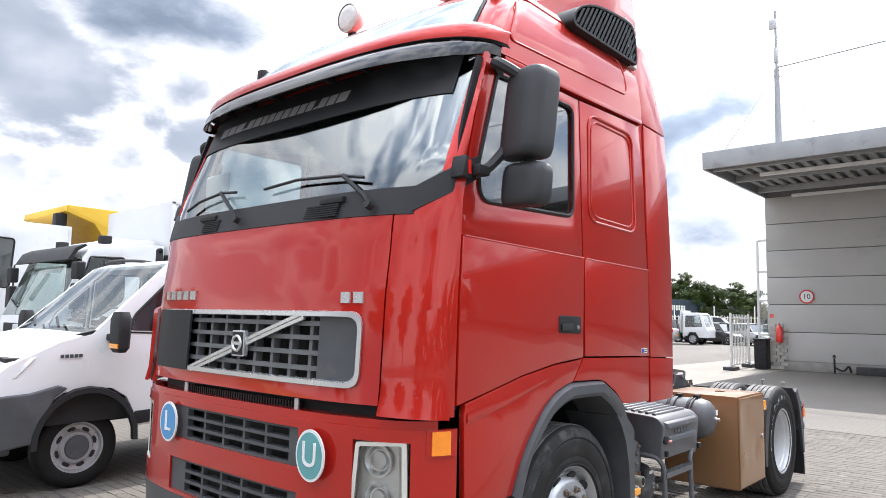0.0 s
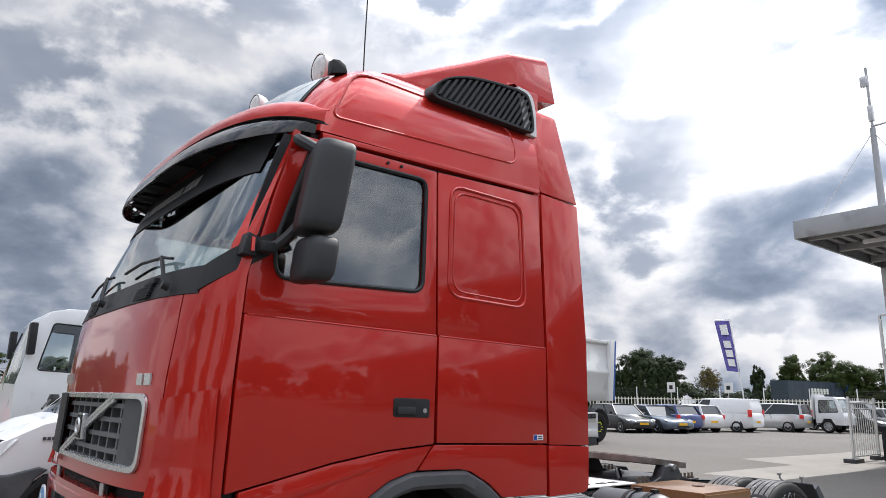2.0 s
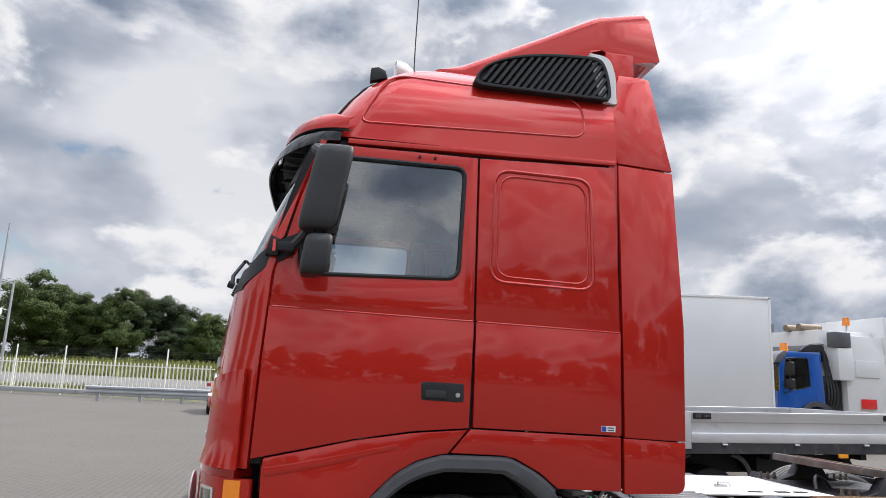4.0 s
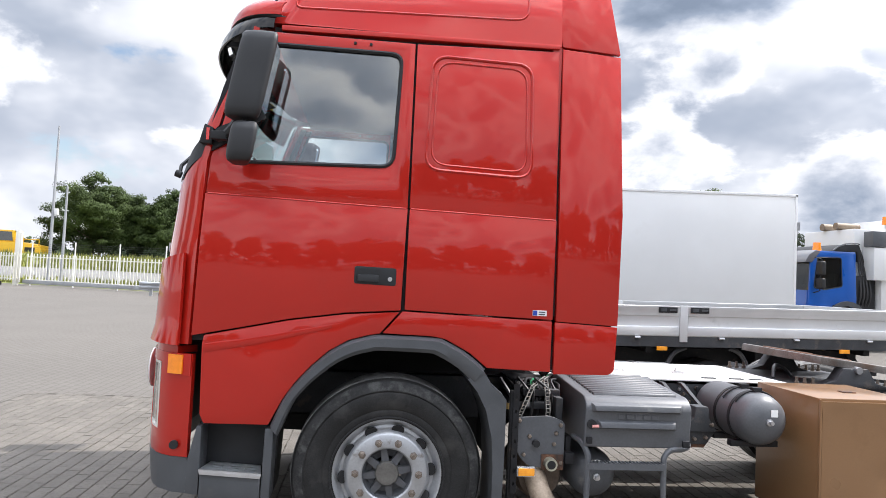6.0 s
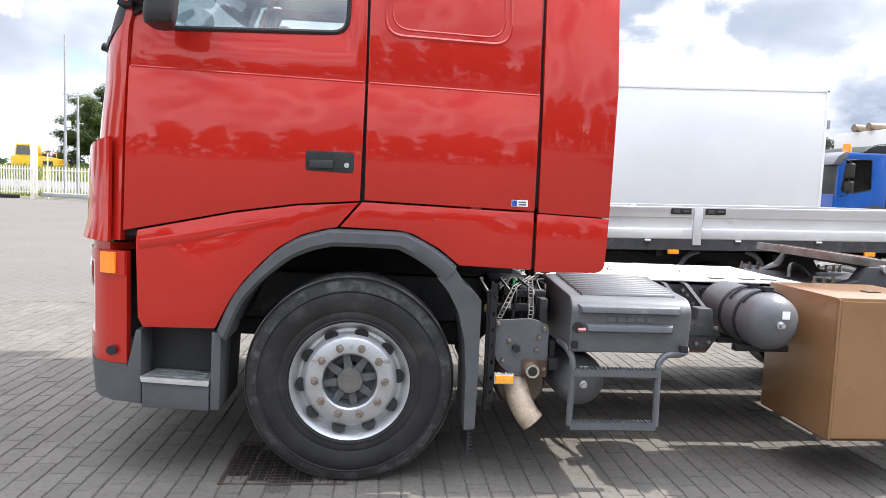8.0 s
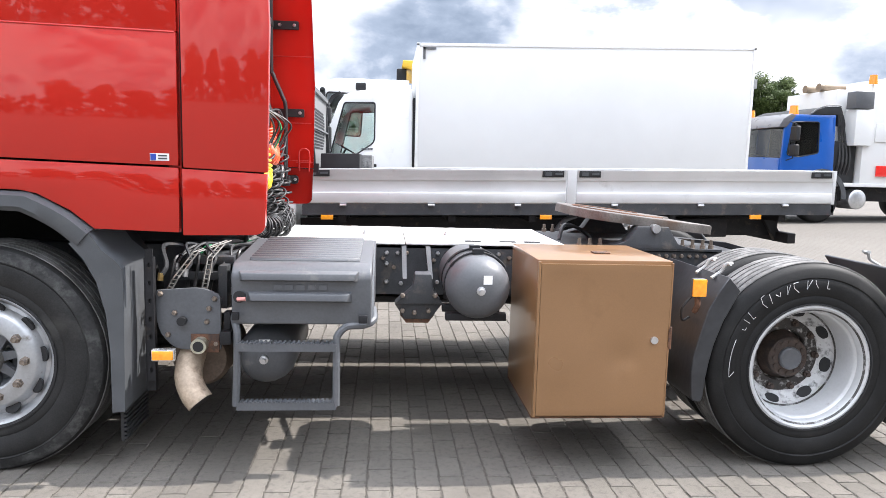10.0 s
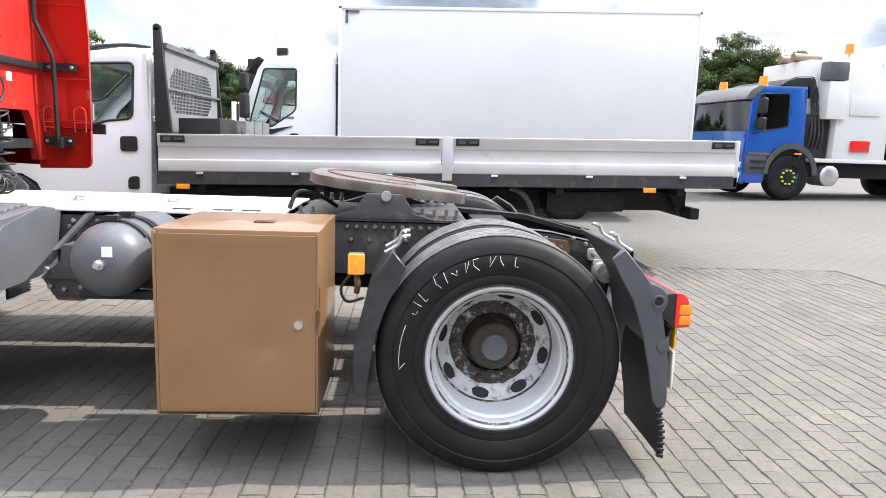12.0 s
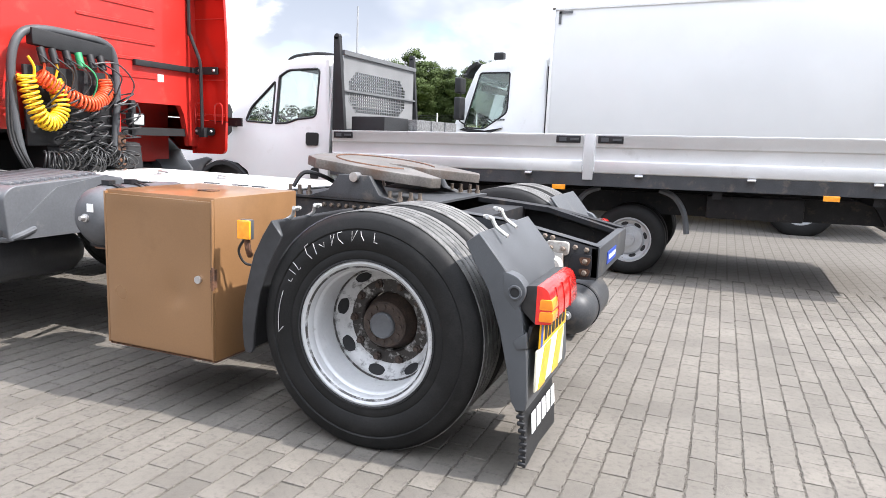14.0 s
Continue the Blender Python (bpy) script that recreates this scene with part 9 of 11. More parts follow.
for flip in (None, 14.33):
    bm = bm_new()
    add_box(bm, (-1.02, 12.8, 2.0), (-0.9, 13.05, 2.55))
    part("wing_mirror", bevel(bm, 0.03), BLACK_PL, far, flip_y=flip)
    for x in (0.0, 3.6):
        small_wheel("wheel", far, (x, 13.15 if flip is None else 15.5, 0.5), 0.5, 0.29, 0.3, 1 if flip is None else -1, RIM)
bm = bm_new()
add_box(bm, (0.75, 13.3, 2.86), (0.95, 13.5, 3.1))
part("air_snorkel", bevel(bm, 0.03), BLACK_PL, far)
for y in (13.8, 14.8):
    box_part("chassis_rail", (-0.8, y, 0.7), (5.3, y + 0.1, 1.0), CHASSIS_D, far, 0)
box_part("subframe", (1.3, 13.3, 1.0), (5.4, 15.4, 1.3), CHASSIS_D, far, 0)
far.location, far.scale = (1.05, 0, 0), (1.15, 1.0, 1.15)

# blue hook-lift truck
hook = thing("hooklift_truck", "blue truck with a white container body", "truck")
ZB = 0.25


def up(bm):
    """Lifts a part onto the higher ground."""
    for v in bm.verts:
        v.co.z += ZB
    return bm


top = [(10.87, 0.55), (10.85, 1.05), (10.88, 1.50), (10.94, 2.28), (11.02, 2.46), (11.25, 2.54), (12.30, 2.56)]
bottom = [(12.30, 1.10), (12.25, 1.05), (12.1, 1.15), (11.6, 1.15), (11.42, 0.95), (11.36, 0.35), (10.92, 0.35)]
WH = round_poly([(11.02, 1.58), (11.35, 1.54), (11.86, 1.64), (11.86, 2.38), (11.16, 2.36)], [0.05, 0.05, 0.06, 0.06, 0.05], 3)
cab_shell(hook, {"top": top, "bottom": bottom}, 13.0, 15.5, BLUE_P, [WH], (2, 3), 1.55, 0.05, up, glass("smoked_cab_glass", (0.30, 0.33, 0.33), 0.01, 1.5))
bm = bm_new()
add_prism(bm, [(10.76, 2.22), (10.88, 2.42), (11.08, 2.55), (11.22, 2.52), (10.97, 2.22)], 13.02, 15.48)
part("sun_visor", up(bevel(bm, 0.02)), pbr("smoked_cap", (0.11, 0.108, 0.115), 0.3, var=0.1, coat=0.5), hook, "smoked sun visor")
for y in (13.3, 15.0):
    bm = bm_new()
    add_cyl(bm, (11.33, y, 2.54), (11.33, y, 2.76), 0.11, 0.09, n=14)
    part("beacon", up(bm), ORANGE, hook, "orange warning beacon")
bm = bm_new()
add_prism(bm, [(11.62, 2.555), (11.78, 2.66), (12.0, 2.74), (12.30, 2.76), (12.40, 2.74), (12.42, 2.68), (12.42, 2.30), (12.36, 2.30), (12.33, 2.56)], 13.06, 15.44)
wd = part("wind_deflector", up(bevel(bm, 0.02)), BLACK_PL, hook, "black roof wind deflector")
bm = bm_new()
add_tube(bm, smooth_path([(11.62, 13.06, 2.57), (11.78, 13.06, 2.68), (12.0, 13.06, 2.76), (12.30, 13.06, 2.78), (12.40, 13.06, 2.76)], 4), 0.018, 6)
part("deflector_edge", up(bm), TANK, wd)
for lo, hi, mt, nm, lab in (((10.852, 13.08, 1.455), (10.90, 15.42, 1.53), BLACK_PL, "screen_sill", ""), ((10.835, 13.75, 0.88), (10.87, 14.75, 1.28), BLACK_PL, "grille", "black slatted grille"), ((10.815, 13.0, 0.33), (10.90, 15.5, 0.60), BLUE_P, "bumper", "blue bumper with white stripes")):
    bm = bm_new()
    add_box(bm, lo, hi)
    part(nm, up(bevel(bm, 0.015)), mt, hook, lab)
for k in range(4):
    box_part("grille_bar", (10.828, 13.77, 0.93 + ZB + 0.09 * k), (10.84, 14.73, 0.945 + ZB + 0.09 * k), GREY_PL, hook, 0)
for z in (1.49, 1.54):
    bm = bm_new()
    add_tube(bm, [(10.84, 13.5 + (z - 1.49) * 12, z + 0.03), (10.86, 14.1 + (z - 1.49) * 12, z + 0.14)], 0.014, 6)
    part("wiper", up(bm), BLACK_PL, hook)
for flip in (None, 14.25):
    bm = bm_new()
    add_prism(bm, [(10.88, 0.55), (11.37, 0.62), (11.40, 0.95), (11.3, 0.98), (10.88, 0.98)], 12.975, 13.03)
    part("side_trim", up(bevel(bm, 0.01)), GREY_PL, hook, "grey plastic step panel", flip_y=flip)
    bm = bm_new()
    rows = []
    for k in range(13):
        a = math.pi * (1.0 - k / 12)
        rows.append([Vector((12.0 + math.cos(a) * r, y, 0.56 + math.sin(a) * r * 1.05)) for r, y in ((0.56, 13.0), (0.56, 12.96), (0.68, 12.96), (0.68, 13.0))])
    add_loft(bm, rows)
    part("wheel_arch", up(bm), GREY_PL, hook, flip_y=flip)
    for z0, z1 in ((1.9, 2.25), (1.55, 1.82)):
        bm = bm_new()
        add_box(bm, (11.02, 12.72, z0), (11.14, 12.95, z1))
        part("wing_mirror", up(bevel(bm, 0.04, 3)), BLACK_PL, hook, "black mirror housing", flip_y=flip)
    bm = bm_new()
    add_box(bm, (10.815, 13.03, 0.66), (10.90, 13.52, 0.84))
    part("lamp_housing", up(bevel(bm, 0.02)), BLUE_P, hook, flip_y=flip)
    bm = bm_new()
    add_prism(bm, round_poly([(13.05, 0.69), (13.48, 0.69), (13.48, 0.80), (13.05, 0.82)], 0.03, 3), 10.80, 10.83, "x")
    part("headlight", up(bevel(bm, 0.008)), LENS_W, hook, "clear headlight", flip_y=flip)
    bm = bm_new()
    add_box(bm, (10.93, 12.965, 0.98), (11.46, 13.02, 1.05))
    part("side_band", up(bevel(bm, 0.01)), TANK, hook, flip_y=flip)
    # dark blocks set on the panel; the steps' shade is painted, not hollowed
    for z in (0.68, 0.82):
        bm = bm_new()
        add_box(bm, (11.0, 12.955, z), (11.36, 12.99, z + 0.045))
        part("step_recess", up(bm), DARK, hook, flip_y=flip)
    bm = bm_new()
    add_prism(bm, round_poly([(12.0, 1.14), (12.14, 1.14), (12.14, 1.26), (12.03, 1.26)], 0.02, 3), 12.965, 13.0)
    part("door_handle", up(bm), BLACK_PL, hook, flip_y=flip)
    bm = bm_new()
    add_box(bm, (12.06, 12.955, 1.02), (12.24, 12.99, 1.06))
    part("side_marker", up(bm), ORANGE, hook, "orange side marker", flip_y=flip)
    bm = bm_new()
    add_tube(bm, [(11.0, 12.99, 1.45), (11.06, 12.84, 1.50), (11.08, 12.82, 2.30), (11.02, 12.99, 2.36)], 0.016, 6)
    part("mirror_arm", up(bm), BLACK_PL, hook, flip_y=flip)
    SPOT = pbr("yellow_nut_caps", (0.7, 0.75, 0.05), 0.4) if flip is None else SPOT
    for x in (12.0, 16.35, 17.65):
        small_wheel("wheel", hook, (x, 13.02 if flip is None else 15.48, 0.5 + ZB), 0.52, 0.29, 0.3, 1 if flip is None else -1, CHASSIS_D, spots=SPOT)
    for x in (16.35, 17.65):
        bm = bm_new()
        rows = []
        for k in range(13):
            a = math.pi * (1.0 - k / 12)
            rows.append([Vector((x + math.cos(a) * r, y, 0.52 + math.sin(a) * r)) for r, y in ((0.60, 13.4), (0.60, 12.98), (0.63, 12.98), (0.63, 13.4))])
        add_loft(bm, rows)
        part("wheel_guard", up(bm), TANK, hook, flip_y=flip)
bm = bm_new()
add_box(bm, (10.835, 13.05, 1.12), (10.9, 15.4, 1.46))
part("front_band", up(bm), BLUE_P, hook)
for k in range(5):
    bm = bm_new()
    add_prism(bm, [(13.04 + k * 0.16, 0.58), (13.12 + k * 0.16, 0.58), (13.20 + k * 0.16, 0.35), (13.12 + k * 0.16, 0.35)], 10.806, 10.815, "x")
    part("hazard_stripe", up(bm), WHITE_PL, hook)
bm = bm_new()
add_box(bm, (12.5, 13.35, 1.2), (14.35, 15.2, 3.2))
part("body_front", up(bevel(bm, 0.02)), WHITE_BOX, hook, "white equipment housing")
# dark block added so the gap behind the cab reads as shade
bm = bm_new()
add_box(bm, (12.36, 13.16, 0.85), (13.0, 13.4, 1.95))
part("hose_bay", up(bevel(bm, 0.02)), DARK, hook)
for lo, hi, mt, nm in (((13.05, 13.02, 0.95), (14.4, 13.6, 3.05), WHITE_BOX, "equipment_cabinet"), ((12.72, 12.92, 1.85), (13.2, 13.3, 2.7), WHITE_BOX, "control_box"), ((12.65, 12.9, 2.72), (13.15, 13.2, 3.12), TANK, "cooler"), ((13.35, 12.99, 1.95), (14.15, 13.03, 2.4), WHITE_BOX, "hatch"), ((13.45, 12.97, 1.12), (13.95, 13.0, 1.38), LENS_RED, "red_panel"), ((12.5, 13.0, 0.86), (15.0, 13.5, 0.95), WHITE_BOX, "side_shelf"), ((12.6, 13.3, 0.5), (15.6, 15.2, 0.86), CHASSIS_D, "hook_frame"), ((15.5, 13.6, 0.55), (18.6, 14.9, 1.15), CHASSIS_D, "rear_frame")):
    bm = bm_new()
    add_box(bm, lo, hi)
    part(nm, up(bevel(bm, 0.015)), mt, hook)
bm = bm_new()
add_lathe(bm, [(0, 13.0), (0.2, 13.0), (0.24, 13.03), (0.24, 13.6), (0, 13.6)], (13.05, 0, 0.55), (0, 1, 0), 24)
part("fuel_tank", up(bm), ALU, hook, "shiny round tank")
for k in range(4):
    bm = bm_new()
    add_tube(bm, smooth_path([(12.45 + k * 0.1, 13.3, 0.9), (12.5 + k * 0.1, 13.1, 1.4), (12.55 + k * 0.08, 13.2, 2.0), (12.6, 13.4, 2.9)], 5), 0.025, 6)
    part("hydraulic_hose", up(bm), BLACK_H, hook)
bm = bm_new()
add_tube(bm, [(13.28, 13.15, 2.9), (13.28, 13.15, 3.35)], 0.03, 8)
part("beacon_pole", up(bm), WHITE_PL, hook)
bm = bm_new()
add_cyl(bm, (13.28, 13.15, 3.33), (13.28, 13.15, 3.55), 0.1, 0.085, n=14)
part("beacon", up(bm), ORANGE, hook, "orange warning beacon")
for y in (13.9, 14.4):
    bm = bm_new()
    add_cyl(bm, (12.4, y, 3.3), (13.1, y, 3.3), 0.1, n=12)
    part("exhaust_roll", up(bm), pbr("brown_roll", (0.2, 0.15, 0.1), 0.6), hook)
bm = bm_new()
prof = [(13.18, 1.40), (13.05, 1.75), (13.05, 2.28), (13.0, 2.36), (13.0, 2.48), (13.05, 2.56), (13.14, 3.42), (13.05, 3.48), (13.05, 3.58), (15.45, 3.58), (15.45, 1.40)]
add_prism(bm, prof, 14.45, 18.45, "x")
cb = part("container_body", up(bevel(bm, 0.015)), pbr("pale_grey_container", (0.62, 0.63, 0.62), 0.5, var=0.05, scale=1.5, dirt=(0.45, 0.44, 0.42), dirt_amount=0.25, dscale=1.2), hook, "pale grey steel container")
bm = bm_new()
add_prism(bm, [(14.42, 1.38), (14.72, 1.38), (14.62, 3.62), (14.36, 3.62)], 12.97, 15.5)
part("container_post", up(bevel(bm, 0.01)), WHITE_BOX, cb)
bm = bm_new()
add_prism(bm, [(18.25, 1.40), (18.5, 1.40), (18.75, 3.6), (18.45, 3.62)], 12.97, 15.5)
part("container_post", up(bevel(bm, 0.01)), WHITE_BOX, cb)
bm = bm_new()
add_prism(bm, [(18.5, 1.42), (18.62, 1.42), (18.86, 3.6), (18.75, 3.6)], 12.98, 15.48)
part("tail_door", up(bm), BLUE_P, cb, "blue tail door")

# the hook-lift truck stands slightly askew
hook.matrix_basis = Matrix.Translation((14.13, 13, 0)) @ Matrix.Rotation(radians(5), 4, "Z") @ Matrix.Translation((-14, -13, 0))


# ---- parked cars ----
CAR_GLASS = pbr("car_window", (0.025, 0.03, 0.033), 0.06, var=0.1, scale=2, coat=1.0)


def car(name, label, paint, length, width, height, belt, hood, rear, nose_h=0.62, roof0=0.42, roof1=0.86, wheel=0.31, box_back=False, grp="parked cars"):
    """A car along x with its nose at -length / 2. hood and rear: shares of the length where the windscreen starts and the tail window ends."""
    root = thing(name, label, "car" if not box_back else "van", grp)
    L, hw = length / 2, width / 2
    X = lambda f: -L + f * length
    # lower body from cross sections
    st = [(0.0, 0.72, 0.30, nose_h - 0.12), (0.012, 0.84, 0.26, nose_h - 0.02), (0.05, 0.94, 0.22, nose_h + 0.04), (0.14, 0.99, 0.20, nose_h + 0.12), (hood, 1.0, 0.19, belt - 0.04), (0.45, 1.0, 0.19, belt), (0.7, 1.0, 0.19, belt + 0.02), (0.9, 0.98, 0.22, belt + 0.03), (0.975, 0.93, 0.26, belt + 0.01 if rear > 0.9 else belt), (1.0, 0.86, 0.32, belt - 0.10)]
    rings = []
    for f, w, z0, z1 in st:
        x, h = X(f), hw * w
        rings.append([Vector((x, y, z)) for y, z in ((-h * 0.9, z0), (-h, z0 + 0.12), (-h, z0 + (z1 - z0) * 0.6), (-h * 0.96, z1 - 0.05), (-h * 0.86, z1), (0, z1 + 0.025), (h * 0.86, z1), (h * 0.96, z1 - 0.05), (h, z0 + (z1 - z0) * 0.6), (h, z0 + 0.12), (h * 0.9, z0))])
    bm = bm_new()
    add_loft(bm, rings)
    part("body", bm, paint, root, smooth=50)
    # cabin
    low = [Vector((X(f), y * hw * 0.885, belt - 0.03)) for f, y in ((hood, -1), (rear, -1), (rear, 1), (hood, 1))]
    high = [Vector((X(f), y * hw * 0.76, height - 0.05)) for f, y in ((roof0, -1), (roof1, -1), (roof1, 1), (roof0, 1))]
    for i, nm in enumerate(("side_window", "rear_window", "side_window", "windscreen")):
        j = (i + 1) % 4
        outer = [low[i], low[j], high[j], high[i]]
        mid = sum(outer, Vector()) / 4
        inward = (Vector((X(0.6), 0, belt)) - mid).normalized() * 0.02
        bm = bm_new()
        add_loft(bm, [outer, [v + inward for v in outer]])
        part(nm, bm, CAR_GLASS, root, "dark tinted window")
    bm = bm_new()
    n = 7
    rows = []
    for i in range(n):
        f = roof0 - 0.01 + (roof1 + 0.02 - roof0) * i / (n - 1)
        z = height - 0.05 + 0.05 * math.sin(math.pi * min(1, max(0, i / (n - 1) * 0.9 + 0.1)))
        rows.append([Vector((X(f), y * hw, z + dz)) for y, dz in ((-0.79, -0.04), (-0.7, 0), (0, 0.012), (0.7, 0), (0.79, -0.04))])
    add_loft(bm, rows, False, False)
    bmesh.ops.recalc_face_normals(bm, faces=bm.faces)
    solid(bm, 0.03)
    part("roof", bm, paint, root, smooth=60)
    # pillars
    for s in (-1, 1):
        for (fa, za), (fb, zb), w in (((hood, belt - 0.02), (roof0, height - 0.04), 0.035), ((rear, belt), (roof1, height - 0.04), 0.07), ((0.5 * (hood + roof0) * 0.4 + 0.62 * 0.6, belt), (0.62, height - 0.05), 0.03)):
            bm = bm_new()
            a, b = Vector((X(fa), s * hw * 0.955, za)), Vector((X(fb), s * hw * 0.78, zb))
            d = Vector((w, 0, 0))
            o = Vector((0, s * 0.012, 0))
            add_loft(bm, [[a - d + o, a + d + o, a + d - o * 2, a - d - o * 2], [b - d + o, b + d + o, b + d - o * 2, b - d - o * 2]])
            part("pillar", bm, paint, root)
    if box_back:
        bm = bm_new()
        add_loft(bm, [[Vector((X(0.44), s * hw * 0.98, belt - 0.05)) for s in (-1, 1)] + [Vector((X(0.985), s * hw * 0.96, belt - 0.05)) for s in (1, -1)], [Vector((X(0.45), s * hw * 0.95, belt + 0.3)) for s in (-1, 1)] + [Vector((X(0.98), s * hw * 0.93, belt + 0.3)) for s in (1, -1)], [Vector((X(0.47), s * hw * 0.86, height - 0.02)) for s in (-1, 1)] + [Vector((X(0.95), s * hw * 0.84, height - 0.02)) for s in (1, -1)]])
        part("cargo_side", bevel(bm, 0.05, 3), paint, root)
    for s in (-1, 1):
        for f in (0.19, 0.80):
            # dark disc round each wheel paints the shade of an uncut wheel opening
            bm = bm_new()
            add_cyl(bm, (X(f), s * (hw * 0.985), wheel + 0.02), (X(f), s * (hw * 0.90), wheel + 0.02), wheel + 0.06, n=24)
            part("wheel_well", bm, DARK, root)
            w = small_wheel("wheel", root, (X(f), s * (hw + 0.004), wheel), wheel, wheel * 0.64, 0.18, -s, RIM, holes=5)
    for s in (-1, 1):
        bm = bm_new()
        add_loft(bm, [[Vector((X(0.012), s * hw * 0.5, nose_h - 0.06)), Vector((X(0.075), s * hw * 0.93, nose_h + 0.0)), Vector((X(0.10), s * hw * 0.93, nose_h + 0.09)), Vector((X(0.035), s * hw * 0.5, nose_h + 0.04))], [Vector((X(-0.004), s * hw * 0.52, nose_h - 0.055)), Vector((X(0.05), s * hw * 0.97, nose_h + 0.01)), Vector((X(0.09), s * hw * 0.96, nose_h + 0.09)), Vector((X(0.02), s * hw * 0.52, nose_h + 0.045))]])
        part("headlight", bm, LENS_W, root, "clear headlight")
        bm = bm_new()
        add_box(bm, (X(0.95), s * hw * 0.99 - 0.1 * s if s > 0 else -hw * 0.99, belt - 0.22), (X(1.0) + 0.004, s * hw * 0.99 if s > 0 else -hw * 0.99 + 0.1, belt + (0.16 if box_back else 0.0)))
        part("tail_lamp", bevel(bm, 0.02), LENS_RED, root, "red tail lamp")
        bm = bm_new()
        add_box(bm, (X(hood + 0.06), s * (hw + 0.02) if s < 0 else hw + 0.02, belt + 0.0), (X(hood + 0.06) + 0.10, s * (hw + 0.17) if s < 0 else hw + 0.17, belt + 0.13))
        part("door_mirror", bevel(bm, 0.03), paint, root)
    bm = bm_new()
    add_box(bm, (X(0.0) - 0.012, -0.42 * hw * 2 * 0.5, 0.28), (X(0.02), 0.42 * hw * 2 * 0.5, 0.40))
    part("lower_grille", bm, BLACK_PL, root)
    bm = bm_new()
    add_box(bm, (X(0.0) - 0.016, -0.26, 0.42), (X(0.0) + 0.02, 0.26, 0.53))
    part("number_plate", bm, PLATE_Y, root, "yellow plate")
    bm = bm_new()
    add_box(bm, (X(1.0) - 0.02, -0.26, 0.52), (X(1.0) + 0.012, 0.26, 0.63))
    part("number_plate", bm, PLATE_Y, root, "yellow plate")
    return root


def paint(name, col, metal=0.0):
    return pbr(name, col, 0.3, metal, var=0.04, scale=2, coat=0.9, wave=0.004)


def park(ob, x, y, heading, z=0.0):
    """heading: degrees from +x to which the tail points."""
    ob.matrix_basis = pose(x, y, z, 0, 0, heading) @ Matrix.Diagonal((*ob.scale, 1))


P_RED, P_SILV, P_BLACK, P_BLUE, P_GREY = paint("car_red", (0.42, 0.02, 0.02)), paint("car_silver", (0.5, 0.51, 0.52), 0.4), paint("car_black", (0.012, 0.012, 0.014)), paint("car_blue", (0.02, 0.04, 0.16)), paint("car_slate", (0.10, 0.13, 0.17), 0.3)
red_car = car("red_hatchback", "small red hatchback parked facing the yard", P_RED, 4.3, 1.80, 1.50, 0.96, 0.30, 0.94, nose_h=0.66, grp="")
bm = bm_new()
for s in (-1, 1):
    add_prism(bm, round_poly([(s * 0.04, 0.60), (s * 0.36, 0.60), (s * 0.33, 0.72), (s * 0.06, 0.72)], 0.03, 3), -2.165, -2.10, "x")
part("grille", bm, BLACK_PL, red_car, "twin black grille")
bm = bm_new()
add_box(bm, (-2.15, -0.75, 0.26), (-2.05, 0.75, 0.44))
part("lower_intake", bm, BLACK_PL, red_car)
bm = bm_new()
bars_mesh(bm, (-2.172, 0.2, 0.45), (0, -1, 0), (0, 0, 1), [0.05] * 6, 0.05, 0.015, 0.002)
part("plate_bars", bm, BLACK_PL, red_car)
red_car.scale = (1.1, 1.1, 1.1)
park(red_car, -4.0, 27.0, 93)
spots = [("black_hatchback", "black hatchback in the parking row", P_BLACK, 4.2, 1.75, 1.45, 0.92, 0.28, 0.95, (28.4, 20.6), 72),
         ("slate_saloon", "slate grey saloon in the parking row", P_GREY, 4.7, 1.82, 1.42, 0.90, 0.30, 0.86, (30.2, 19.9), 76),
         ("blue_hatchback", "dark blue hatchback in the parking row", P_BLUE, 4.0, 1.70, 1.45, 0.93, 0.27, 0.96, (31.6, 20.0), -104),
         ("white_hatchback", "small white hatchback in the parking row", WHITE, 3.5, 1.63, 1.47, 0.93, 0.24, 0.96, (33.4, 19.6), -102),
         ("white_van", "white delivery van in the parking row", WHITE, 4.4, 1.83, 1.85, 1.08, 0.22, 0.97, (36.0, 19.3), -84),
         ("silver_estate", "silver people carrier in the parking row", P_SILV, 4.5, 1.80, 1.64, 1.0, 0.24, 0.97, (40.0, 18.4), -84),
         ("dark_saloon", "dark saloon in the parking row", P_BLACK, 4.6, 1.80, 1.43, 0.9, 0.30, 0.88, (45.8, 16.6), -92),
         ("silver_van", "silver panel van in the parking row", P_SILV, 4.8, 1.9, 1.9, 1.1, 0.2, 0.97, (48.3, 16.8), 98),
         ("black_estate", "black estate car in the parking row", P_BLACK, 4.6, 1.8, 1.45, 0.92, 0.28, 0.96, (44.6, 14.8), 62),
         ("silver_hatchback", "silver hatchback in the parking row", P_SILV, 4.2, 1.75, 1.45, 0.92, 0.28, 0.95, (44.3, 12.8), 62),
         ("grey_saloon", "grey saloon in the parking row", P_GREY, 4.5, 1.8, 1.43, 0.9, 0.30, 0.88, (44.8, 11.0), 62)]
for nm, lab, pnt, L, W, H, belt, hd, rr, (x, y), head in spots:
    van = "van" in nm
    c = car(nm, lab, pnt, L, W, H, belt, hd, rr, nose_h=0.72 if van else 0.62, roof0=0.36 if van else 0.42, roof1=0.95 if (van or "estate" in nm) else (0.74 if "saloon" in nm else 0.88), box_back=van)
    park(c, x, y, head, 0.12)
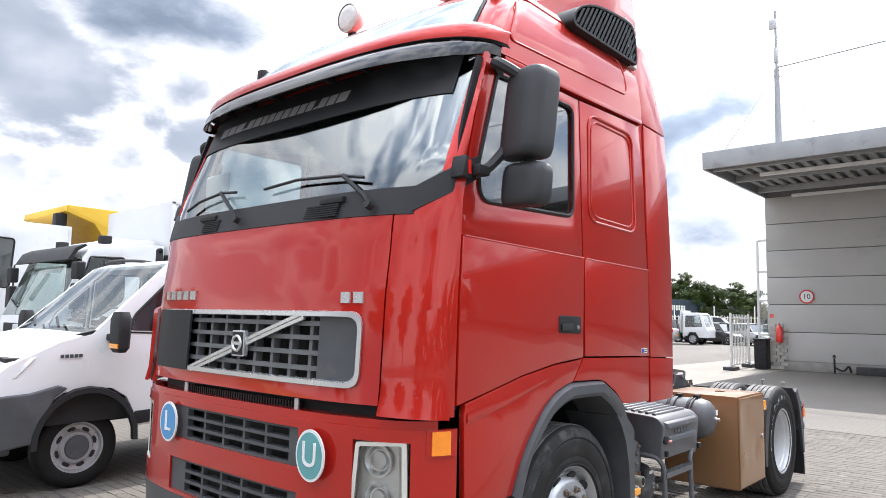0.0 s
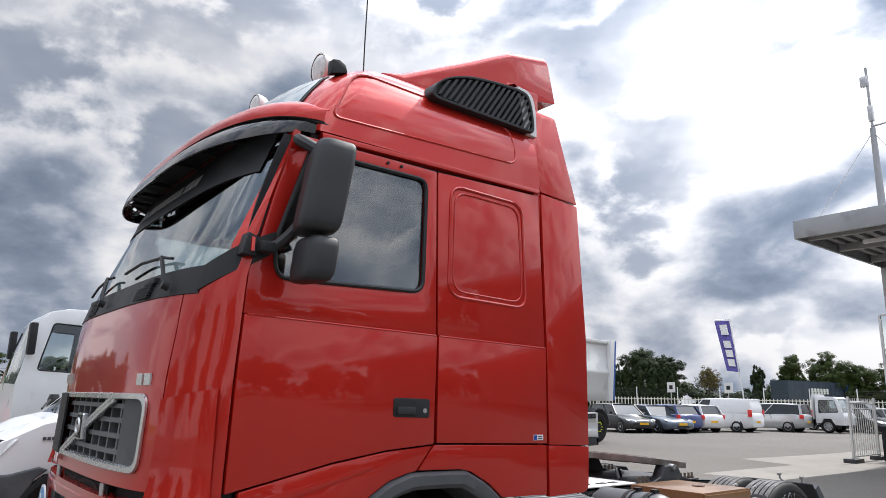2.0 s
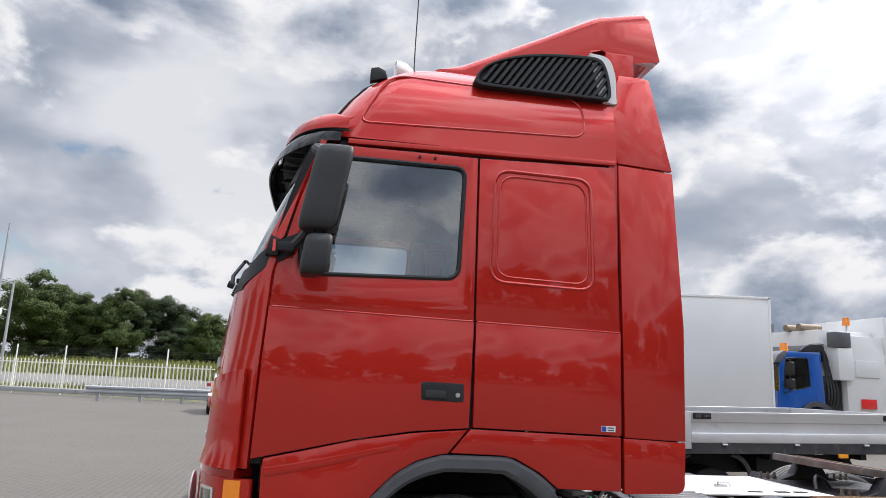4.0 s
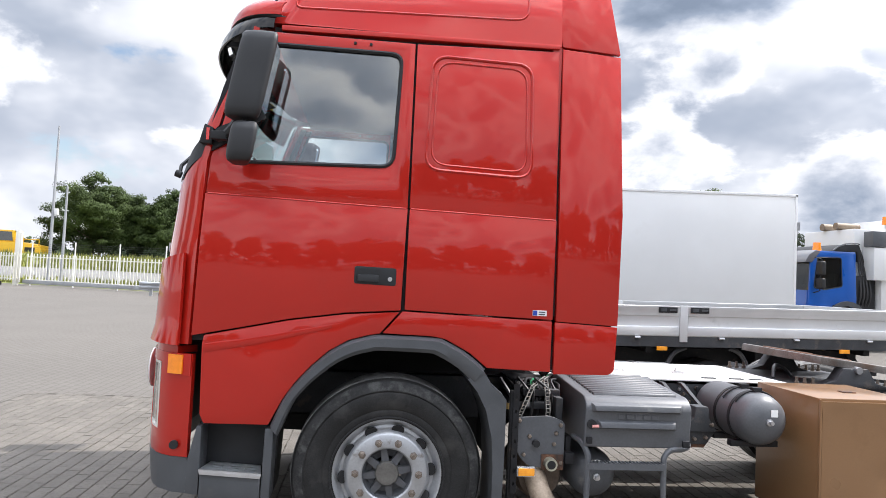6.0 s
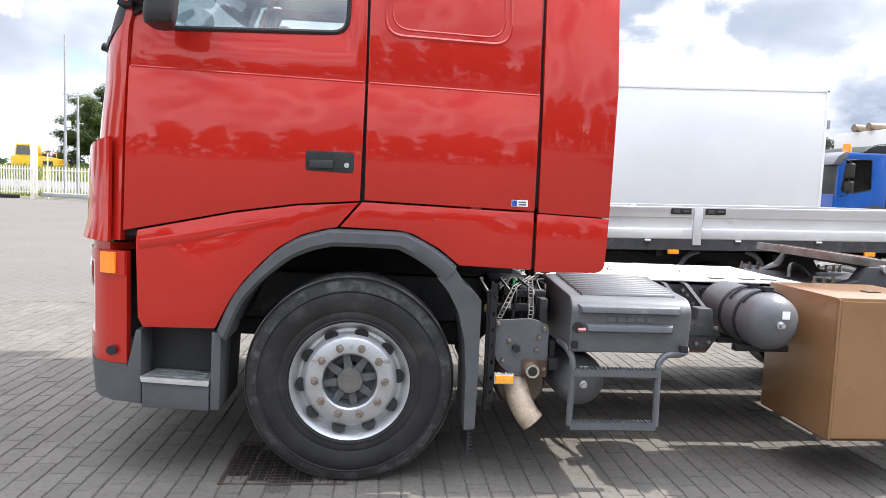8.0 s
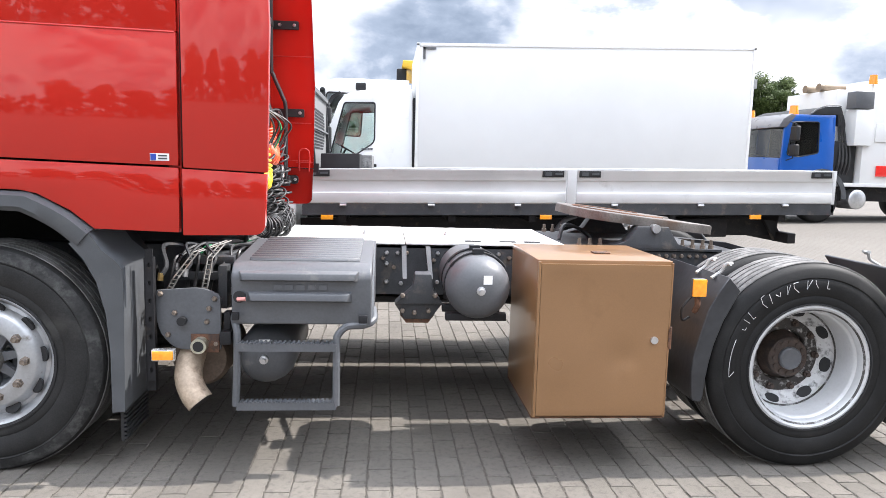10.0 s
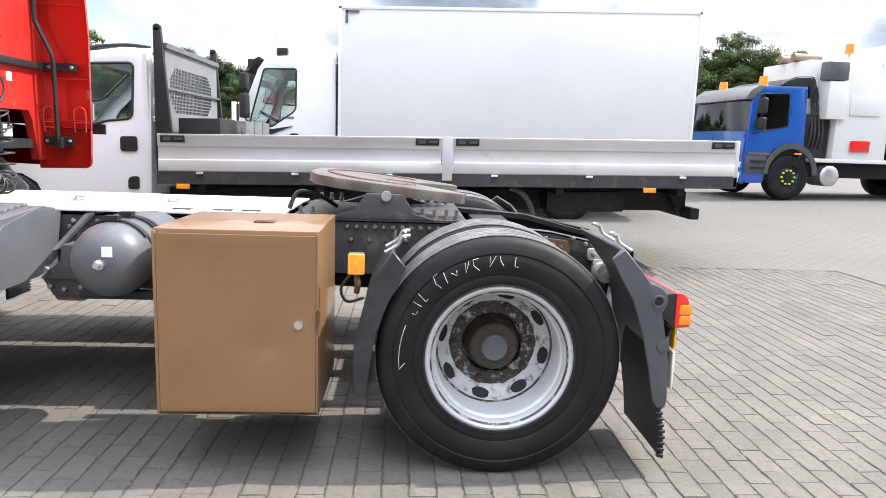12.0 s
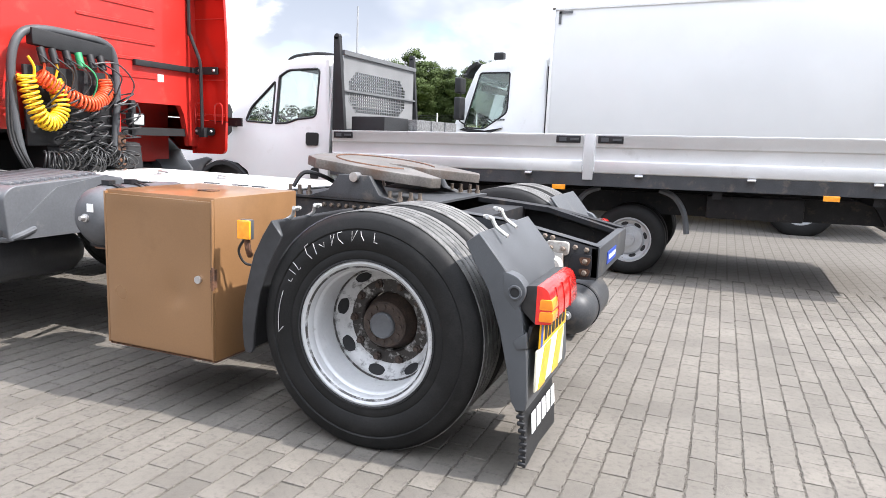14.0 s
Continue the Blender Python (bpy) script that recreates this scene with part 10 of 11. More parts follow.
# small white cab-over truck in the row
cant = thing("light_truck", "small white cab-over truck in the parking row", "truck", "parked cars")
top = [(-2.4, 0.45), (-2.42, 0.95), (-2.35, 1.15), (-2.08, 1.95), (-1.9, 2.05), (-0.85, 2.08)]
bottom = [(-0.85, 0.55), (-1.15, 0.55), (-1.3, 0.8), (-1.7, 0.8), (-1.9, 0.45)]
cab_shell(cant, {"top": top, "bottom": bottom}, -0.85, 0.85, WHITE, [round_poly([(-2.12, 1.18), (-1.05, 1.12), (-1.05, 1.85), (-1.92, 1.85)], 0.06, 3)], (2, 3), 1.15, 0.06)
box_part("bed", (-0.75, -0.9, 0.75), (2.2, 0.9, 0.9), CHASSIS, cant, 0.01)
box_part("bed_head", (-0.78, -0.9, 0.75), (-0.72, 0.9, 2.2), BED, cant, 0.01)
box_part("hook_frame", (-2.2, -0.35, 0.4), (2.1, 0.35, 0.75), CHASSIS_D, cant, 0.01)
for s in (-1, 1):
    for x in (-1.5, 1.2):
        small_wheel("wheel", cant, (x, s * 0.86, 0.38), 0.38, 0.23, 0.2, -s, RIM)
    box_part("headlight", (-2.43, s * 0.62 - 0.14, 0.72), (-2.36, s * 0.62 + 0.14, 0.9), LENS_W, cant, 0.02)
park(cant, 41.6, 16.9, 92, 0.12)
# container lorry in the distance
lorry = thing("container_lorry", "lorry with a dark blue shipping container", "truck")
CONT = pbr("dark_container", (0.03, 0.045, 0.075), 0.5, var=0.15, scale=0.8)
bm = bm_new()
rows = []
for i in range(49):
    x = -6 + 12 * i / 48
    d = 0.04 if i % 4 < 2 else 0.0
    rows.append([Vector((x, -1.22 + d, 1.3)), Vector((x, -1.22 + d, 3.85)), Vector((x, 1.22, 3.9)), Vector((x, 1.22, 1.3))])
add_loft(bm, rows)
cont = part("container", bm, CONT, lorry, "dark blue shipping container", smooth=0)
bm = bm_new()
bars_mesh(bm, (-1.4, -1.235, 2.3), (1, 0, 0), (0, 0, 1), [0.45] * 6, 0.7, 0.2, 0.01)
part("container_bars", bm, WHITE_PL, cont)
box_part("trailer_frame", (-6, -1.0, 0.7), (6.4, 1.0, 1.28), CHASSIS_D, lorry, 0.02)
bm = bm_new()
add_prism(bm, [(6.6, 0.5), (8.7, 0.5), (8.8, 1.6), (8.55, 3.3), (8.2, 3.6), (6.6, 3.7)], -1.22, 1.22)
part("cab", bevel(bm, 0.08, 3), BLUE_P, lorry, "blue lorry cab")
box_part("cab_window", (7.4, -1.235, 1.9), (8.3, -1.2, 2.9), CAR_GLASS, lorry, 0.01)
for x in (-5, -3.8, 4.5, 7.9):
    for s in (-1, 1):
        small_wheel("wheel", lorry, (x, s * 1.2, 0.5), 0.5, 0.29, 0.3, -s, RIM)
lorry.matrix_basis = pose(79.5, 33.5, 0.95, 0, 0, -8) @ Matrix.Diagonal((0.88, 0.88, 0.88, 1))

# ---- hall with its canopy ----
CLAD = pbr("grey_wall_panels", (0.46, 0.455, 0.44), 0.55, var=0.05, scale=0.8, dirt=(0.38, 0.37, 0.35), dirt_amount=0.2, dscale=0.7)
ROOFSTEEL = pbr("galvanised_fascia", (0.36, 0.37, 0.385), 0.45, 0.35, var=0.1, scale=1.2, dirt=(0.26, 0.26, 0.27), dirt_amount=0.3, dscale=1.5)
hall = thing("hall_building", "grey panelled hall with a flat steel canopy", "building")
HX, HY = 22.4, 5.45
z = 0.35
bm = bm_new()
add_box(bm, (HX + 0.02, -30, 0), (HX + 12, HY, 6.9))
wall = part("wall", bm, pbr("wall_core", (0.2, 0.2, 0.2), 0.8), hall)
for i, (z0, z1) in enumerate(((0.32, 1.28), (1.30, 2.22), (2.24, 3.16), (3.18, 4.10), (4.12, 5.04), (5.06, 6.0))):
    bm = bm_new()
    add_box(bm, (HX - 0.05, -28, z0), (HX + 0.03, HY + 0.02, z1))
    part("wall_panel", bevel(bm, 0.012, 2), CLAD, wall)
box_part("plinth", (HX - 0.09, -28, 0), (HX + 0.03, HY - 0.2, 0.31), pbr("concrete_plinth", (0.3, 0.29, 0.275), 0.85, var=0.15, scale=3), hall, 0.01)
bm = bm_new()
BRICK_W = pbr("pale_brick", (0.5, 0.48, 0.44), 0.8, var=0.1, scale=4, rand=0.12)
for r in range(13):
    for c in range(2):
        y = HY - 0.02 - c * 0.24 - (0.12 if r % 2 else 0)
        add_box(bm, (HX - 0.12, y - 0.22, 0.02 + r * 0.12), (HX - 0.045, y, 0.02 + r * 0.12 + 0.105))
part("brick_corner", bm, BRICK_W, hall)
CX0 = 16.5
box_part("canopy_roof", (CX0 + 0.05, -28, 6.35), (HX + 0.3, HY + 0.0, 6.45), ROOFSTEEL, hall, 0.01)
box_part("canopy_fascia", (CX0, -28, 6.02), (CX0 + 0.08, HY + 0.03, 6.52), ROOFSTEEL, hall, 0.01, "grey steel fascia")
box_part("canopy_fascia", (CX0 + 0.085, HY - 0.03, 6.02), (HX + 0.2, HY + 0.05, 6.52), ROOFSTEEL, hall, 0.01, "grey steel fascia")
CORR = pbr("ribbed_soffit", (0.33, 0.335, 0.34), 0.6, 0.2, var=0.08, scale=2)
for i in range(34):
    box_part("soffit_rib", (CX0 + 0.1, HY - 0.3 - i * 0.34, 6.24), (HX, HY - 0.14 - i * 0.34, 6.34), CORR, hall, 0)
for x in (CX0 + 0.6, CX0 + 2.6, HX - 1.0):
    box_part("canopy_beam", (x, -28, 6.05), (x + 0.16, HY - 0.05, 6.26), CORR, hall, 0.01)
for x, y0 in ((CX0 + 1.2, HY - 1.2), (HX - 0.6, HY - 1.0)):
    box_part("tube_light", (x, y0 - 9, 5.88), (x + 0.12, y0, 5.98), WHITE_PL, hall, 0.01, "long white lamp housing")
# mast on the canopy
bm = bm_new()
add_cyl(bm, (18, 3.78, 6.45), (18, 3.78, 9.1), 0.1, 0.07, n=12)
add_cyl(bm, (18, 3.78, 9.1), (18, 3.78, 10.9), 0.035, n=8)
mast = part("mast", bm, ROOFSTEEL, hall, "slim grey mast with stay wires")
for lo, hi in (((17.95, 3.75, 10.35), (18.05, 3.95, 10.65)), ((17.94, 3.72, 9.3), (18.06, 3.84, 9.75))):
    box_part("mast_aerial", lo, hi, STEEL, mast, 0.01)
for p, q in (((18, 3.78, 9.0), (17.2, 5.2, 6.5)), ((18, 3.78, 9.0), (17.6, 2.3, 6.5)), ((18, 3.78, 9.15), (17.5, -20, 9.9))):
    bm = bm_new()
    add_tube(bm, [p, q], 0.012 if q[1] > -5 else 0.03, 5)
    part("stay_wire", bm, STEEL, mast)
# speed sign, extinguisher, gate and bits at the wall
sgn = thing("speed_sign", "round white sign with red rim and black 10", "sign")
bm = bm_new()
add_lathe(bm, [(0, -0.0), (0.235, 0.0), (0.235, 0.02), (0, 0.02)], (HX - 0.09, 4.2, 2.50), (1, 0, 0), 32)
part("rim", bm, pbr("sign_red", (0.6, 0.03, 0.03), 0.4), sgn)
bm = bm_new()
add_lathe(bm, [(0, -0.004), (0.19, -0.004), (0.19, 0.0)], (HX - 0.09, 4.2, 2.50), (1, 0, 0), 32)
part("sign_face", bm, WHITE_PL, sgn)
word("sign_number", "10", 0.24, pose(HX - 0.098, 4.2, 2.50, 90, 0, -90), BLACK_PL, sgn)
ext = thing("fire_extinguisher", "red fire extinguisher hung on the wall", "extinguisher")
bm = bm_new()
add_lathe(bm, [(0, 0), (0.1, 0.01), (0.11, 0.1), (0.11, 0.48), (0.06, 0.56), (0.03, 0.58), (0.03, 0.66), (0, 0.66)], (HX - 0.24, 5.05, 0.92), (0, 0, 1), 18)
part("bottle", bm, LENS_RED, ext)
box_part("sign_plate", (HX - 0.06, 5.28, 1.78), (HX - 0.05, 5.4, 1.9), LENS_RED, ext, 0)
box_part("bracket", (HX - 0.14, 5.0, 1.1), (HX - 0.04, 5.1, 1.3), STEEL, ext, 0)
crt = thing("wheeled_bin", "dark grey cabinet standing by the wall", "bin")
box_part("bin_body", (HX - 0.75, 5.35, 0.02), (HX - 0.25, 5.75, 1.0), CHASSIS_D, crt, 0.03)
box_part("bin_lid", (HX - 0.78, 5.32, 1.0), (HX - 0.22, 5.78, 1.06), BLACK_PL, crt, 0.02)
tap = thing("hose_stand", "small standpipe with a black hose by the wall", "standpipe")
bm = bm_new()
add_tube(bm, [(HX - 0.5, 3.35, 0), (HX - 0.5, 3.35, 0.5)], 0.03, 8)
add_lathe(bm, [(0, 0.5), (0.07, 0.53), (0, 0.62)], (HX - 0.5, 3.35, 0), (0, 0, 1), 12)
add_tube(bm, smooth_path([(HX - 0.5, 3.35, 0.2), (HX - 0.5, 3.1, 0.1), (HX - 0.5, 2.95, 0.25), (HX - 0.4, 2.9, 0.05)], 5), 0.03, 6)
part("pipe", bm, BLACK_PL, tap)
kb = thing("kerb_block", "low dark block lying by the wall", "block")
box_part("block", (HX - 0.5, 1.9, 0.0), (HX - 0.2, 2.75, 0.25), CHASSIS, kb, 0.02)
glz = thing("glass_entrance", "white framed glass entrance beside the hall", "entrance")
WFR = pbr("white_frame", (0.7, 0.7, 0.69), 0.4, var=0.04)
for y in (5.6, 6.35):
    box_part("post", (HX + 2.0, y, 0), (HX + 2.1, y + 0.08, 4.75), WFR, glz, 0.01)
for z in (1.1, 2.4, 3.5, 4.7):
    box_part("rail", (HX + 2.0, 5.68, z), (HX + 2.1, 6.35, z + 0.08), WFR, glz, 0.01)
pn = box_part("pane", (HX + 2.04, 5.68, 0.1), (HX + 2.05, 6.35, 4.7), GLASS, glz, 0)
pn.visible_shadow = False
# barrier fence panel on blocks
bar = thing("barrier_fence", "white steel barrier fence panel on feet", "fence")
STEEL_W = pbr("white_steel", (0.66, 0.66, 0.64), 0.45, var=0.06, scale=3)
bm = bm_new()
add_cyl(bm, (0, 0, 0.16), (0, 0, 1.86), 0.013, n=8)
bar_me = mesh_of("fence_bar", bm, STEEL_W, 40)
bm.free()
for k in range(1, 12):
    repeat("fence_bar", bar_me, bar, Matrix.Translation((20.2 + k * 0.19, 6.02 + k * 0.012, 0)))
for z in (0.18, 1.72):
    bm = bm_new()
    add_tube(bm, [(20.2, 6.02, z), (22.5, 6.17, z)], 0.022, 8)
    part("fence_rail", bm, STEEL_W, bar)
for x, y in ((20.2, 6.02), (22.5, 6.17)):
    box_part("fence_post", (x - 0.03, y - 0.03, 0.1), (x + 0.03, y + 0.03, 1.9), STEEL_W, bar, 0.005)
    box_part("foot_block", (x - 0.25, y - 0.15, 0.0), (x + 0.35, y + 0.2, 0.13), CHASSIS, bar, 0.02)


# ---- fences and gate along the road ----
def fence_run(root, p, q, z0, z1, step, mat, rail=(0.25, 0.88), wire=False):
    p, q = Vector((*p, 0)), Vector((*q, 0))
    d = q - p
    n = int(d.length / step)
    u = d.normalized()
    w = Vector((-u.y, u.x, 0))
    bm = bm_new()
    add_prism(bm, [(-0.035, z0), (0.035, z0), (0.035, z1 - 0.06), (0, z1), (-0.035, z1 - 0.06)], -0.012, 0.012)
    me = mesh_of("fence_bar", bm, mat, 0)
    bm.free()
    turn = Matrix.Rotation(math.atan2(u.y, u.x), 4, "Z")
    for i in range(n + 1):
        repeat("fence_bar", me, root, Matrix.Translation(p + u * (i * step)) @ turn)
    for f in rail:
        z = z0 + (z1 - z0) * f
        bm = bm_new()
        a, b = p + w * 0.03, q + w * 0.03
        add_loft(bm, [[c + Vector((0, 0, z)), c + w * 0.04 + Vector((0, 0, z)), c + w * 0.04 + Vector((0, 0, z + 0.06)), c + Vector((0, 0, z + 0.06))] for c in (a, b)])
        part("fence_rail", bm, mat, root)
    if wire:
        for k in range(5):
            bm = bm_new()
            z = z1 + 0.12 + k * 0.13
            add_tube(bm, [p + w * 0.3 + Vector((0, 0, z)), q + w * 0.3 + Vector((0, 0, z))], 0.006, 4)
            part("fence_wire", bm, BLACK_PL, root)
        for i in range(0, int(d.length / 3.2) + 1):
            bm = bm_new()
            c = p + u * (i * 3.2) + w * 0.3
            add_cyl(bm, c, c + Vector((0, 0, z1 + 0.8)), 0.04, n=8)
            part("wire_post", bm, WHITE_PL, root)


FENCE_W = pbr("cream_white_steel", (0.74, 0.72, 0.64), 0.5, var=0.06, scale=2)
fence = thing("palisade_fence", "cream white palisade fence along the road", "fence")
fence_run(fence, (-5.6, 34.6), (9.0, 34.6), 0.35, 1.98, 0.21, FENCE_W, wire=True)
gate = thing("sliding_gate", "long white sliding gate across the entrance", "gate")
fence_run(gate, (-21.0, 41.2), (-6.2, 35.6), 0.35, 1.98, 0.24, FENCE_W, rail=(0.0, 0.86), wire=True)
bm = bm_new()
a, b = Vector((-21.2, 41.25, 0)), Vector((-6.0, 35.6, 0))
add_loft(bm, [[c + Vector((0, -0.06, 0.12)), c + Vector((0, 0.1, 0.12)), c + Vector((0, 0.1, 0.36)), c + Vector((0, -0.06, 0.36))] for c in (a, b)])
part("gate_beam", bevel(bm, 0.01), ROOFSTEEL, gate, "grey gate beam")
for x, y, h in ((-21.5, 40.6, 3.35), (-5.75, 34.3, 2.95), (-5.45, 34.5, 2.95)):
    gp = thing("gate_post", "tall white gate post", "post", "gate posts")
    box_part("post", (x, y, 0), (x + 0.24, y + 0.24, h), FENCE_W, gp, 0.01)
    box_part("guide", (x + 0.24, y + 0.02, 0.2), (x + 0.36, y + 0.16, h - 0.1), FENCE_W if x < -10 else BLACK_PL, gp, 0.01)
fold = thing("folding_gate", "white barred gate panel on a dark base", "gate")
fence_run(fold, (-27.5, 41.5), (-21.2, 40.5), 0.3, 2.0, 0.17, FENCE_W, rail=(0.05, 0.86))
box_part("base", (-27.5, 40.3, 0.0), (-22.2, 40.8, 0.22), CHASSIS_D, fold, 0.02)
rail = thing("guard_rail", "galvanised steel guard rail", "guard rail")
bm = bm_new()
prof = [(0, 0.36), (-0.05, 0.42), (-0.05, 0.47), (0.02, 0.53), (0.02, 0.57), (-0.05, 0.63), (-0.05, 0.69), (0, 0.74)]
add_loft(bm, [[Vector((x, 33.9 + dy, z)) for dy, z in prof] for x in (-12.0, -6.4, -6.3, 9.0)], False, False)
bmesh.ops.recalc_face_normals(bm, faces=bm.faces)
solid(bm, 0.01)
part("rail_beam", bm, ROOFSTEEL, rail)
for i in range(11):
    box_part("rail_post", (-11.5 + i * 2.0, 33.98, 0), (-11.36 + i * 2.0, 34.1, 0.7), ROOFSTEEL, rail, 0)
asm = thing("assembly_point_sign", "green assembly point sign on a post", "sign")
bm = bm_new()
add_cyl(bm, (-1.9, 33.75, 0), (-1.9, 33.75, 3.15), 0.04, n=8)
part("post", bm, STEEL, asm)
box_part("sign_plate", (-2.25, 33.68, 2.62), (-1.55, 33.71, 3.16), pbr("sign_green", (0.01, 0.22, 0.15), 0.4), asm, 0)
for dx, dz in ((-0.26, 0.42), (0.26, 0.42), (-0.26, 0.1), (0.26, 0.1)):
    box_part("sign_arrow", (-1.9 + dx - 0.06, 33.665, 2.63 + dz - 0.05), (-1.9 + dx + 0.06, 33.68, 2.63 + dz + 0.05), WHITE_PL, asm, 0)
bm = bm_new()
add_lathe(bm, [(0, 0), (0.13, 0), (0.13, 0.012)], (-1.9, 33.668, 2.88), (0, 1, 0), 16)
part("sign_mark", bm, WHITE_PL, asm)
box_part("lower_plate", (-2.25, 33.68, 2.38), (-1.55, 33.71, 2.6), WHITE_PL, asm, 0)
box_part("plate_bars", (-2.1, 33.67, 2.45), (-1.7, 33.68, 2.52), GREY_PL, asm, 0)
disc = thing("road_sign_back", "grey back of a round road sign", "sign")
bm = bm_new()
add_lathe(bm, [(0, 0), (0.42, 0), (0.42, 0.02), (0, 0.02)], (-4.2, 38.0, 2.3), (0, 1, 0), 28)
add_cyl(bm, (-4.2, 38.05, 0), (-4.2, 38.05, 2.7), 0.04, n=8)
part("plate", bm, ROOFSTEEL, disc)
for x, y, h, arm in ((-20.6, 43.2, 10.4, False), (-19.9, 43.4, 6.5, True)):
    lp = thing("lamp_post", "tall grey lamp post", "lamp post", "lamp posts")
    bm = bm_new()
    add_cyl(bm, (x, y, 0), (x, y, h), 0.11, 0.06, n=10)
    part("pole", bm, ROOFSTEEL, lp)
    if arm:
        bm = bm_new()
        add_tube(bm, smooth_path([(x, y, h - 0.1), (x - 0.1, y, h + 0.1), (x - 0.9, y, h + 0.22)], 4), 0.05, 6)
        part("arm", bm, ROOFSTEEL, lp)
    else:
        box_part("camera_box", (x + 0.1, y - 0.1, 4.6), (x + 0.32, y + 0.1, 5.0), WHITE_PL, lp, 0.02)
digger = thing("yellow_loader", "yellow wheel loader behind the fence", "loader")
Y2 = pbr("machine_yellow", (0.75, 0.42, 0.02), 0.45, var=0.08, scale=2)
bm = bm_new()
add_prism(bm, [(-35.3, 1.7), (-31.2, 1.7), (-30.9, 2.5), (-31.1, 3.0), (-32.6, 3.25), (-35.3, 3.2)], 65.0, 67.2)
mb = part("machine_body", bevel(bm, 0.08), Y2, digger)
box_part("body_vent", (-32.4, 64.97, 2.3), (-31.5, 65.02, 2.8), DARK, mb, 0.01)
bm = bm_new()
add_prism(bm, [(-35.0, 3.2), (-33.4, 3.2), (-33.55, 4.35), (-34.9, 4.35)], 65.1, 67.0)
mc = part("machine_cab", bevel(bm, 0.06), Y2, digger)
bm = bm_new()
add_prism(bm, [(-34.85, 3.35), (-33.55, 3.35), (-33.68, 4.2), (-34.78, 4.2)], 65.06, 65.11)
part("cab_window", bm, CAR_GLASS, mc)
bm = bm_new()
add_tube(bm, [(-33.3, 65.1, 3.55), (-31.2, 65.1, 3.55), (-31.2, 65.1, 3.0)], 0.05, 6)
part("machine_rail", bm, Y2, digger)
for x in (-34.4, -32.0):
    small_wheel("wheel", digger, (x, 65.0, 1.15), 1.15, 0.55, 0.6, 1, Y2)
# fence beyond the parked cars
park_f = thing("palisade_fence", "cream white palisade fence behind the parking row", "fence")
fence_run(park_f, (43.0, 38.0), (56.5, 16.0), 0.6, 2.15, 0.26, FENCE_W, wire=True)
flag = thing("banner_flag", "purple feather banner with white shapes on a pole", "flag")
bm = bm_new()
add_tube(bm, [(43.6, 21.7, 0), (43.5, 21.8, 2.0), (43.2, 22.26, 7.45), (42.7, 23.1, 7.4)], 0.05, 6)
part("pole", bm, WHITE_PL, flag)
FLAG_M = pbr("purple_banner", (0.13, 0.11, 0.38), 0.8, var=0.1, scale=2)
bm = bm_new()
rows = []
for i in range(9):
    t = i / 8
    a = Vector((43.2, 22.26, 7.36)).lerp(Vector((43.42, 21.88, 3.8)), t)
    b = Vector((42.7, 23.12, 7.33)).lerp(Vector((43.0, 22.6, 3.9)), t)
    s = 0.06 * math.sin(t * 9)
    rows.append([a, a.lerp(b, 0.33) + Vector((s, s, 0)), a.lerp(b, 0.66) - Vector((s, s, 0)), b])
add_loft(bm, rows, False, False)
bmesh.ops.recalc_face_normals(bm, faces=bm.faces)
solid(bm, 0.012)
cloth = part("cloth", bm, FLAG_M, flag, smooth=80)
for t0, t1 in ((0.08, 0.28), (0.40, 0.54), (0.58, 0.72), (0.76, 0.90)):
    bm = bm_new()
    ring = []
    for t, k in ((t0, 0.25), (t0, 0.75), (t1, 0.75), (t1, 0.25)):
        a = Vector((43.2, 22.26, 7.36)).lerp(Vector((43.42, 21.88, 3.8)), t)
        b = Vector((42.7, 23.12, 7.33)).lerp(Vector((43.0, 22.6, 3.9)), t)
        ring.append(a.lerp(b, k) + Vector((-0.10, -0.06, 0)))
    add_loft(bm, [ring, [p + Vector((0.02, 0.012, 0)) for p in ring]])
    part("banner_shape", bm, WHITE_PL, cloth)
for x, y in ((47.0, 29.5), (49.2, 25.9)):
    ps = thing("parking_sign", "small white sign on the fence", "sign", "fence signs")
    box_part("plate", (x - 0.4, y - 0.4, 2.5), (x - 0.36, y + 0.3, 3.3), WHITE_PL, ps, 0)
    box_part("mark", (x - 0.42, y - 0.2, 2.75), (x - 0.4, y + 0.1, 3.05), BLACK_PL, ps, 0)
    bm = bm_new()
    add_cyl(bm, (x - 0.34, y, 0), (x - 0.34, y, 3.2), 0.04, n=6)
    part("post", bm, STEEL, ps)

# farmhouse
house = thing("farmhouse", "long low farmhouse with a brown thatched roof", "house")
HR = pbr("brown_thatch", (0.105, 0.078, 0.058), 0.95, var=0.35, scale=2.5, bump=0.06, bscale=14, dirt=(0.17, 0.125, 0.085), dirt_amount=0.4, dscale=1.8)
HW = pbr("grey_brown_brick", (0.16, 0.12, 0.095), 0.85, var=0.2, scale=3)
TAN = pbr("straw_gable", (0.42, 0.31, 0.15), 0.9, var=0.2, scale=3)
bm = bm_new()
add_box(bm, (-6.9, 51.2, 0), (2.6, 57.6, 2.9))
part("wall", bm, HW, house)
bm = bm_new()
rows = []
for x in (-6.9, -6.0, -3.0, 0.0, 1.8, 2.6):
    hip = 0.75 if x in (-6.9, 2.6) else 0.0
    rows.append([Vector((x, 50.6 + hip * 0.9, 2.55 + hip * 0.35)), Vector((x, 52.4 + hip * 0.9, 3.25)), Vector((x, 54.2, 4.02 - hip)), Vector((x, 56.0 - hip * 0.9, 3.25)), Vector((x, 58.0 - hip * 0.9, 2.55))])
add_loft(bm, rows, True, True)
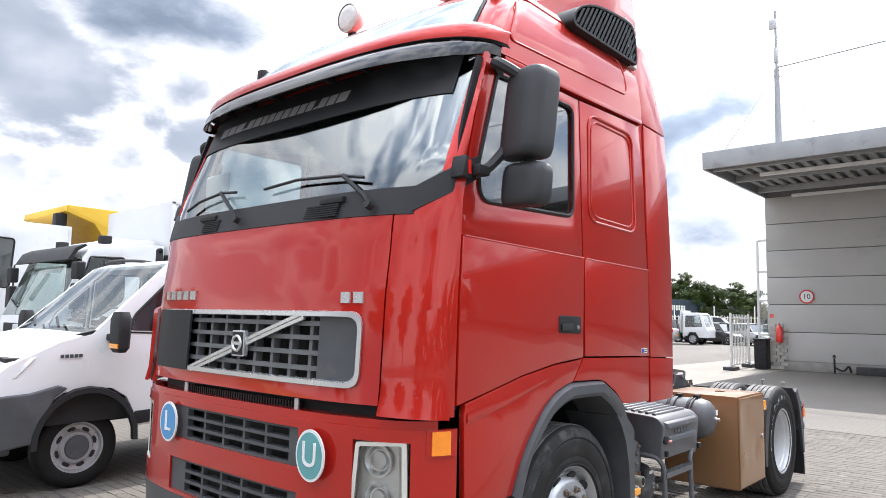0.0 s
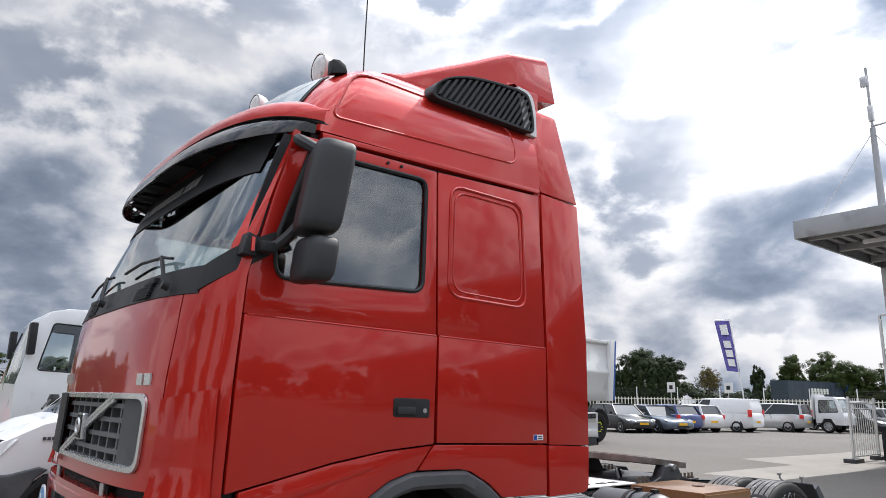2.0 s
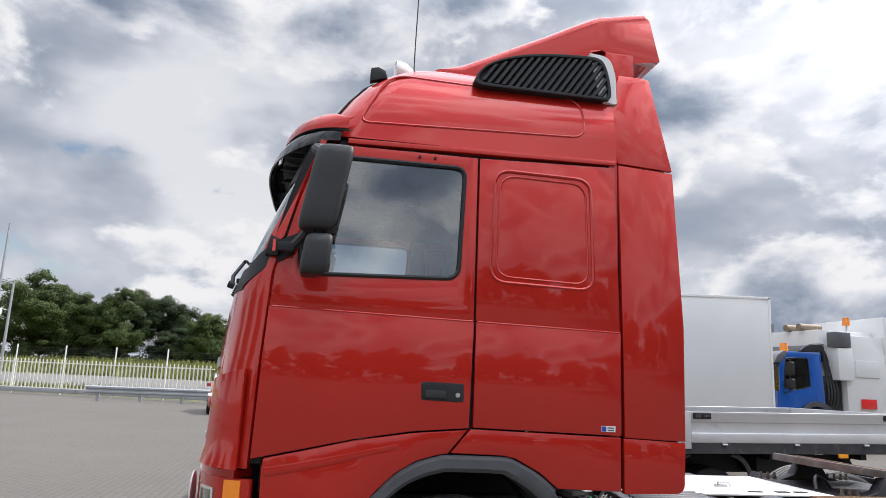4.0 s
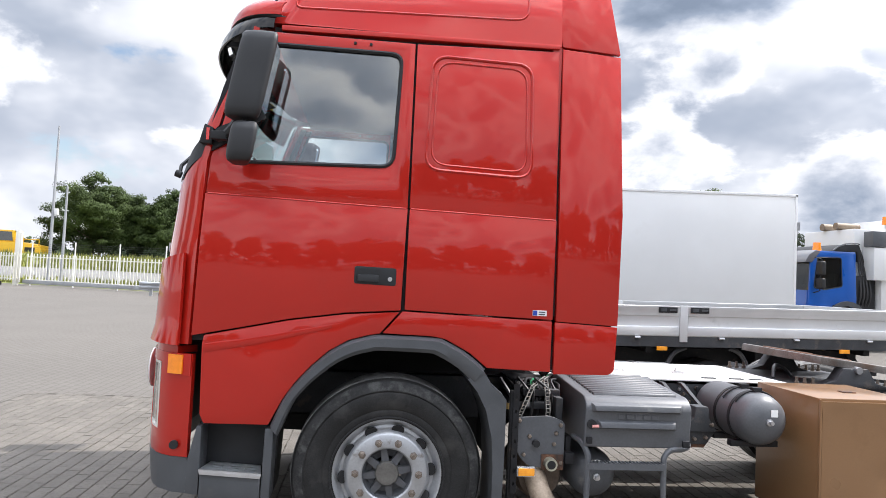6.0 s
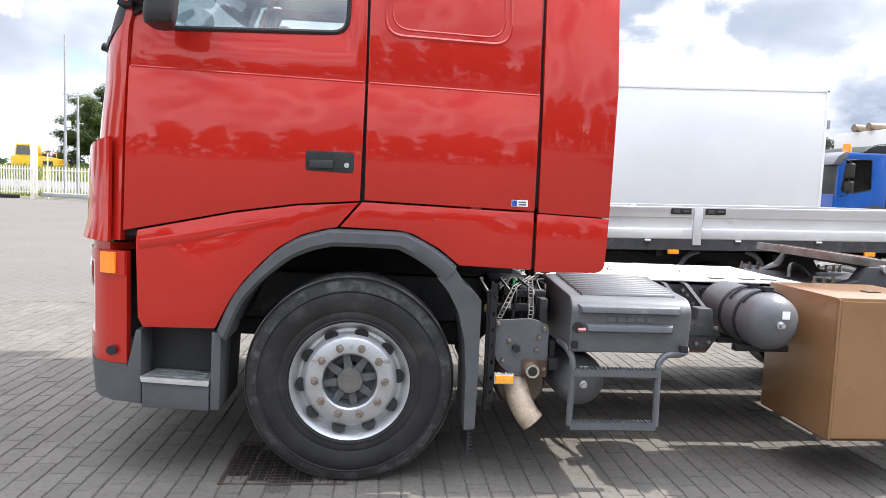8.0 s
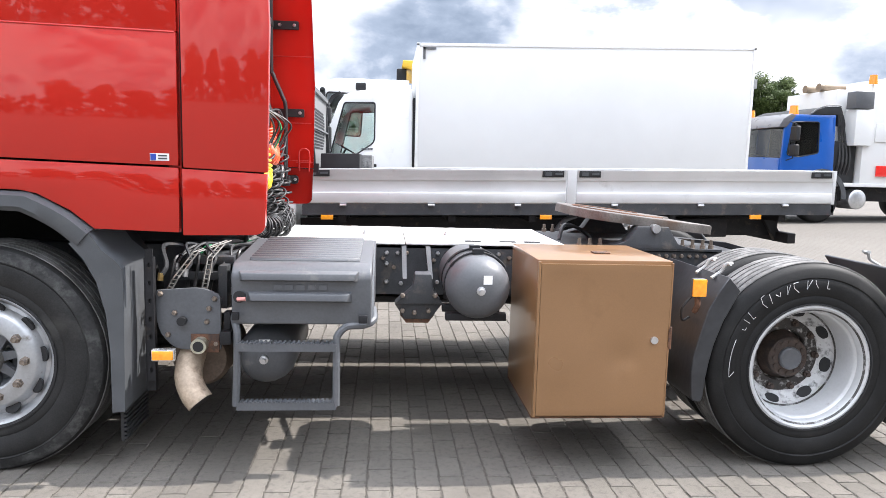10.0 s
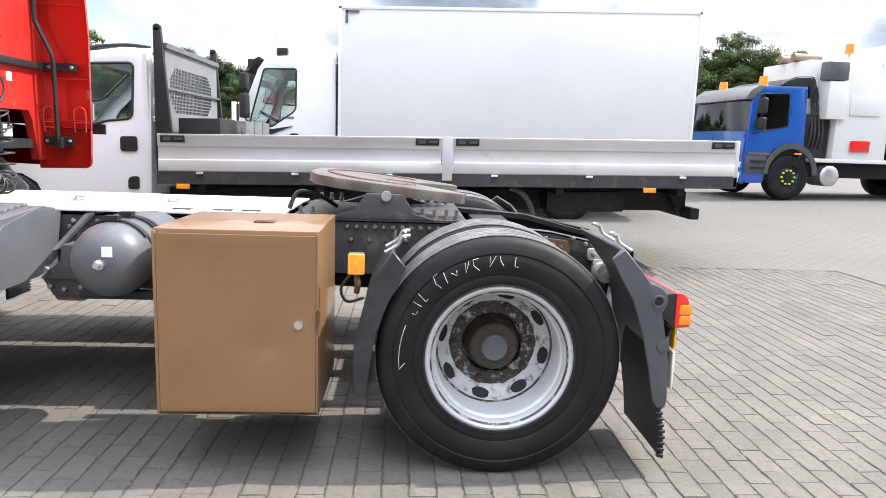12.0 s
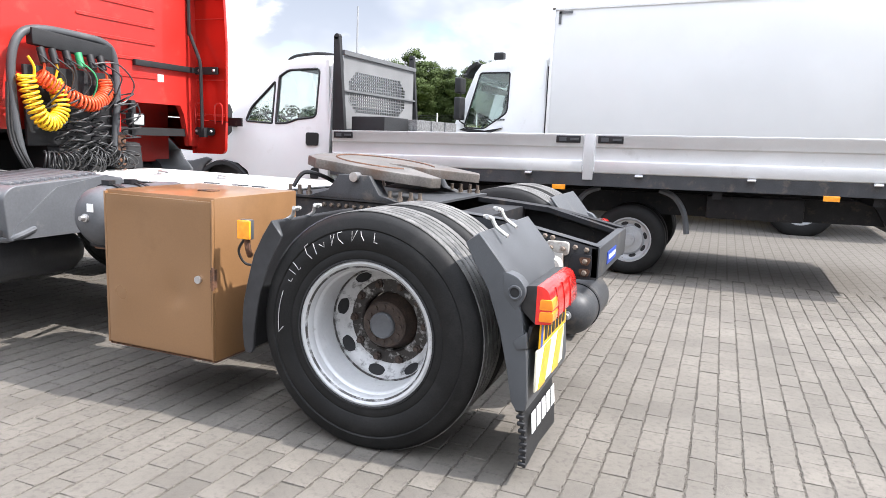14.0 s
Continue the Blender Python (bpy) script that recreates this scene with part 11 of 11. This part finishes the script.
hr = part("roof", bm, HR, house, "brown thatched roof")
bm = bm_new()
add_tube(bm, [(-6.2, 54.2, 3.98), (-2.0, 54.2, 4.05), (1.9, 54.2, 3.98)], 0.14, 6)
part("roof_ridge", bm, HW, hr, "dark ridge of the roof")
for x, s in ((-6.55, -1), (2.2, 1)):
    bm = bm_new()
    add_prism(bm, [(x - 0.55, 2.75), (x + 0.55, 2.75), (x - s * 0.45, 3.75), (x - s * 0.55, 3.75)], 50.75, 51.0)
    part("gable_board", bm, TAN, house, "pale straw gable end")
for x in (-5.2, -2.6, 0.4):
    box_part("window", (x, 51.14, 2.1), (x + 0.9, 51.22, 2.7), CAR_GLASS, house, 0)
box_part("chimney", (-5.6, 54.0, 3.9), (-5.1, 54.5, 4.5), HW, hr, 0)

# ---- planting ----
def leaf_material(name, a, b):
    m = pbr(name, a, 0.7, var=0.25, scale=0.35, rand=0.22, spec=0.2, dirt=b, dirt_amount=0.5, dscale=0.25)
    return m


LEAF = leaf_material("green_leaves", (0.044, 0.066, 0.017), (0.062, 0.086, 0.023))
LEAF_D = leaf_material("dark_green_leaves", (0.026, 0.041, 0.015), (0.037, 0.054, 0.018))
LEAF_B = leaf_material("browning_leaves", (0.12, 0.095, 0.035), (0.09, 0.085, 0.03))
BARK = pbr("bark", (0.09, 0.07, 0.05), 0.9, var=0.3, scale=6, bump=0.01, bscale=30)


def leaf_cloud(rnd, blobs, count, size):
    """Many small leaf sprays in ragged clumps that sit on the given blobs (centre, radii)."""
    clumps = []
    for c, r in blobs:
        for _ in range(16):
            d = Vector((rnd.gauss(0, 1), rnd.gauss(0, 1), rnd.gauss(0.15, 1))).normalized()
            k = rnd.uniform(0.45, 1.10)
            g = rnd.uniform(0.16, 0.42)
            clumps.append((Vector((c[0] + d.x * r[0] * k, c[1] + d.y * r[1] * k, c[2] + d.z * r[2] * k)), Vector((r[0] * g, r[1] * g, r[2] * g * 0.9)), d))
    weights = [g.x * g.y for _, g, _ in clumps]
    picks = rnd.choices(clumps, weights, k=count)
    verts, faces = [], []
    for c, g, out in picks:
        d = Vector((rnd.gauss(0, 1), rnd.gauss(0, 1), rnd.gauss(0, 1))).normalized()
        k = rnd.random() ** 0.4 * rnd.uniform(0.85, 1.2)
        p = Vector((c.x + d.x * g.x * k, c.y + d.y * g.y * k, c.z + d.z * g.z * k))
        nrm = (d * 0.8 + out * 0.7 + Vector((rnd.uniform(-0.5, 0.5), rnd.uniform(-0.5, 0.5), rnd.uniform(-0.2, 0.7)))).normalized()
        u, w = basis(nrm)
        t = rnd.uniform(0, 6.28)
        a, b = u * math.cos(t) + w * math.sin(t), w * math.cos(t) - u * math.sin(t)
        h = size * rnd.uniform(0.5, 1.25)
        i = len(verts)
        verts += [tuple(p - a * h), tuple(p + b * h * 0.6 + nrm * h * 0.25), tuple(p + a * h), tuple(p - b * h * 0.6 - nrm * h * 0.2)]
        faces.append((i, i + 1, i + 2, i + 3))
    return verts, faces


def tree(seed, height, width, leaf, name="tree", label="tall leafy green tree", slim=False, count=80000, trunk=0.2, size=0.085):
    rnd = random.Random(seed)
    root = thing(name, label, "tree", "trees round the yard")
    bm = bm_new()
    th = height * trunk
    top = Vector((rnd.uniform(-0.3, 0.3), rnd.uniform(-0.3, 0.3), height * 0.8))
    path = smooth_path([(0, 0, -0.1), (0.05, 0, th), (0.1, 0.1, height * 0.5), tuple(top)], 4)
    for k in range(len(path) - 1):
        r0, r1 = (0.035 * height * (1 - 0.85 * j / len(path)) * (0.6 if slim else 1) for j in (k, k + 1))
        add_cyl(bm, path[k], path[k + 1], r0 * 0.6, r1 * 0.6, n=8, caps=False)
    blobs = []
    for k in range(9):
        z = height * rnd.uniform(trunk + 0.05, 0.7)
        a = rnd.uniform(0, 6.28)
        reach = width * 0.5 * rnd.uniform(0.35, 0.75)
        p = Vector((0, 0, z * 0.8))
        q = Vector((math.cos(a) * reach, math.sin(a) * reach, z + height * 0.12))
        add_cyl(bm, p, q, 0.012 * height * 0.6, 0.004 * height, n=6, caps=False)
        blobs.append((tuple(q), (width * rnd.uniform(0.16, 0.27), width * rnd.uniform(0.16, 0.27), height * rnd.uniform(0.10, 0.17))))
    part("trunk", bm, BARK, root)
    for k in range(9):
        f = rnd.random()
        z = height * (trunk + 0.12 + (0.88 - trunk - 0.12) * f)
        spread_w = width * 0.42 * (math.sin(math.pi * min(1, f * 0.8 + 0.18)))
        a = rnd.uniform(0, 6.28)
        blobs.append(((math.cos(a) * spread_w * 0.6, math.sin(a) * spread_w * 0.6, z), (width * rnd.uniform(0.18, 0.28), width * rnd.uniform(0.18, 0.28), height * rnd.uniform(0.10, 0.16))))
    blobs.append(((0, 0, height * 0.86), (width * 0.2, width * 0.2, height * 0.13)))
    blobs.append(((0, 0, height * 0.55), (width * 0.34, width * 0.34, height * 0.28)))
    v, f = leaf_cloud(rnd, blobs, count, size)
    me = bpy.data.meshes.new("crown")
    me.from_pydata(v, [], f)
    me.materials.append(leaf)
    ob = new("crown", me)
    ob.parent = root
    return root


kinds = [tree(1, 10.0, 9.0, LEAF), tree(2, 10.0, 8.0, LEAF_D, label="tall dark green tree"), tree(3, 9.0, 8.5, LEAF, label="broad leafy green tree"), tree(4, 11.0, 3.2, LEAF_D, label="slim dark poplar tree", slim=True, trunk=0.08), tree(5, 7.5, 6.5, LEAF_B, label="tree with thin browning leaves", count=16000)]


def plant(kind, x, y, s, turn=0.0, wide=1.0):
    m = Matrix.Translation((x, y, 0)) @ Matrix.Rotation(radians(turn), 4, "Z") @ Matrix.Diagonal((s * wide, s * wide, s, 1))
    if kind not in used:
        used.append(kind)
        kinds[kind].matrix_basis = m
        return kinds[kind]
    return copy_thing(kinds[kind], m)


used = []
for k, x, y, s, t, w in (
        (0, -27.6, 70, 1.13, 0, 0.98), (2, -24.6, 71, 1.00, 40, 0.80), (2, -20.2, 70, 1.08, 200, 1.0), (1, -16.6, 71, 0.92, 10, 1.1), (1, -13.4, 68, 0.66, 30, 1.2), (2, -11.2, 66, 0.80, 77, 1.1), (0, -9.2, 69, 0.55, 15, 1.2),
        (0, -12.5, 77, 0.72, 60, 1.3), (2, -8.6, 77, 0.75, 20, 1.2), (1, -5.4, 77, 0.69, 90, 1.3), (0, -1.6, 77, 0.75, 140, 1.1), (2, 3.0, 76, 0.75, 10, 1.2),
        (0, 34.0, 62, 1.1, 15, 1.0), (2, 38.5, 60, 1.14, 75, 0.95), (1, 41.5, 63, 0.98, 210, 0.8), (1, 29.0, 64, 0.6, 125, 1.1), (0, 44, 62, 0.7, 100, 1.1), (1, 51, 58, 0.9, 33, 1.1),
        *[(3, 62.4 + 0.75 * i, 53.2 - 1.02 * i, 0.74 + 0.03 * (i * 7 % 3), 47 * i, 0.95) for i in range(10)], (1, 75.0, 52.5, 0.95, 30, 0.8), (1, 76.5, 50.0, 0.85, 200, 0.8),
        (4, 79.0, 45.8, 0.88, 0, 0.75), (3, 82.2, 40.8, 0.82, 0, 0.95), (2, 83.6, 37.0, 0.86, 45, 0.75), (0, 85.0, 33.6, 0.74, 0, 0.75), (2, 86.4, 31.0, 0.72, 90, 0.7), (0, 87.6, 28.2, 0.62, 30, 1.0), (4, 88.0, 25.5, 0.7, 40, 1.0),
        (2, 12, 82, 0.6, 10, 1.3), (1, 20, 80, 0.55, 70, 1.3),
        (1, -27, -20, 1.0, 35, 1.2), (2, -34, -8, 1.0, 65, 1.2), (0, -38, 6, 1.0, 95, 1.2), (1, -40, 20, 1.0, 15, 1.2),
        (0, -22, -46, 0.85, 20, 1.2), (2, -14, -48, 0.95, 110, 1.1), (1, -7, -47, 0.8, 60, 1.2), (2, 1, -49, 1.0, 30, 1.1), (0, 8, -47, 0.9, 150, 1.2), (1, 14, -50, 1.0, 200, 1.0), (0, 24, -48, 0.85, 75, 1.2), (2, 33, -49, 0.9, 5, 1.2)):
    plant(k, x, y, s, t, w)


def hedge(name, p, q, h, deep, count, leaf, seed, size=0.4):
    rnd = random.Random(seed)
    p, q = Vector((*p, 0)), Vector((*q, 0))
    n = max(2, int((q - p).length / 4))
    blobs = [(tuple(p.lerp(q, (i + rnd.uniform(0, 1)) / n) + Vector((0, 0, h * 0.45))), (3.2, deep, h * rnd.uniform(0.42, 0.6))) for i in range(n)]
    v, f = leaf_cloud(rnd, blobs, count, size)
    me = bpy.data.meshes.new(name)
    me.from_pydata(v, [], f)
    me.materials.append(leaf)
    return tagged(new(name, me), "dense belt of dark green bushes", "bushes", kind="stuff")


hedge("bushes", (-70, 84), (60, 84), 5.0, 3.0, 30000, LEAF_D, 21, 0.3)
hedge("bushes", (50, 66), (110, 20), 4.0, 3.0, 24000, LEAF_D, 22, 0.28)
hedge("bushes", (-90, -50), (90, -50), 5.5, 3.0, 8000, LEAF_D, 24, 0.6)
hedge("bushes", (-28, 66.5), (-9, 66), 3.4, 1.4, 22000, LEAF_D, 23, 0.13)
verge = thing("verge", "rough green grass bank and verge behind the fence", "grass", kind="structure")
road = thing("road", "raised pale asphalt road behind the fence", "road", kind="structure")
LINE = [(-75, 50.5), (-42, 47.5), (-21, 44.0), (-13, 41.0), (-6, 38.6), (6, 38.0), (28, 38.0)]


def strip(bm, offsets):
    """A sheet along the fence line; offsets: (distance behind it, height)."""
    rnd = random.Random(len(offsets))
    fine = [Vector(p) for p in smooth_path([(*p, 0) for p in LINE], 6)]
    rows = [[Vector((p.x, p.y + d, z + (rnd.uniform(-0.1, 0.1) if z > 1.3 else 0))) for d, z in offsets] for p in fine]
    add_loft(bm, rows, False, False)


bm = bm_new()
strip(bm, [(-0.8, 0.012), (1.0, 0.05), (2.6, 0.28)])
part("turf", bm, GRASS, verge, smooth=0)
bm = bm_new()
strip(bm, [(2.6, 0.28), (4.0, 0.55), (6.5, 1.02), (7.0, 1.06)])
part("asphalt", bm, pbr("pale_asphalt", (0.16, 0.155, 0.148), 0.9, var=0.12, scale=0.7, bump=0.004, bscale=60), road, smooth=60)
bm = bm_new()
strip(bm, [(7.0, 1.06), (8.0, 1.25), (9.5, 1.75), (11.0, 2.05), (14.0, 2.1), (75.0, 2.0)])
part("grass_bank", bm, GRASS, verge, smooth=60)
bm = bm_new()
for poly, z in ((((46, 45), (60, 16.5), (120, 10), (120, 90), (40, 90)), 0.05),):
    bm.faces.new([bm.verts.new((x, y, z)) for x, y in poly])
part("turf", bm, GRASS, verge, smooth=0)
bm = bm_new()
add_loft(bm, [[(70, 25, 0), (92, 22, 0), (96, 46, 0), (72, 46, 0)], [(73, 27, 0.95), (90, 25, 0.95), (94, 44, 0.95), (74, 44, 0.95)]])
part("bank", bm, GRASS, verge, smooth=0)


def tufts(name, bands, count, seed):
    """Rough grass blades on the verge and the bank. bands: (distance behind the fence line, height) from and to."""
    rnd = random.Random(seed)
    fine = [Vector(p) for p in smooth_path([(*p, 0) for p in LINE[1:]], 8)]
    verts, faces = [], []
    for _ in range(count):
        (d0, z0), (d1, z1) = rnd.choice(bands)
        k, f, g = rnd.randrange(len(fine) - 1), rnd.random(), rnd.random()
        p = fine[k].lerp(fine[k + 1], f)
        x, y, z = p.x, p.y + d0 + (d1 - d0) * g, z0 + (z1 - z0) * g - 0.05
        h, a = rnd.uniform(0.25, 0.6), rnd.uniform(0, 6.28)
        dx, dy = 0.06 * math.cos(a), 0.06 * math.sin(a)
        i = len(verts)
        verts += [(x - dx, y - dy, z), (x + dx, y + dy, z), (x + rnd.uniform(-0.15, 0.15), y + rnd.uniform(-0.15, 0.15), z + h)]
        faces.append((i, i + 1, i + 2))
    me = bpy.data.meshes.new(name)
    me.from_pydata(verts, [], faces)
    me.materials.append(pbr("dry_grass_blades", (0.19, 0.20, 0.05), 0.9, var=0.3, scale=0.6, rand=0.3))
    return tagged(new(name, me), "tall rough grass behind the fence", "grass", kind="stuff")


tufts("rough_grass", [((7.0, 1.06), (8.0, 1.25)), ((8.0, 1.25), (9.5, 1.75)), ((9.5, 1.75), (11.0, 2.05)), ((0.2, 0.05), (2.2, 0.2))], 26000, 5)

# drain grate beneath the front wheel
grate = thing("drain_grate", "rusty square steel drain grate in the paving", "grate")
# dark plate just under the bars paints the shade of a deep pit
box_part("pit_shade", (-0.595, 0.03, -0.02), (-0.012, 0.555, -0.0036), DARK, grate, 0)
for i in range(16):
    x = -0.595 + i * 0.0385
    box_part("bar", (x, 0.03, -0.025), (x + 0.008, 0.555, 0.0), HUB_BROWN, grate, 0)
for j in range(15):
    y = 0.03 + j * 0.0372
    box_part("cross_bar", (-0.595, y, -0.02), (-0.01, y + 0.006, -0.002), HUB_BROWN, grate, 0)
for lo, hi in (((-0.61, 0.015, -0.03), (-0.595, 0.57, 0.002)), ((-0.012, 0.015, -0.03), (0.003, 0.57, 0.002)), ((-0.595, 0.015, -0.03), (-0.012, 0.03, 0.002)), ((-0.595, 0.555, -0.03), (-0.012, 0.57, 0.002))):
    box_part("edge", lo, hi, HUB_BROWN, grate, 0)


# ---- small pieces ----
lay_pavers()
strew_grit()
